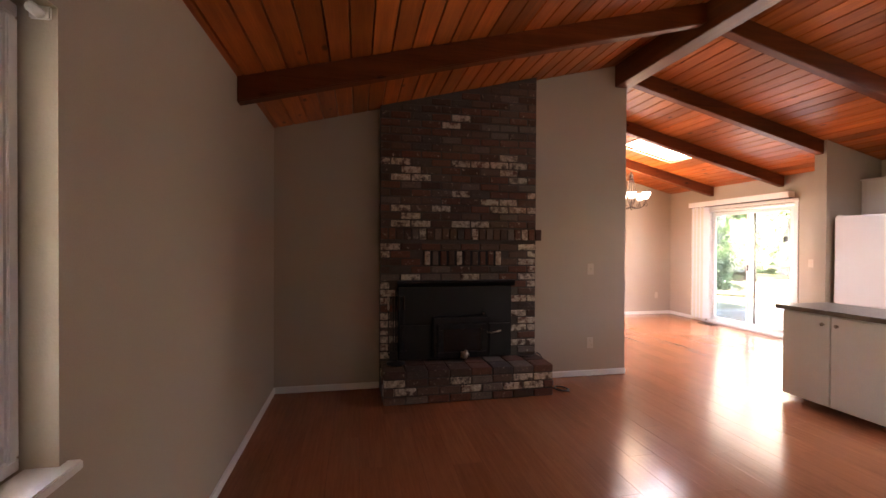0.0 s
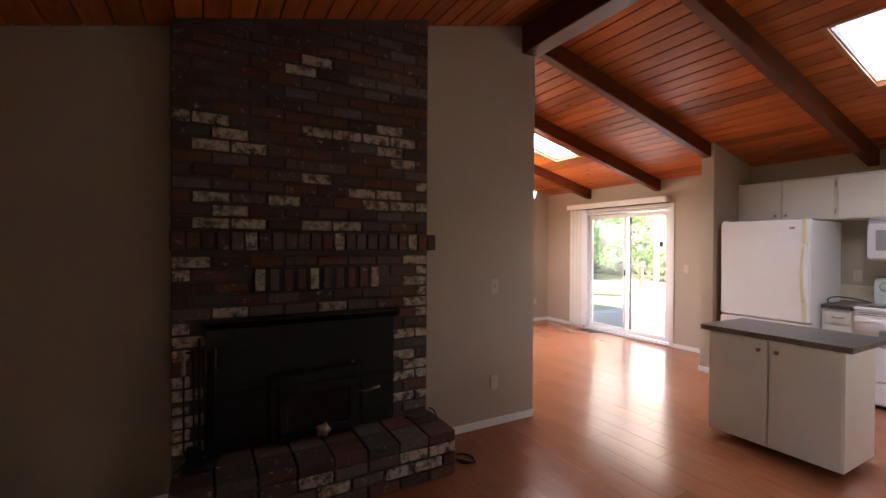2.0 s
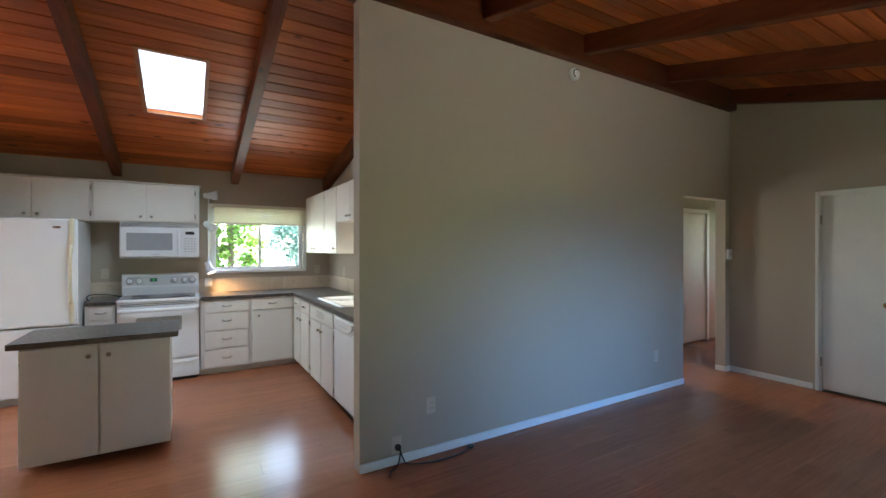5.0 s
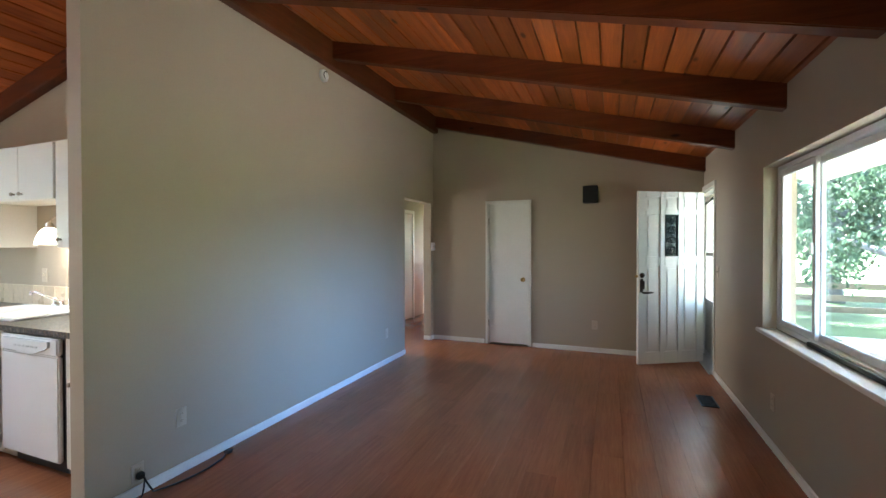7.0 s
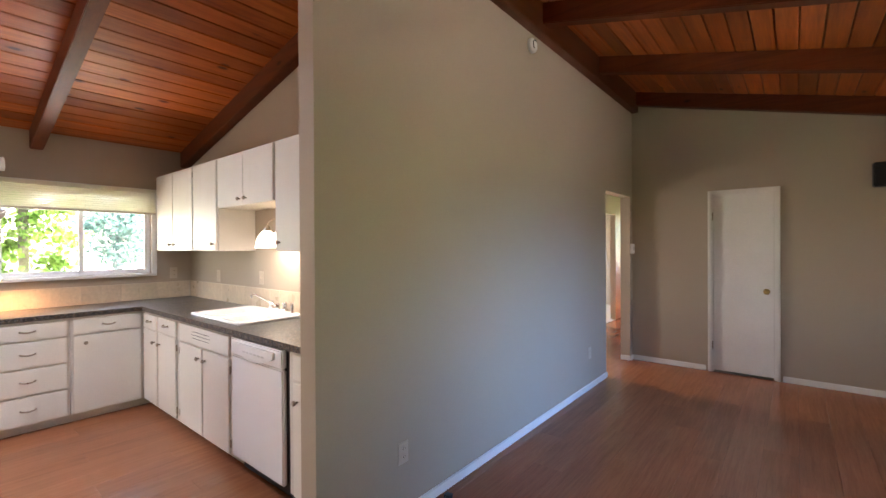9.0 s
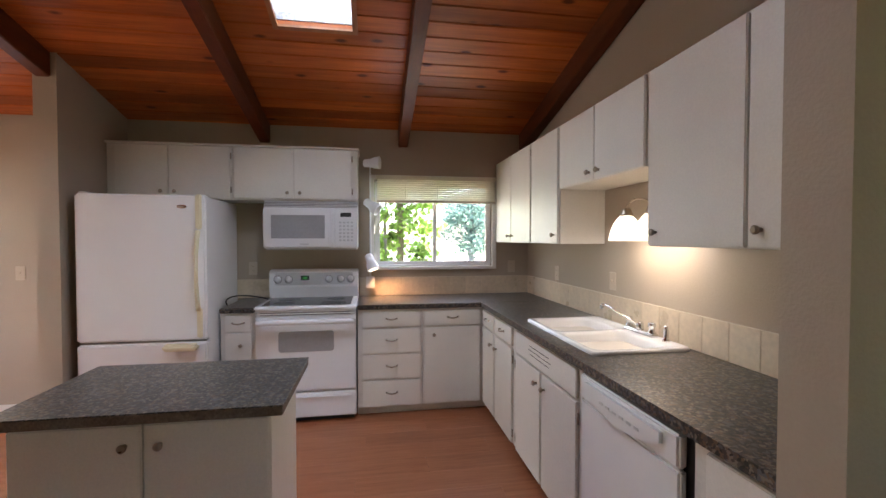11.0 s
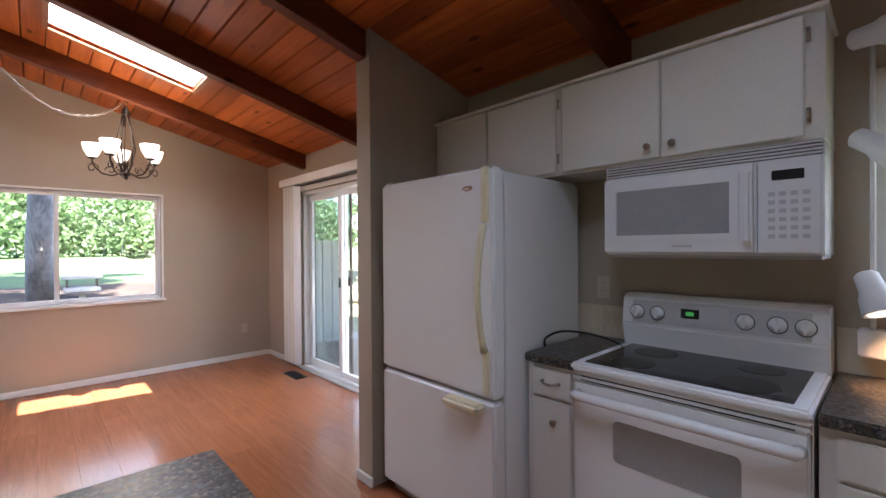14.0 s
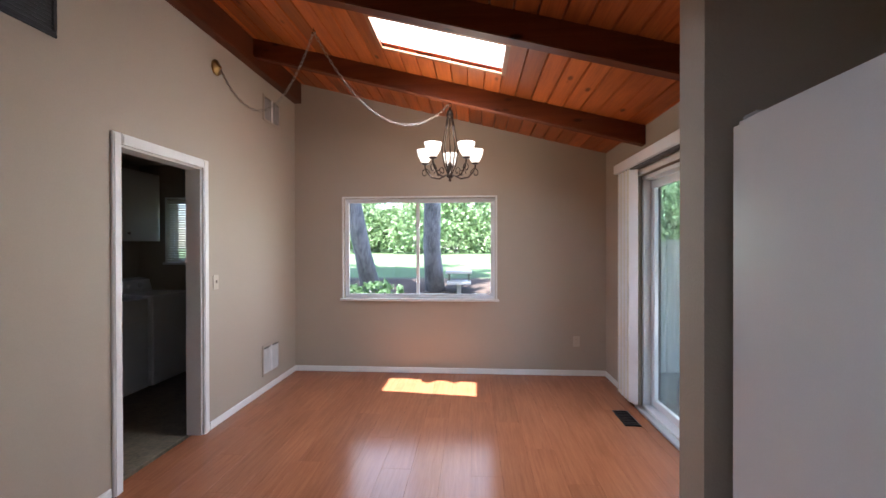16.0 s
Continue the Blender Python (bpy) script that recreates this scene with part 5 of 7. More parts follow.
part("core_board", boxes((IX0 - 0.028, IY0 - 0.048, 0.817, IX1 + 0.073, IY1 + 0.048, 0.8505), bevel=0.002), CORE, top, "worn bare particle board edge")
for x in (IX0 + 0.13, IX1 - 0.10):
    for y in (IY0 + 0.12, IY1 - 0.12):
        bm = bmesh.new()
        lathe(bm, (x, y - 0.010, 0.022), (0, 1, 0), [(0, 0.018), (0.003, 0.022), (0.017, 0.022), (0.02, 0.018)], 16)
        box(bm, x - 0.012, y - 0.014, 0.034, x + 0.012, y + 0.014, 0.048)
        part("caster", bm, RUBBER, t, "small black caster")

# ---- refrigerator ----
FR0, FR1 = 3.465, 4.295
t = thing("refrigerator", "white bottom-freezer refrigerator with yellowed handles", "refrigerator", (5.9, 3.88, 0))
part("body", boxes((5.755, FR0 + 0.012, 0.03, 6.42, FR1 - 0.004, 1.735), bevel=0.012), APPLIANCE, t)
part("base_grille", boxes((5.74, FR0 + 0.02, 0.0, 5.80, FR1 - 0.02, 0.07)), PANEL_GREY, t)
ud = part("upper_door", boxes((5.67, FR0, 0.720, 5.75, FR1, 1.745), bevel=0.014, segs=3), APPLIANCE, t)
ld = part("freezer_door", boxes((5.67, FR0, 0.075, 5.75, FR1, 0.707), bevel=0.014, segs=3), APPLIANCE, t)
part("gasket", boxes((5.745, FR0 + 0.015, 0.06, 5.757, FR1 - 0.015, 1.74)), PANEL_GREY, t)
bm = bmesh.new()
hy = FR0 + 0.045
box(bm, 5.655, hy - 0.020, 1.50, 5.69, hy + 0.020, 1.746, bevel=0.008)
tube(bm, [(5.660 - 0.042 * math.sin(math.pi * k / 14) ** 0.8, hy + 0.004, 1.49 - 0.56 * k / 14) for k in range(15)], [0.017 - 0.004 * math.sin(math.pi * k / 14) for k in range(15)], 10)
box(bm, 5.658, hy - 0.018, 0.735, 5.685, hy + 0.018, 0.945, bevel=0.008)
part("door_handle", bm, YELLOWED, ud, "yellowed curved plastic handle")
bm = bmesh.new()
box(bm, 5.60, FR0 + 0.05, 0.655, 5.675, FR0 + 0.27, 0.70, bevel=0.014, segs=3)
part("freezer_handle", bm, YELLOWED, ld, "yellowed plastic pull")
bm = bmesh.new()
lathe(bm, (5.672, 3.62, 1.66), (-1, 0, 0), [(0, 0.024), (0.004, 0.022), (0.006, 0.01)], 16)
bmesh.ops.scale(bm, vec=(1, 1.5, 0.55), verts=bm.verts, space=Matrix.Translation((-5.67, -3.62, -1.66)))
part("badge", bm, CHROME, ud, "small oval chrome badge")
part("top_hinge", boxes((5.69, FR1 - 0.07, 1.746, 5.80, FR1 - 0.015, 1.758), bevel=0.004), PANEL_GREY, t)

# ---- stove ----
V0, V1 = 2.432, 3.193
t = thing("electric_range", "white electric range with black glass cooktop", "range", (6.1, 2.81, 0))
part("body", boxes((5.885, V0 + 0.003, 0.03, 6.44, V1 - 0.003, 0.885), bevel=0.004), APPLIANCE, t)
ck = part("cooktop", boxes((5.825, V0, 0.885, 6.36, V1, 0.918), bevel=0.010, segs=3), APPLIANCE, t)
part("glass_surface", boxes((5.865, V0 + 0.045, 0.917, 6.33, V1 - 0.045, 0.9205)), GLASS_TOP, ck, "black ceramic glass")
for x, y, r in ((5.98, 2.62, 0.10), (5.98, 3.0, 0.085), (6.22, 2.62, 0.075), (6.22, 3.0, 0.09)):
    bm = bmesh.new()
    lathe(bm, (x, y, 0.9202), (0, 0, 1), [(0, r), (0.0009, r), (0.0011, r - 0.004), (0.0012, 0.0)], 40)
    part("burner", bm, BURNER, ck, "dark round heating zone")
bm = bmesh.new()
prism(bm, [(6.345, V0, 0.90), (6.315, V0, 1.02), (6.33, V0, 1.14), (6.36, V0, 1.165), (6.45, V0, 1.165), (6.45, V0, 0.90)], (0, V1 - V0, 0))
bmesh.ops.bevel(bm, geom=[e for e in bm.edges], offset=0.008, segments=2, affect="EDGES")
bg = part("backguard", bm, APPLIANCE, t)
bm = bmesh.new()
prism(bm, [(6.316, V0 + 0.05, 1.03), (6.327, V0 + 0.05, 1.135), (6.335, V0 + 0.05, 1.135), (6.325, V0 + 0.05, 1.03)], (0, V1 - V0 - 0.1, 0))
part("control_strip", bm, PANEL_GREY, bg, "pale grey control strip")
bm = bmesh.new()
prism(bm, [(6.310, 2.74, 1.05), (6.320, 2.74, 1.125), (6.325, 2.74, 1.125), (6.316, 2.74, 1.05)], (0, 0.20, 0))
part("display", bm, PANEL_GREY, bg)
bm = bmesh.new()
prism(bm, [(6.310, 2.875, 1.083), (6.3125, 2.875, 1.10), (6.317, 2.875, 1.10), (6.315, 2.875, 1.083)], (0, 0.032, 0))
bm_ = bmesh.new()
prism(bm_, [(6.3095, 2.855, 1.072), (6.3125, 2.855, 1.112), (6.3165, 2.855, 1.112), (6.314, 2.855, 1.072)], (0, 0.072, 0))
part("clock_bezel", bm_, BLACK, bg, "dark clock window")
bmesh.ops.translate(bm, verts=bm.verts, vec=(-0.0018, 0, 0))
part("clock", bm, DISPLAY, bg, "green lit clock digits")
for y in (2.50, 2.585, 2.69, 3.03, 3.12):
    bm = bmesh.new()
    lathe(bm, (6.322, y, 1.08), (-1, 0, 0.1), [(0, 0.030), (0.006, 0.030), (0.010, 0.022), (0.026, 0.019), (0.028, 0.012)], 18)
    box(bm, 6.29, y - 0.004, 1.06, 6.30, y + 0.004, 1.105)
    kn = part("knob", bm, APPLIANCE, bg, "round white control knob")
    bm = bmesh.new()
    lathe(bm, (6.3225, y, 1.08), (-1, 0, 0.1), [(0, 0.034), (0.003, 0.034), (0.004, 0.031)], 20)
    part("dial_ring", bm, VENT_BACK, kn)
od = part("oven_door", boxes((5.845, V0 + 0.006, 0.255, 5.885, V1 - 0.006, 0.845), bevel=0.008), APPLIANCE, t)
bm = bmesh.new()
prism(bm, [(5.848, 2.8125 + y, 0.64 + z) for y, z, _ in rounded(0, 0, 0.2075, 0.08, 0.022, 0)], (-0.006, 0, 0))
part("oven_window", bm, GREY_GLASS, od, "grey oven window")
bm = bmesh.new()
tube(bm, [(5.845, V0 + 0.03, 0.79), (5.80, V0 + 0.035, 0.795), (5.79, V0 + 0.06, 0.80), (5.79, V1 - 0.06, 0.80), (5.80, V1 - 0.035, 0.795), (5.845, V1 - 0.03, 0.79)], 0.020, 10)
part("oven_handle", bm, APPLIANCE, od)
for z in (0.8465, 0.8635):
    part("vent_gap", boxes((5.8425, V0 + 0.04, z, 5.86, V1 - 0.04, z + 0.0045)), BLACK, t)
part("vent_trim", boxes((5.84, V0 + 0.004, 0.850, 5.88, V1 - 0.004, 0.862), (5.84, V0 + 0.004, 0.868, 5.88, V1 - 0.004, 0.882), bevel=0.003), APPLIANCE, t)
sd2 = part("storage_drawer", boxes((5.845, V0 + 0.006, 0.045, 5.885, V1 - 0.006, 0.238), bevel=0.008), APPLIANCE, t)
part("drawer_lip", boxes((5.832, V0 + 0.05, 0.195, 5.85, V1 - 0.05, 0.215), bevel=0.006), APPLIANCE, sd2)
part("plinth", boxes((5.90, V0 + 0.02, 0.0, 6.4, V1 - 0.02, 0.05)), BLACK, t)

# ---- microwave over the range ----
t = thing("microwave", "white over-range microwave with grey window", "microwave", (6.1, 2.81, 1.37))
part("body", boxes((6.12, V0, 1.352, E - 0.046, V1, 1.752), bevel=0.004), APPLIANCE, t)
part("bottom_plate", boxes((6.14, V0 + 0.01, 1.340, E - 0.046, V1 - 0.01, 1.353)), PANEL_GREY, t)
part("vent_recess", boxes((6.116, V0 + 0.006, 1.70, 6.1195, V1 - 0.006, 1.75)), VENT_BACK, t)
for k in range(4):
    part("vent_louver", boxes((6.102, V0 + 0.004, 1.702 + k * 0.0125, 6.125, V1 - 0.004, 1.709 + k * 0.0125), bevel=0.002), APPLIANCE, t)
md = part("microwave_door", boxes((6.085, V0 + 0.185, 1.358, 6.122, V1, 1.695), bevel=0.010, segs=3), APPLIANCE, t)
part("window_frame", ring("x", 6.080, 6.088, V0 + 0.235, V1 - 0.03, 1.405, 1.665, 0.035, 0.003), APPLIANCE, md)
part("door_window", boxes((6.0825, V0 + 0.268, 1.438, 6.087, V1 - 0.063, 1.632)), GREY_GLASS, md, "grey dotted window")
part("door_handle", boxes((6.055, V0 + 0.192, 1.40, 6.09, V0 + 0.228, 1.66), bevel=0.010, segs=3), APPLIANCE, md)
cp = part("control_panel", boxes((6.088, V0, 1.358, 6.122, V0 + 0.182, 1.695), bevel=0.008), APPLIANCE, t)
part("display", boxes((6.084, V0 + 0.05, 1.62, 6.089, V0 + 0.14, 1.655), bevel=0.002), BLACK, cp)
for r in range(6):
    for c in range(4):
        part("button", boxes((6.0855, V0 + 0.035 + c * 0.032, 1.415 + r * 0.03, 6.089, V0 + 0.055 + c * 0.032, 1.430 + r * 0.03), bevel=0.001), PANEL_GREY, cp)
part("badge", boxes((6.0795, 2.83, 1.385, 6.0855, 2.90, 1.395)), PANEL_GREY, md)
t.matrix_basis = Matrix.Translation((0.045, 0, 0)) @ t.matrix_basis

# ---- lamps ----
CX, CY, CZ = 4.81, 6.90, 2.0
t = thing("chandelier", "bronze five-arm chandelier with lit frosted glass shades", "chandelier", (CX, CY, CZ))
bm = bmesh.new()
lathe(bm, (CX, CY, CZ), (0, 0, 1), [(0, 0.004), (0.012, 0.016), (0.024, 0.008), (0.04, 0.03), (0.06, 0.036), (0.075, 0.016), (0.11, 0.014), (0.15, 0.022), (0.17, 0.012)], 16)
part("bottom_finial", bm, BRONZE, t)
bm = bmesh.new()
lathe(bm, (CX, CY, CZ + 0.56), (0, 0, 1), [(0, 0.02), (0.02, 0.032), (0.05, 0.026), (0.07, 0.012), (0.09, 0.006)], 16)
tube(bm, [(CX + 0.014 * math.cos(a * 0.5), CY, CZ + 0.665 + 0.02 * math.sin(a * 0.5)) for a in range(13)], 0.003, 6)
part("top_cap", bm, BRONZE, t)
for k in range(5):
    a = 0.35 + k * 1.25664
    c, s = math.cos(a), math.sin(a)
    P = lambda r, z: (CX + c * r, CY + s * r, CZ + z)
    bm = bmesh.new()
    tube(bm, [P(0.02, 0.58), P(0.045, 0.45), P(0.075, 0.28), P(0.05, 0.14), P(0.02, 0.07)], 0.006, 8)
    tube(bm, [P(0.03, 0.06), P(0.10, 0.03), P(0.17, 0.045), P(0.22, 0.10), P(0.235, 0.14), P(0.235, 0.165)], 0.007, 8)
    tube(bm, [P(0.235 - 0.045 * math.cos(j * 0.55) * (1 - j / 14), 0.085 + 0.05 * math.sin(j * 0.55) * (1 - j / 14)) for j in range(12)], 0.005, 6)
    tube(bm, [P(0.11 + 0.04 * math.cos(j * 0.6) * (1 - j / 13), 0.075 + 0.04 * math.sin(j * 0.6) * (1 - j / 13)) for j in range(11)], 0.0045, 6)
    arm = part("arm", bm, BRONZE, t)
    bm = bmesh.new()
    lathe(bm, P(0.235, 0.16), (0, 0, 1), [(0, 0.012), (0.008, 0.036), (0.016, 0.036), (0.02, 0.016)], 14)
    part("shade_cup", bm, BRONZE, arm)
    bm = bmesh.new()
    lathe(bm, P(0.235, 0.178), (0, 0, 1), [(0, 0.026), (0.02, 0.042), (0.06, 0.062), (0.105, 0.072), (0.115, 0.073), (0.115, 0.069), (0.06, 0.058), (0.02, 0.038), (0.006, 0.022)], 20)
    part("shade", bm, SHADE_GLASS, arm, "lit frosted glass bowl shade")
bulb(CX, CY, CZ + 0.42, 1.7, (1.0, 0.80, 0.55), 0.2)


def chain(name, pts, label, mat):
    """A hanging chain: oval links turned in turn."""
    P = [Vector(p) for p in pts]
    path = []
    for a, b, sag in zip(P, P[1:], (0.47, 0.41)):
        n = 14
        span = (b - a).length
        for k in range(n):
            u = k / n
            q = a.lerp(b, u)
            q.z -= sag * 4 * u * (1 - u)
            path.append(q)
    path.append(P[-1])
    # resample evenly
    out, step, carry = [path[0]], 0.032, 0.0
    for a, b in zip(path, path[1:]):
        d = (b - a).length
        s = step - carry
        while s < d:
            out.append(a.lerp(b, s / d))
            s += step
        carry = (carry + d) % step
    t = thing(name, label, "chain", out[0])
    for i, (a, b) in enumerate(zip(out, out[1:])):
        d = (b - a).normalized()
        side = d.cross(Vector((0, 0, 1)) if i % 2 else Vector((0.3, 1, 0.2))).normalized()
        c = (a + b) / 2
        bm = bmesh.new()
        ring_pts = [c + d * 0.022 * math.cos(k * 0.785398) + side * 0.010 * math.sin(k * 0.785398) for k in range(9)]
        tube(bm, ring_pts, 0.0026, 4, False)
        part("link", bm, mat, t)
    return t


HOOK = (3.78, 6.40, roof_z(3.78) - 0.03)
chain("swag_chain", [(2.985, 6.46, 2.87), HOOK, (CX, CY, CZ + 0.68)], "silver swag chain looped from wall to chandelier", SILVERED)
bm = bmesh.new()
lathe(bm, (2.953, 6.46, 2.87), (1, 0, 0), [(0, 0.062), (0.012, 0.06), (0.02, 0.03), (0.034, 0.012), (0.045, 0.01)], 22)
solo("swag_canopy", bm, BRASS, "round aged brass wall canopy for the swag chain", "canopy")
bm = bmesh.new()
tube(bm, [(HOOK[0], HOOK[1], HOOK[2] + 0.04), (HOOK[0], HOOK[1], HOOK[2] + 0.015), (HOOK[0] + 0.015, HOOK[1], HOOK[2]), (HOOK[0], HOOK[1], HOOK[2] - 0.012), (HOOK[0] - 0.014, HOOK[1], HOOK[2])], 0.004, 6)
solo("ceiling_hook", bm, BRONZE, "small bronze ceiling hook holding the chain", "hook")

t = thing("sink_light", "brushed nickel two-arm wall light with lit shades above sink", "wall lamp", (4.43, KS, 1.5))
bm = bmesh.new()
lathe(bm, (4.43, KS, 1.53), (0, 1, 0), [(0, 0.062), (0.012, 0.06), (0.022, 0.035), (0.034, 0.016)], 20)
part("wall_plate", bm, NICKEL, t)
for x in (4.54, 4.325):
    d = x - 4.43
    bm = bmesh.new()
    tube(bm, [(4.43 + d * (1 - math.cos(a)) / 2, KS + 0.03 + 0.13 * (1 - math.cos(a)) / 2, 1.53 + 0.055 * (1 - math.cos(a)) / 2 + 0.085 * math.sin(a)) for a in [math.pi * k / 12 for k in range(13)]], 0.006, 8)
    lathe(bm, (x, KS + 0.16, 1.60), (0, 0, -1), [(0, 0.008), (0.006, 0.022), (0.02, 0.027), (0.036, 0.034), (0.044, 0.036)], 18)
    arm = part("arm", bm, NICKEL, t, "curved nickel arm with ribbed cap")
    bm = bmesh.new()
    lathe(bm, (x, KS + 0.16, 1.556), (0, 0, -1), [(0, 0.030), (0.012, 0.044), (0.04, 0.064), (0.08, 0.080), (0.13, 0.090), (0.134, 0.088), (0.08, 0.076), (0.03, 0.055), (0.008, 0.03)], 24)
    part("shade", bm, SHADE_GLASS, arm, "lit frosted glass bell shade")
    bulb(x, KS + 0.16, 1.415, 0.19, (1.0, 0.94, 0.84), 0.05)

t = thing("pole_lamp", "white spring pole with three spot lamps by the window", "lamp", (6.41, 2.31, 1.0))
LX, LY = 6.415, 2.325
bm = bmesh.new()
tube(bm, [(LX, LY, 1.08), (LX, LY, 2.12)], 0.008, 8)
part("pole", bm, VINYL, t)
part("switch_box", boxes((LX - 0.03, LY - 0.04, 0.985, LX + 0.045, LY + 0.04, 1.085), bevel=0.006), VINYL, t)
for z, d, lit in ((2.11, (-0.25, -1, 0.02), False), (1.74, (-0.3, -0.75, -0.55), False), (1.24, (-0.35, -0.35, -1), True)):
    d = Vector(d).normalized()
    b0 = Vector((LX - 0.10, LY, z)) - d * 0.06
    bm = bmesh.new()
    lathe(bm, b0, d, [(0, 0.022), (0.01, 0.034), (0.06, 0.037), (0.078, 0.040), (0.088, 0.047), (0.14, 0.055), (0.15, 0.056), (0.15, 0.050), (0.10, 0.036)], 20)
    tube(bm, [(LX, LY, z), (LX - 0.10, LY, z)], 0.008, 8)
    h = part("spot_head", bm, VINYL, t)
    if lit:
        bm = bmesh.new()
        lathe(bm, b0 + d * 0.125, d, [(0, 0.02), (0.02, 0.042), (0.026, 0.040), (0.032, 0.012)], 16)
        part("lit_bulb", bm, SHADE_GLASS, h)
        p = b0 + d * 0.17
        sp = new("spot_light", bpy.data.lights.new("spot_light", "SPOT"))
        sp.data.energy, sp.data.color, sp.data.spot_size, sp.data.spot_blend, sp.data.shadow_soft_size = 1.5, (1.0, 0.56, 0.26), radians(125), 1.0, 0.03
        sp.matrix_world = look(p, p + Vector((0.06, -0.55, -1)))

# ---- blinds ----
t = thing("window_blind", "cream mini blind half raised over kitchen window", "blind", (E - 0.03, 1.7, 1.76))
part("head_rail", boxes((E - 0.055, 1.13, 1.985, E - 0.018, 2.27, 2.02), bevel=0.004), BLIND, t)
for i in range(10):
    z = 1.787 + i * 0.0200
    bm = bmesh.new()
    prism(bm, [(E - 0.046, 1.14, z - 0.001), (E - 0.041, 1.14, z + 0.012), (E - 0.031, 1.14, z + 0.0185), (E - 0.0302, 1.14, z + 0.0177), (E - 0.0402, 1.14, z + 0.0112), (E - 0.0452, 1.14, z - 0.0016)], (0, 1.12, 0))
    part("slat", bm, BLIND, t)
part("bottom_rail", boxes((E - 0.052, 1.135, 1.77, E - 0.020, 2.265, 1.79), bevel=0.003), ALMOND, t)
for y in (1.4, 1.7, 2.0):
    bm = bmesh.new()
    tube(bm, [(E - 0.053, y, 1.77), (E - 0.053, y, 1.99)], 0.0015, 5)
    part("lift_cord", bm, BLIND, t)
t = thing("laundry_blind", "white mini blind closed over the laundry window", "blind", (1.62, N - 0.03, 1.25))
for i in range(26):
    part("slat", boxes((1.41, N - 0.036, 1.26 + i * 0.028, 1.84, N - 0.034, 1.283 + i * 0.028)), BLIND, t)

# ---- plates, vents, small fixtures ----


def plate(axis, face, out, a, z, kind, label, group):
    """A wall plate with a toggle or two sockets."""
    t = thing("light_switch" if kind == "switch" else "wall_outlet", label, "switch" if kind == "switch" else "outlet", (face, a, z - 0.058) if axis == "x" else (a, face, z - 0.058), group)
    part("plate", boxes(wbox(axis, face, face + out * 0.006, a - 0.036, a + 0.036, z - 0.058, z + 0.058), bevel=0.0025), ALMOND, t)
    if kind == "switch":
        part("toggle", boxes(wbox(axis, face + out * 0.005, face + out * 0.018, a - 0.005, a + 0.005, z - 0.008, z + 0.014), bevel=0.002), ALMOND, t)
    else:
        for dz in (-0.021, 0.021):
            sk = part("socket", boxes(wbox(axis, face + out * 0.005, face + out * 0.0085, a - 0.016, a + 0.016, z + dz - 0.013, z + dz + 0.013), bevel=0.003), ALMOND, t)
            for da in (-0.006, 0.006):
                part("slot", boxes(wbox(axis, face + out * 0.0083, face + out * 0.009, a + da - 0.001, a + da + 0.001, z + dz - 0.004, z + dz + 0.005)), BLACK, sk)
    return t


SW, OU = "almond toggle light switch on the painted wall", "almond double outlet low on the painted wall"
plate("y", FP, -1, 2.59, 1.135, "switch", SW, "switches")
plate("y", FP, -1, 2.59, 0.35, "outlet", OU, "outlets")
plate("x", P0, -1, 1.073, 0.35, "outlet", OU, "outlets")
plate("x", P0, -1, -1.56, 0.36, "outlet", OU, "outlets")
plate("x", P0, -1, 1.34, 0.13, "outlet", "almond outlet near floor with black adapter", "outlets")
plate("y", S, 1, 0.64, 0.36, "outlet", OU, "outlets")
plate("x", W, 1, -2.26, 1.13, "switch", SW, "switches")
plate("x", W, 1, -0.62, 0.33, "outlet", OU, "outlets")
plate("x", E, -1, 5.18, 1.15, "switch", SW, "switches")
plate("x", 2.953, 1, 6.44, 1.15, "switch", SW, "switches")
plate("y", N, -1, 6.15, 0.38, "outlet", OU, "outlets")
plate("x", E, -1, 0.96, 1.165, "outlet", "almond outlet above the kitchen tiles", "outlets")
plate("y", KS, 1, 5.774, 1.15, "outlet", "almond outlet above the kitchen tiles", "outlets")
plate("y", KS, 1, 4.93, 1.165, "switch", "almond switch above the kitchen tiles", "switches")
plate("x", E, -1, 3.36, 1.17, "outlet", "almond outlet behind the range with a plug", "outlets")
bm = boxes((P0 - 0.045, 1.322, 0.105, P0 - 0.009, 1.358, 0.14), bevel=0.006)
solo("power_adapter", bm, BLACK, "black power adapter plugged in near the floor", "adapter")
cord("floor_cable", [(P0 - 0.05, 1.34, 0.12), (P0 - 0.09, 1.32, 0.05), (2.88, 1.27, 0.008), (2.84, 1.16, 0.006), (2.82, 1.02, 0.006), (2.83, 0.90, 0.006), (2.85, 0.83, 0.008), (2.87, 0.80, 0.02)], "black cable trailing across the floor by partition", 0.005)
cord("floor_cable", [(P0 - 0.05, 1.33, 0.11), (P0 - 0.07, 1.36, 0.03), (2.85, 1.42, 0.007), (2.80, 1.45, 0.006)], "short black cable end on the floor", 0.005)
bm = boxes((2.85, 0.765, 0.004, 2.89, 0.80, 0.026), (2.862, 0.745, 0.010, 2.866, 0.766, 0.016), (2.874, 0.745, 0.010, 2.878, 0.766, 0.016), bevel=0.002)
solo("cable_plug", bm, BLACK, "small black plug at the end of a cable", "plug")
cord("counter_cord", [(6.02, 3.44, CT + 0.007), (6.06, 3.46, CT + 0.035), (6.16, 3.44, CT + 0.055), (6.24, 3.36, CT + 0.05), (6.28, 3.26, CT + 0.03), (6.27, 3.18, CT + 0.010), (6.22, 3.15, CT + 0.009)], "black appliance cord lying on the worktop", 0.006)

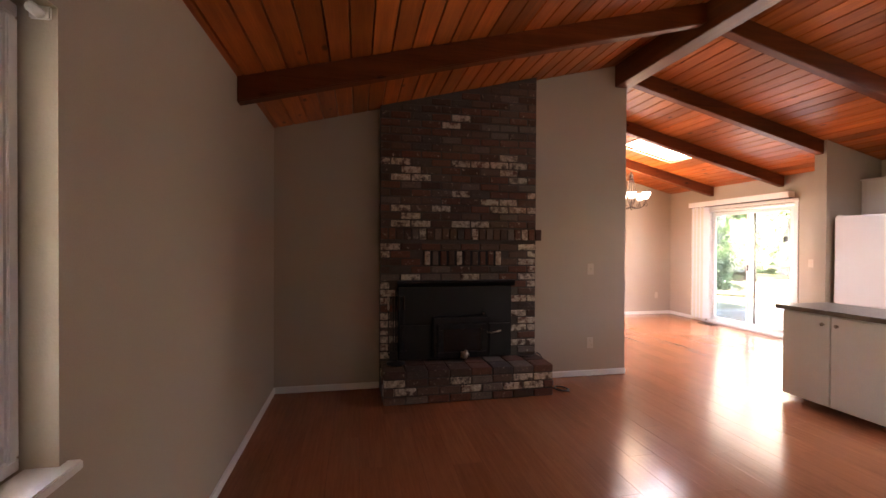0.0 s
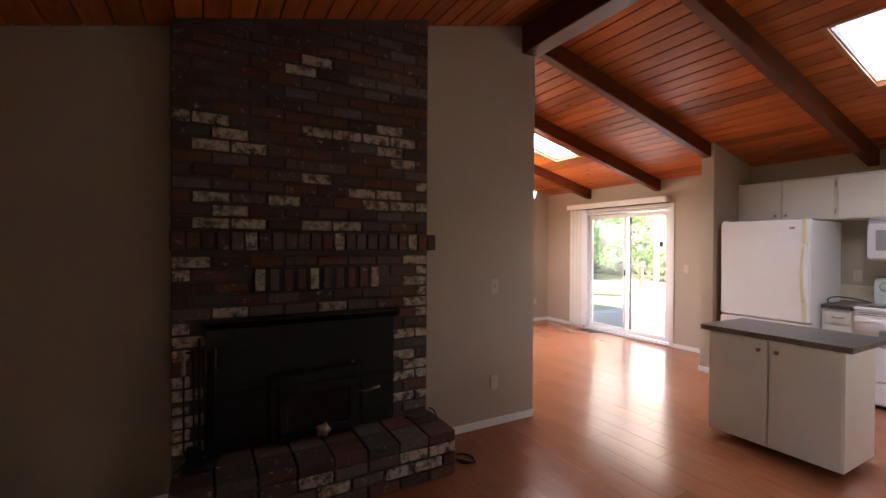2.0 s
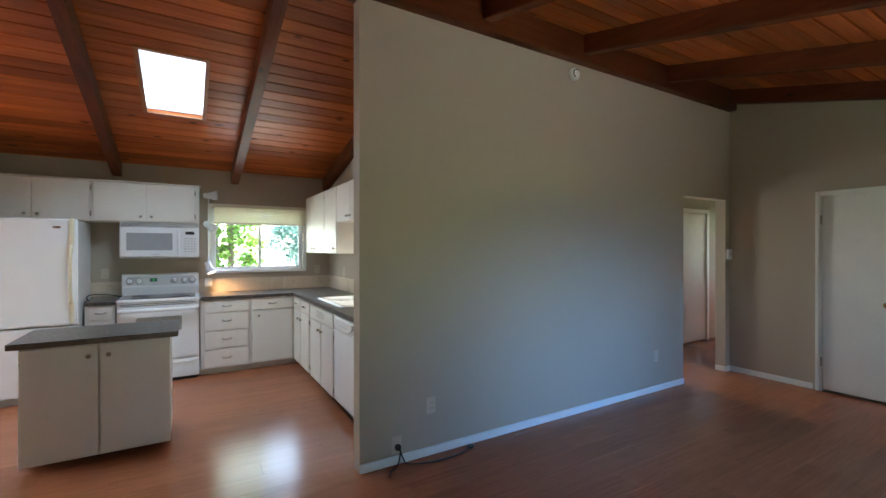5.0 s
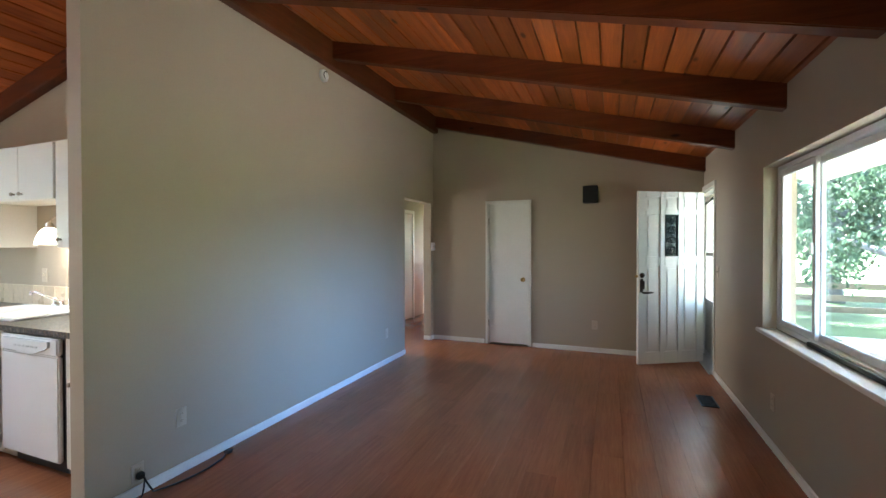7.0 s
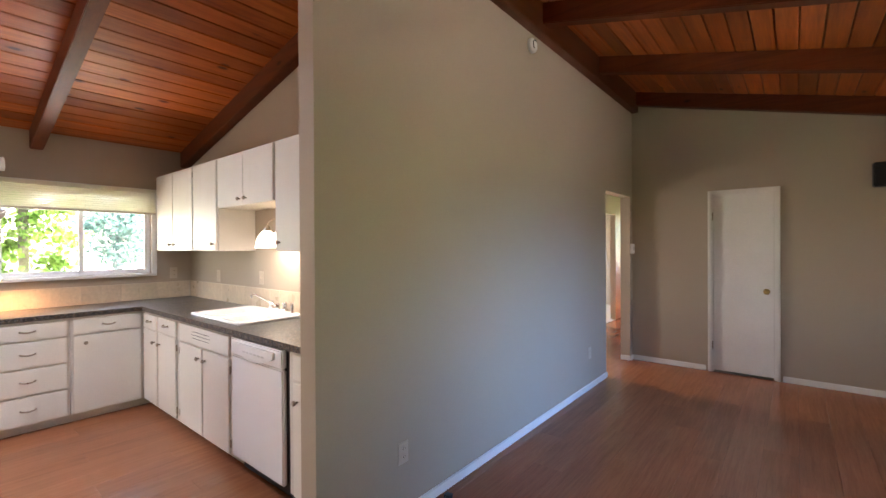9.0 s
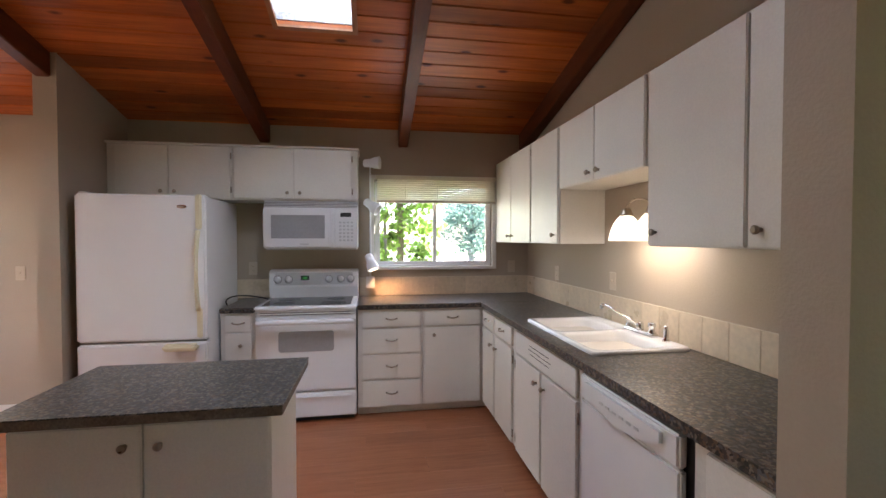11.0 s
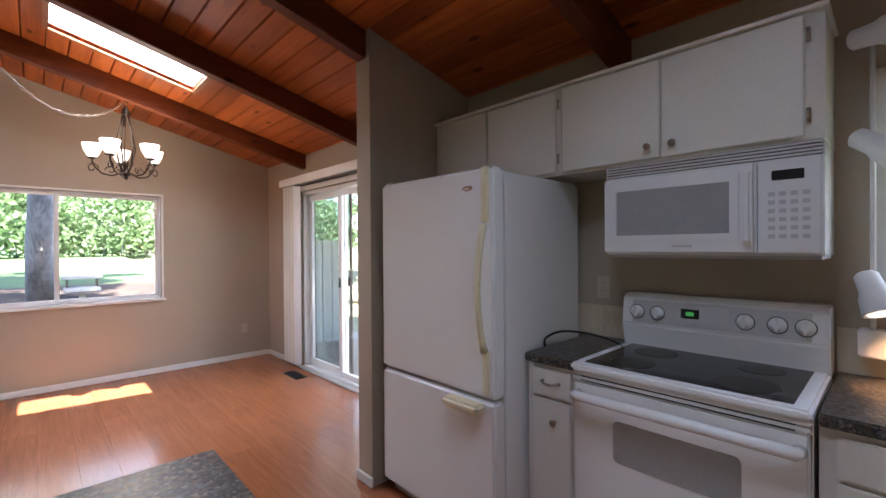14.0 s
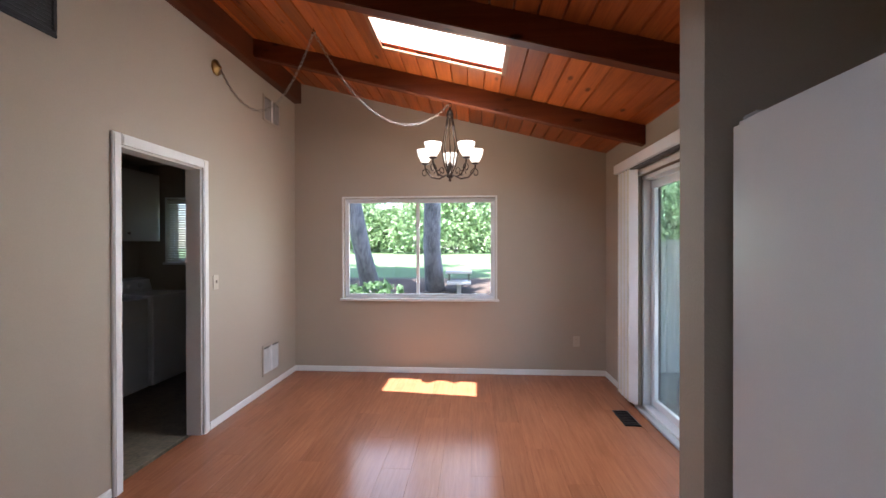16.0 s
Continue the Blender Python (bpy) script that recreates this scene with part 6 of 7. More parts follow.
bm = bmesh.new()
lathe(bm, (P0, -0.36, 2.985), (-1, 0, 0), [(0, 0.056), (0.02, 0.055), (0.032, 0.044), (0.036, 0.026), (0.030, 0.024), (0.032, 0.010)], 28)
tt = thing("smoke_detector", "round white smoke detector under the ridge beam", "smoke detector", (P0, -0.36, 2.985))
part("housing", bm, VINYL, tt)
bm = bmesh.new()
tube(bm, [(P0 - 0.037, -0.36 + 0.034 * math.cos(a * 0.3), 2.985 + 0.034 * math.sin(a * 0.3)) for a in range(-4, 8)], 0.004, 6)
part("vent_ring", bm, BLACK, tt)
tt = thing("thermostat", "small white thermostat box beside the hall opening", "thermostat", (P0, -2.965, 1.33))
part("case", boxes((P0 - 0.035, -3.005, 1.33, P0 - 0.001, -2.925, 1.45), bevel=0.006), VINYL, tt)
part("lens", boxes((P0 - 0.039, -2.985, 1.37, P0 - 0.034, -2.945, 1.41), bevel=0.002), PANEL_GREY, tt)
tt = thing("wall_speaker", "square black speaker mounted on the gable wall", "speaker", (0.7, S, 1.96))
part("cabinet", boxes((0.60, S + 0.001, 1.96, 0.79, S + 0.10, 2.185), bevel=0.008), BLACK, tt)
part("grille", boxes((0.612, S + 0.098, 1.972, 0.778, S + 0.108, 2.173), bevel=0.004), RUBBER, tt)


def wall_vent(y0, y1, z0, z1, label, dark=False):
    t = thing("wall_vent", label, "vent", (2.953, y0, z0), "wall vents")
    m = IRON if dark else WHITE
    part("backing", boxes((2.9535, y0 + 0.01, z0 + 0.01, 2.956, y1 - 0.01, z1 - 0.01)), BLACK if dark else VENT_BACK, t)
    part("frame", ring("x", 2.954, 2.966, y0, y1, z0, z1, 0.022, 0.003), PAINT if not dark else IRON, t)
    n = int((z1 - z0 - 0.044) / 0.02)
    for k in range(n):
        bm = bmesh.new()
        z = z0 + 0.026 + k * 0.02
        prism(bm, [(2.957, y0 + 0.02, z + 0.005), (2.964, y0 + 0.02, z), (2.9655, y0 + 0.02, z + 0.004), (2.9575, y0 + 0.02, z + 0.009)], (0, y1 - y0 - 0.04, 0))
        part("slat", bm, m, t)
    if not dark:
        part("mullion", boxes((2.956, (y0 + y1) / 2 - 0.008, z0 + 0.02, 2.967, (y0 + y1) / 2 + 0.008, z1 - 0.02)), m, t)


wall_vent(7.19, 7.55, 0.16, 0.46, "white louvred air vent low on the dining wall")
wall_vent(7.22, 7.59, 2.68, 2.94, "painted louvred air vent high on the dining wall")
wall_vent(4.60, 5.13, 2.46, 2.78, "dark return air grille high on the wall", True)


def floor_vent(x0, x1, y0, y1, label):
    t = thing("floor_register", label, "vent", (x0, y0, 0), "floor vents")
    part("well", boxes((x0 + 0.01, y0 + 0.01, 0.0005, x1 - 0.01, y1 - 0.01, 0.002)), BLACK, t)
    part("frame", boxes((x0, y0, 0, x0 + 0.014, y1, 0.007), (x1 - 0.014, y0, 0, x1, y1, 0.007), (x0 + 0.014, y0, 0, x1 - 0.014, y0 + 0.014, 0.007), (x0 + 0.014, y1 - 0.014, 0, x1 - 0.014, y1, 0.007), bevel=0.002), IRON, t)
    n = 9
    for k in range(n):
        y = y0 + 0.024 + k * (y1 - y0 - 0.048) / (n - 1)
        part("bar", boxes((x0 + 0.013, y - 0.004, 0.002, x1 - 0.013, y + 0.004, 0.006)), IRON, t)


floor_vent(6.215, 6.345, 6.64, 6.96, "dark metal floor register by the patio door")
floor_vent(-0.44, -0.30, -1.66, -1.36, "dark metal floor register near the front door")

# window latch and shade bracket by the big window
tt = thing("shade_bracket", "small white roller shade bracket on window jamb", "bracket", (W, 1.46, 1.93))
part("plate", boxes((W - 0.06, 1.490, 1.95, W - 0.01, 1.499, 1.985), bevel=0.004), WHITE, tt)
bm = bmesh.new()
lathe(bm, (W - 0.035, 1.490, 1.965), (0, -1, 0), [(0, 0.014), (0.03, 0.014), (0.035, 0.006)], 10)
part("pin", bm, WHITE, tt)

# ---- laundry ----
t = thing("washing_machine", "white top-loading washing machine in the dark laundry room", "washing machine", (1.45, 7.6, 0))
part("body", boxes((1.08, 7.28, 0.02, 1.76, 7.95, 0.92), bevel=0.012), APPLIANCE, t)
part("lid", boxes((1.24, 7.31, 0.92, 1.745, 7.92, 0.935), bevel=0.006), APPLIANCE, t)
bm = bmesh.new()
prism(bm, [(1.08, 7.28, 0.92), (1.24, 7.28, 0.92), (1.20, 7.28, 1.06), (1.08, 7.28, 1.08)], (0, 0.67, 0))
part("console", bm, APPLIANCE, t)
bm = bmesh.new()
for y in (7.42, 7.60, 7.78):
    lathe(bm, (1.215, y, 1.0), (1, 0, 0.3), [(0, 0.03), (0.02, 0.026), (0.024, 0.01)], 14)
part("knobs", bm, PANEL_GREY, t)
t = thing("laundry_dryer", "white clothes dryer beside the washing machine", "dryer", (1.45, 6.9, 0))
part("body", boxes((1.08, 6.58, 0.02, 1.74, 7.26, 0.92), bevel=0.012), APPLIANCE, t)
part("door", boxes((1.738, 6.68, 0.2, 1.752, 7.16, 0.72), bevel=0.006), APPLIANCE, t)
bm = bmesh.new()
prism(bm, [(1.08, 6.58, 0.92), (1.22, 6.58, 0.92), (1.18, 6.58, 1.06), (1.08, 6.58, 1.08)], (0, 0.67, 0))
part("console", bm, APPLIANCE, t)
t = thing("laundry_cabinet", "white two-door cabinet above the washing machine", "cabinet", (1.2, 7.6, 1.5))
part("body", boxes((1.05, 6.8, 1.50, 1.34, 7.94, 2.27), bevel=0.002), CAB_SHADOW, t)
front(t, "x", 1.34, 1, 6.82, 7.37, 1.51, 2.25, "door", 7.30, 1.58)
front(t, "x", 1.34, 1, 7.38, 7.92, 1.51, 2.25, "door", 7.45, 1.58)


# ---- outside ----
GRASS = material("lawn_grass", (0.14, 0.23, 0.085), 0.9, var=0.35, scale=0.7, fine=30, bump=0.5)
PATIO = material("patio_concrete", (0.42, 0.40, 0.37), 0.85, var=0.12, scale=1.5, fine=40, bump=0.2)
DRIVE = material("gravel_drive", (0.24, 0.225, 0.205), 0.95, var=0.2, scale=2, fine=40, bump=0.4)
BARK = material("grey_bark", (0.32, 0.32, 0.34), 0.95, var=0.35, scale=5, fine=30, bump=0.9, stretch=(1, 1, 0.25))
FENCE = material("weathered_fence_wood", (0.30, 0.26, 0.21), 0.9, var=0.25, scale=4, fine=30, bump=0.3)
POST = material("white_post_paint", (0.75, 0.74, 0.70), 0.6, var=0.06, scale=4, fine=50, bump=0.1)
SOIL = material("bark_mulch", (0.10, 0.07, 0.05), 0.95, var=0.4, scale=6, fine=60, bump=0.6)


def leaf_material(name, color):
    m = material(name, color, 0.55, var=0.25, scale=2.0, fine=20, bump=0.0, island=True, per_piece=0.35)
    return let_light(m, 0.5)


LEAF = leaf_material("green_leaves", (0.17, 0.30, 0.13))
LEAF_BRIGHT = leaf_material("bright_vine_leaves", (0.30, 0.50, 0.11))
NEEDLE = leaf_material("dark_fir_needles", (0.10, 0.17, 0.11))
BLUE_GREEN = leaf_material("blue_green_needles", (0.20, 0.34, 0.28))
HEDGE = leaf_material("hedge_leaves", (0.36, 0.50, 0.25))

structure("ground", boxes((-150, -150, -0.5, 150, 150, -0.22)), GRASS, "sunny lawn reaching far round the house", "ground")
structure("patio", boxes((E + T, 1.0, -0.22, E + 4.2, 8.9, -0.10), bevel=0.01), PATIO, "pale concrete patio outside the slider", "patio")
structure("driveway", boxes((-16, -14, -0.219, -7.5, 12, -0.205)), DRIVE, "pale driveway beyond the front garden", "road")
bm = bmesh.new()
prism(bm, [(-12, N + 0.7, -0.24), (-12, N + 1.3, 0.45), (-12, N + 3.0, 0.56), (-12, N + 3.9, 0.76), (-12, N + 4.2, 0.77), (-12, N + 4.2, -0.24)], (18.6, 0, 0))
structure("planting_bed", bm, SOIL, "raised dark mulch bed under the trees", "ground")


# paler copy of the grass: full-sun glare is put into its colour
LAWN_GLARE = material("glare_lawn_grass", (0.36, 0.36, 0.21), 0.9, var=0.3, scale=0.8, fine=30, bump=0.5)
structure("east_lawn", boxes((E + 4.2, 3.2, -0.219, E + 40, 40, -0.203), (7.9, 8.9, -0.219, E + 4.2, 40, -0.203)), LAWN_GLARE, "lawn coloured pale for the glare of full sun", "ground")
bm = bmesh.new()
prism(bm, [(-40, N + 3.8, -0.24), (-40, N + 3.9, 0.75), (-40, N + 14, 1.10), (-40, N + 40, 1.3), (-40, N + 40, -0.3)], (46.6, 0, 0))
structure("lawn_bank", bm, GRASS, "lawn rising gently towards the hedge", "ground")
bm = bmesh.new()
prism(bm, [(6.6, N + 5.5, -0.24), (6.6, N + 16, 1.08), (6.6, N + 40, 1.3), (6.6, N + 40, -0.3)], (44, 0, 0))
structure("lawn_slope", bm, LAWN_GLARE, "pale sunny lawn sloping up past the patio", "ground")


def leaves(rng, centers, radii, count, size, aspect=0.55, droop=0.0):
    """Many small leaf blades, scattered through clumps."""
    c = np.array(centers)[rng.integers(0, len(centers), count)]
    rr = np.array(radii)[rng.integers(0, len(radii), count)][:, None]
    d = rng.normal(size=(count, 3))
    d /= np.linalg.norm(d, axis=1, keepdims=True)
    p = c + d * rr * (rng.random((count, 1)) ** 0.45) * np.array([1, 1, 0.75])
    u = rng.normal(size=(count, 3))
    u[:, 2] -= droop
    u /= np.linalg.norm(u, axis=1, keepdims=True)
    w = np.cross(u, rng.normal(size=(count, 3)))
    w /= np.linalg.norm(w, axis=1, keepdims=True)
    s = size * (0.6 + 0.8 * rng.random((count, 1)))
    nrm = np.cross(u, w)
    v = np.stack([p - u * s, p + w * s * aspect + nrm * s * 0.15, p + u * s, p - w * s * aspect + nrm * s * 0.15], 1).reshape(-1, 3)
    f = np.arange(count * 4).reshape(-1, 4)
    return v.tolist(), f.tolist()


def leaf_mesh(name, rng, centers, radii, count, size, mat, parent, **kw):
    v, f = leaves(rng, centers, radii, count, size, **kw)
    me = bpy.data.meshes.new(name)
    me.from_pydata(v, [], f)
    me.materials.append(mat)
    ob = new(name, me)
    ob.parent = parent
    ob.matrix_parent_inverse = parent.matrix_basis.inverted()
    return ob


def tree(seed, x, y, h, r, crown_r, label, mat=LEAF, bare=0.35, count=5000, size=0.10, lean=(0, 0), group="garden trees", clumps=40, droop=0.0):
    rng = np.random.default_rng(seed)
    t = thing("tree", label, "tree", (x, y, -0.22), group)
    bm = bmesh.new()
    pts = [Vector((x + lean[0] * k / 8 + 0.05 * rng.normal(), y + lean[1] * k / 8 + 0.05 * rng.normal(), -0.26 + h * 0.85 * k / 8)) for k in range(9)]
    pts[0] = Vector((x, y, -0.3))
    tube(bm, pts, [r * (1.35 if k == 0 else 1.0 - 0.085 * k) for k in range(9)], 12)
    centers = []
    for k in range(14):
        a = rng.random() * 6.283
        b = pts[min(8, 3 + k % 6)]
        zz = bare + (1 - bare) * rng.random()
        b = pts[0].lerp(pts[8], min(1, zz))
        e = b + Vector((math.cos(a), math.sin(a), 0.25 + 0.3 * rng.random())) * crown_r * (0.55 + 0.4 * rng.random())
        tube(bm, [b, b.lerp(e, 0.5) + Vector((0, 0, 0.1)), e], [r * 0.32, r * 0.2, r * 0.06], 6)
        centers += [tuple(e), tuple(b.lerp(e, 0.6))]
    part("trunk", bm, BARK, t)
    for k in range(clumps):
        a, q = rng.random() * 6.283, rng.random() ** 0.5
        zz = h * (bare + (1.05 - bare) * rng.random())
        taper = 1.0 - 0.6 * max(0, (zz / h - 0.5)) * 2
        centers.append((x + lean[0] * zz / h + math.cos(a) * q * crown_r * taper, y + lean[1] * zz / h + math.sin(a) * q * crown_r * taper, zz))
    leaf_mesh("crown", rng, centers, [0.35, 0.5, 0.7], count, size, mat, t, droop=droop)
    return t


def shrub(seed, x, y, rx, ry, h, label, mat=HEDGE, count=2500, size=0.07, name="shrub", cat="shrub", z=-0.22):
    rng = np.random.default_rng(seed)
    t = thing(name, label, cat, (x, y, z), "garden shrubs")
    bm = bmesh.new()
    cs = []
    for k in range(max(8, int((rx + ry) * 10))):
        px, py = x + (rng.random() * 2 - 1) * rx, y + (rng.random() * 2 - 1) * ry
        hz = h * (0.35 + 0.6 * rng.random())
        if k < 10:
            tube(bm, [(px, py, z - 0.03), (px + 0.1 * rng.normal(), py + 0.1 * rng.normal(), z + hz * 0.6)], [0.025, 0.01], 5)
        for q in (0.3, 0.65, 1.0):
            cs.append((px, py, z + hz * q))
    part("stems", bm, BARK, t)
    leaf_mesh("foliage", rng, cs, [h * 0.16, h * 0.22, h * 0.3], count, size, mat, t)
    return t


# north: two trunks, lawn, hedge, bird table
tree(1, 3.17, N + 3.66, 15, 0.17, 3.4, "tall grey-barked tree behind the dining window", bare=0.84, count=9000, size=0.14, lean=(-1.7, -5.0), clumps=60)
tree(2, 4.32, N + 3.7, 16, 0.17, 3.6, "tall grey-barked tree beside the bird table", bare=0.84, count=9000, size=0.14, lean=(-0.3, -5.2), clumps=60)
for i in range(9):
    shrub(30 + i, -4.5 + i * 2.6, N + 15 + (i % 3) * 0.9, 1.6, 1.0, 3.4 + (i % 2) * 0.9, "dense sunlit green hedge at the garden's end", count=4200, size=0.11, z=1.05)
for i in range(5):
    tree(50 + i, -8 + i * 6.0, N + 22 + (i % 2) * 3, 9 + (i % 3), 0.25, 3.4, "leafy green tree beyond the hedge", bare=0.12, count=6000, size=0.20, clumps=60)
for i, (x, y) in enumerate(((2.8, N + 2.5), (3.15, N + 2.2), (3.62, N + 2.3), (3.35, N + 2.7))):
    shrub(70 + i, x, y, 0.2, 0.15, 0.30, "low broad-leaved garden plant below the window", LEAF, 80, 0.07, z=0.50)
BTX, BTY = 4.75, N + 3.1
t = thing("bird_table", "small white wooden bird feeding table on a post", "bird table", (BTX, BTY, 0.56))
part("post", boxes((BTX - 0.04, BTY - 0.04, 0.52, BTX + 0.04, BTY + 0.04, 0.74)), POST, t)
part("tray", boxes((BTX - 0.22, BTY - 0.2, 0.74, BTX + 0.22, BTY + 0.2, 0.80), bevel=0.01), POST, t)
for x in (BTX - 0.18, BTX + 0.18):
    part("upright", boxes((x - 0.015, BTY - 0.02, 0.80, x + 0.015, BTY + 0.02, 0.94)), FENCE, t)
part("roof", boxes((BTX - 0.24, BTY - 0.22, 0.94, BTX + 0.24, BTY + 0.22, 0.99), bevel=0.01), POST, t)

# east: patio posts, lawn, trees and hedge
PX = E + 4.0
t = thing("patio_cover", "white patio roof on slim posts outside the slider", "patio cover", (PX, 5.6, -0.1))
for y in (3.4, 5.95, 8.4):
    part("post", boxes((PX - 0.045, y - 0.045, -0.11, PX + 0.045, y + 0.045, 2.3), bevel=0.006), POST, t)
part("cover_panel", boxes((E + 0.45, 4.2, 2.46, PX + 0.1, 9.8, 2.50)), POST, t, "white corrugated cover panel")
part("cover_beam", boxes((PX - 0.06, 1.0, 2.3, PX + 0.06, 9.8, 2.46), bevel=0.006), POST, t)
t = thing("board_fence", "short pale weathered board screen beside the patio", "fence", (7.2, 8.5, -0.22))
for k in range(7):
    part("board", boxes((6.69 + k * 0.165, 8.5, -0.24, 6.847 + k * 0.165, 8.525, 1.50 + 0.01 * (k % 3)), bevel=0.004), POST, t)
for z in (0.2, 1.2):
    part("rail", boxes((6.69, 8.526, z, 7.84, 8.57, z + 0.09)), POST, t)
structure("side_yard", boxes((E + 4.2, -14, -0.219, E + 40, 3.2, -0.205)), DRIVE, "pale gravel side yard in the sun", "ground")
for i, (x, y) in enumerate(((E + 6.2, 13.5), (E + 7.4, 15.2), (E + 11, 19))):
    shrub(130 + i, x, y, 0.7, 0.6, 1.7, "rounded dark green garden shrub past the patio", NEEDLE, 2600, 0.07)
tree(80, E + 12, 15.6, 4.9, 0.42, 3.0, "broad old garden tree beyond the patio", bare=0.45, mat=HEDGE, count=8500, size=0.10, clumps=60)
tree(81, E + 8, 15.0, 4.8, 0.3, 3.0, "leafy green garden tree by the fence", bare=0.15, mat=HEDGE, count=8500, size=0.10, clumps=60)
# out of view: added so that its crown blocks sun at the kitchen skylight
tree(85, 8.3, -1.9, 11, 0.28, 1.9, "unseen leaning tree added to keep sun off kitchen skylight", bare=0.62, count=9000, size=0.14, lean=(-3.8, 2.2), clumps=70)
tree(82, E + 10.0, -0.9, 3.5, 0.14, 1.05, "low spreading blue-green tree outside kitchen window", mat=BLUE_GREEN, bare=0.34, count=6500, size=0.055, clumps=34)
tree(83, E + 22, 9.0, 6.5, 0.35, 3.4, "leafy tree behind the lawn", bare=0.12, count=7000, size=0.2, clumps=60)
tree(84, E + 24, -9.0, 6, 0.35, 3.4, "leafy tree far across the side yard", bare=0.12, count=7000, size=0.2, clumps=60)
for i in range(4):
    shrub(90 + i, E + 13 + (i % 2), 7 + i * 4.2, 1.2, 2.2, 2.3, "sunlit green hedge across the lawn", count=4000, size=0.12)
t = thing("garden_fence", "weathered wooden rail fence across the garden", "fence", (E + 9.5, 5, -0.22))
for k in range(9):
    part("post", boxes((E + 9.45, -4 + k * 2.4, -0.25, E + 9.57, -3.88 + k * 2.4, 0.75)), FENCE, t)
for z in (0.2, 0.55):
    part("rail", boxes((E + 9.40, -5, z, E + 9.45, 16, z + 0.11)), FENCE, t)
bm = bmesh.new()
fx, fy = 9.9, 9.49
box(bm, fx - 0.07, fy - 0.08, 1.44, fx + 0.07, fy + 0.08, 1.60, bevel=0.005)
prism(bm, [(fx - 0.11, fy - 0.13, 1.60), (fx - 0.11, fy + 0.13, 1.60), (fx - 0.11, fy, 1.71)], (0.22, 0, 0))
tube(bm, [(fx, fy, 1.70), (fx, fy, 2.465)], 0.003, 5)
solo("bird_feeder", bm, FENCE, "small wooden bird feeder hanging by the patio", "bird feeder")

bm = bmesh.new()
tube(bm, [(10.3, 13.4, -0.13), (11.5, 12.2, -0.12), (12.9, 10.9, -0.13)], [0.08, 0.085, 0.075], 8)
solo("garden_log", bm, FENCE, "long weathered log edging the sunny lawn", "log")

# vine on its post outside the kitchen window
t = thing("grape_vine", "bright green vine climbing a post outside", "vine", (E + 1.25, 1.95, -0.1))
part("post", boxes((E + 1.22, 1.93, -0.12, E + 1.30, 2.01, 2.6)), FENCE, t)
bm = bmesh.new()
tube(bm, [(E + 1.2, 2.15, -0.12), (E + 1.22, 2.14, 0.8), (E + 1.18, 2.16, 1.6), (E + 1.24, 2.12, 2.4)], [0.03, 0.026, 0.02, 0.012], 7)
part("stem", bm, BARK, t)
rng = np.random.default_rng(5)
leaf_mesh("foliage", rng, [(E + 1.2 + 0.12 * math.sin(k), 1.93 + 0.32 * math.sin(k * 1.7), 0.7 + k * 0.085) for k in range(24)], [0.16, 0.24], 2800, 0.036, LEAF_BRIGHT, t, aspect=0.85)

# bench on the porch
t = thing("garden_bench", "weathered reddish wooden bench outside the window", "bench", (-1.75, -1.6, -0.12))
for y in (-2.0, -1.2):
    part("leg", boxes((-1.95, y - 0.06, -0.12, -1.55, y + 0.06, 0.34), bevel=0.01), RAW_X, t)
part("seat", boxes((-2.05, -2.3, 0.34, -1.45, -0.9, 0.40), bevel=0.01), FENCE, t)
structure("porch", boxes((-3.2, -4, -0.22, W - T, 3.0, -0.12), bevel=0.01), DRIVE, "pale concrete porch by the front door", "patio")

structure("front_path", boxes((-7.5, -6.6, -0.219, -3.2, 3.0, -0.204)), PATIO, "sunny pale path in the front garden", "ground")

# west: conifers, rail fence
for i, (x, y, h) in enumerate(((-5.4, -12.5, 9), (-10.5, 0.5, 9), (-14, -6, 10), (-15, 4, 10), (-9, 7.5, 9), (-2.8, -11.0, 8), (-18, -13, 11), (-4.4, -6.6, 8), (-7.2, -4.6, 9), (-3.2, -14.5, 10), (-7.5, -13.5, 10))):
    tree(100 + i, x, y, h, 0.26, 2.3, "drooping dark green conifer in the front garden", NEEDLE, bare=0.10, count=20000, size=0.055, clumps=70, droop=1.6)
t = thing("front_fence", "grey wooden rail fence along the drive", "fence", (-6, -8, -0.22))
for k in range(9):
    part("post", boxes((-16 + k * 2.2, -8.06, -0.25, -15.88 + k * 2.2, -7.94, 0.72)), FENCE, t)
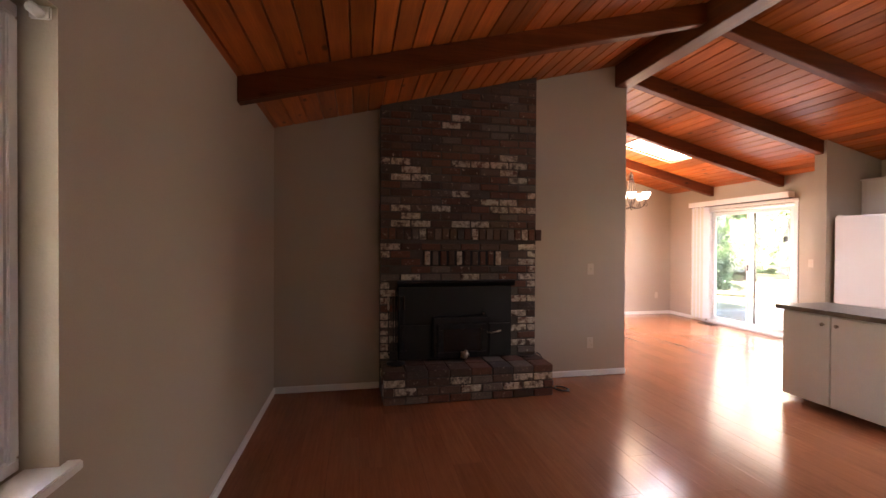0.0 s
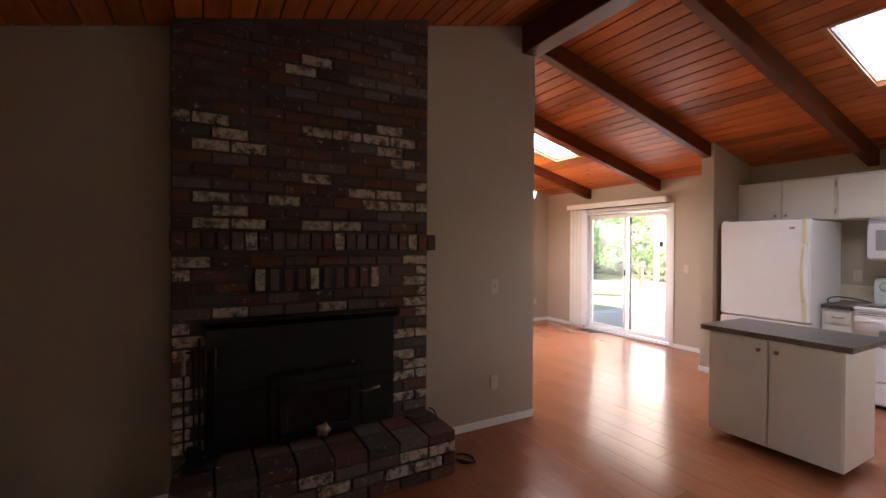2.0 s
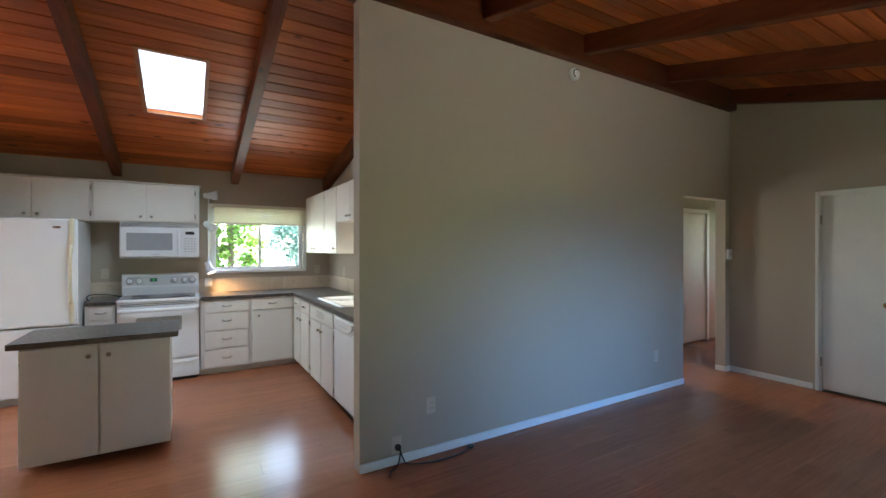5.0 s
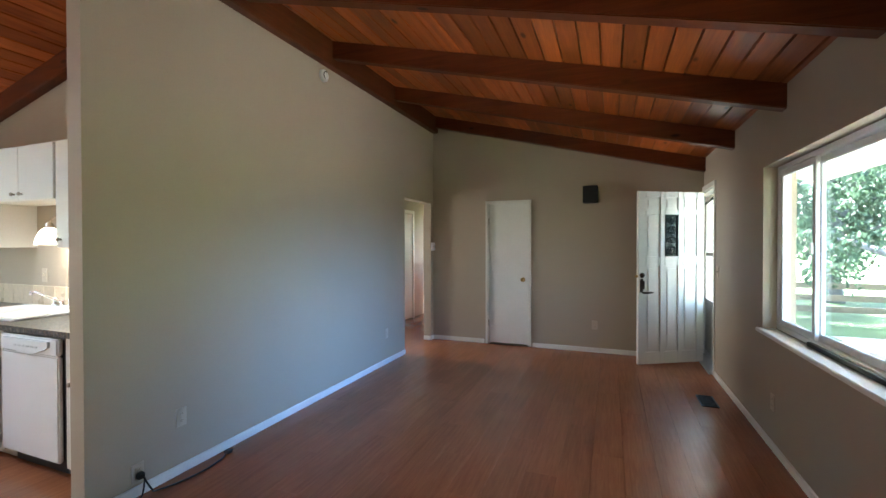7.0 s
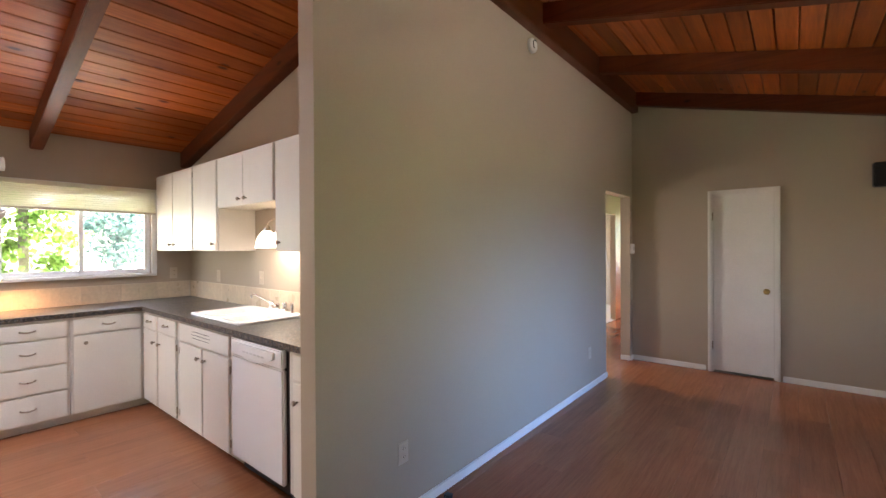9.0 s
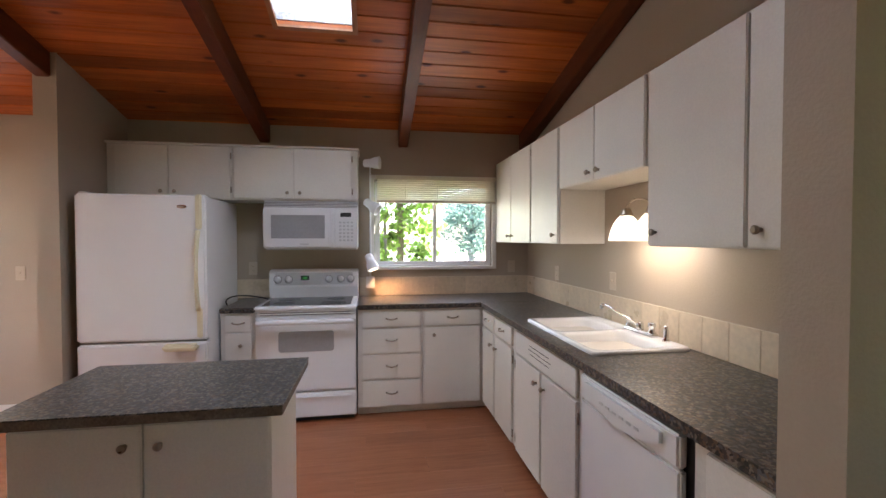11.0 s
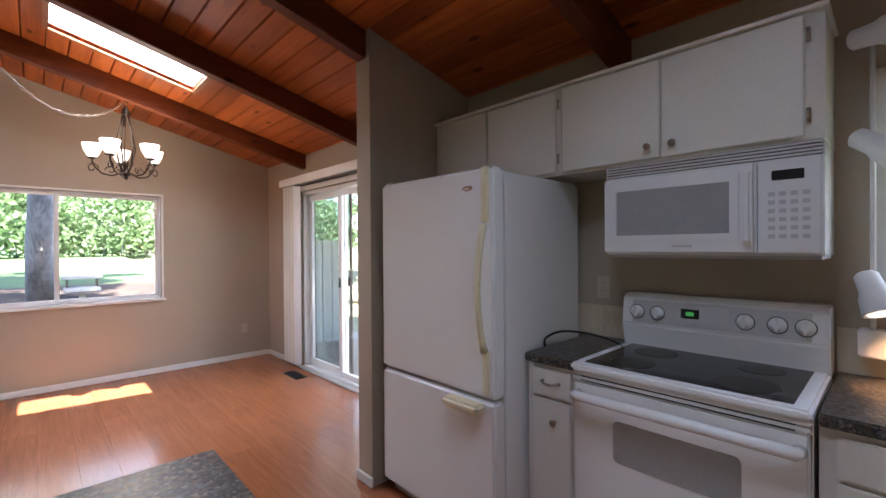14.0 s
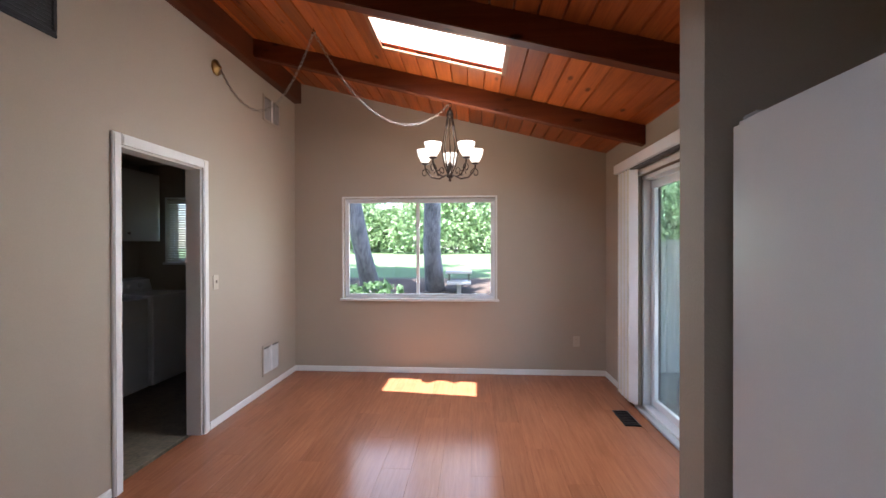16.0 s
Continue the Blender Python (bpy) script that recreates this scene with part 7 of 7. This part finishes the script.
for z in (0.05, 0.28, 0.52):
    part("rail", boxes((-17, -7.94, z, 3, -7.89, z + 0.12)), FENCE, t)

shrub(160, -2.3, -1.5, 0.25, 0.3, 0.85, "thin leafy shrub by the front window", LEAF, 260, 0.045)

# ---- floor boards ----
flo = tagged(part("floor", boxes((W, S, -0.06, P1, FP, -0.012), (P1 - 0.001, KS, -0.06, E, N, -0.012), (P0, FP, -0.06, P1, N, -0.012), (2.97, -6.4, -0.06, 4.05, KS, -0.012)), JOINT), "glossy reddish laminate wood plank floor", "floor", kind="structure")
PW, PL = 0.193, 1.285
plank_meshes = {}
random.seed(4)


def plank(x0, x1, y0, y1):
    key = (round(x1 - x0, 3), round(y1 - y0, 3))
    if key not in plank_meshes:
        bm = box(bmesh.new(), 0.0003, 0.0003, -0.012, key[0] - 0.0003, key[1] - 0.0003, 0.0)
        es = [e for e in bm.edges if all(v.co.z > -0.001 for v in e.verts)]
        bmesh.ops.bevel(bm, geom=es, offset=0.0006, segments=1, affect="EDGES")
        plank_meshes[key] = mesh_of("plank", bm, FLOOR)
    ob = new("plank", plank_meshes[key])
    ob.location = (x0, y0, 0)
    ob.parent = flo


extra = bmesh.new()
x, i = W, 0
made = 0
while x < E - 0.01:
    x1 = min(x + PW, E)
    mid = (x + x1) / 2
    lo, hi = (S, FP) if mid < P0 - 0.02 else ((KS, N) if mid > P1 else (KS if mid > P1 else 1.6, N))
    if P0 - 0.02 <= mid <= P1:
        lo, hi = S, N
    y = lo - (i * 0.447) % PL
    while y < hi:
        a, b = max(y, lo), min(y + PL, hi)
        if b - a > 0.02:
            plank(x, x1, a, b)
            made += 1
        y += PL
    x = x1
    i += 1
for k in range(6):
    box(extra, 2.97 + 0.0004 + k * 0.18, -6.4, -0.012, 3.15 - 0.0004 + k * 0.18, S if k == 0 else KS - 0.13, 0.0) if k else box(extra, 3.055, -6.4, -0.012, 3.15, KS - 0.13, 0)
ob = part("hall_planks", extra, FLOOR, flo)
ob["kind"] = "stuff"
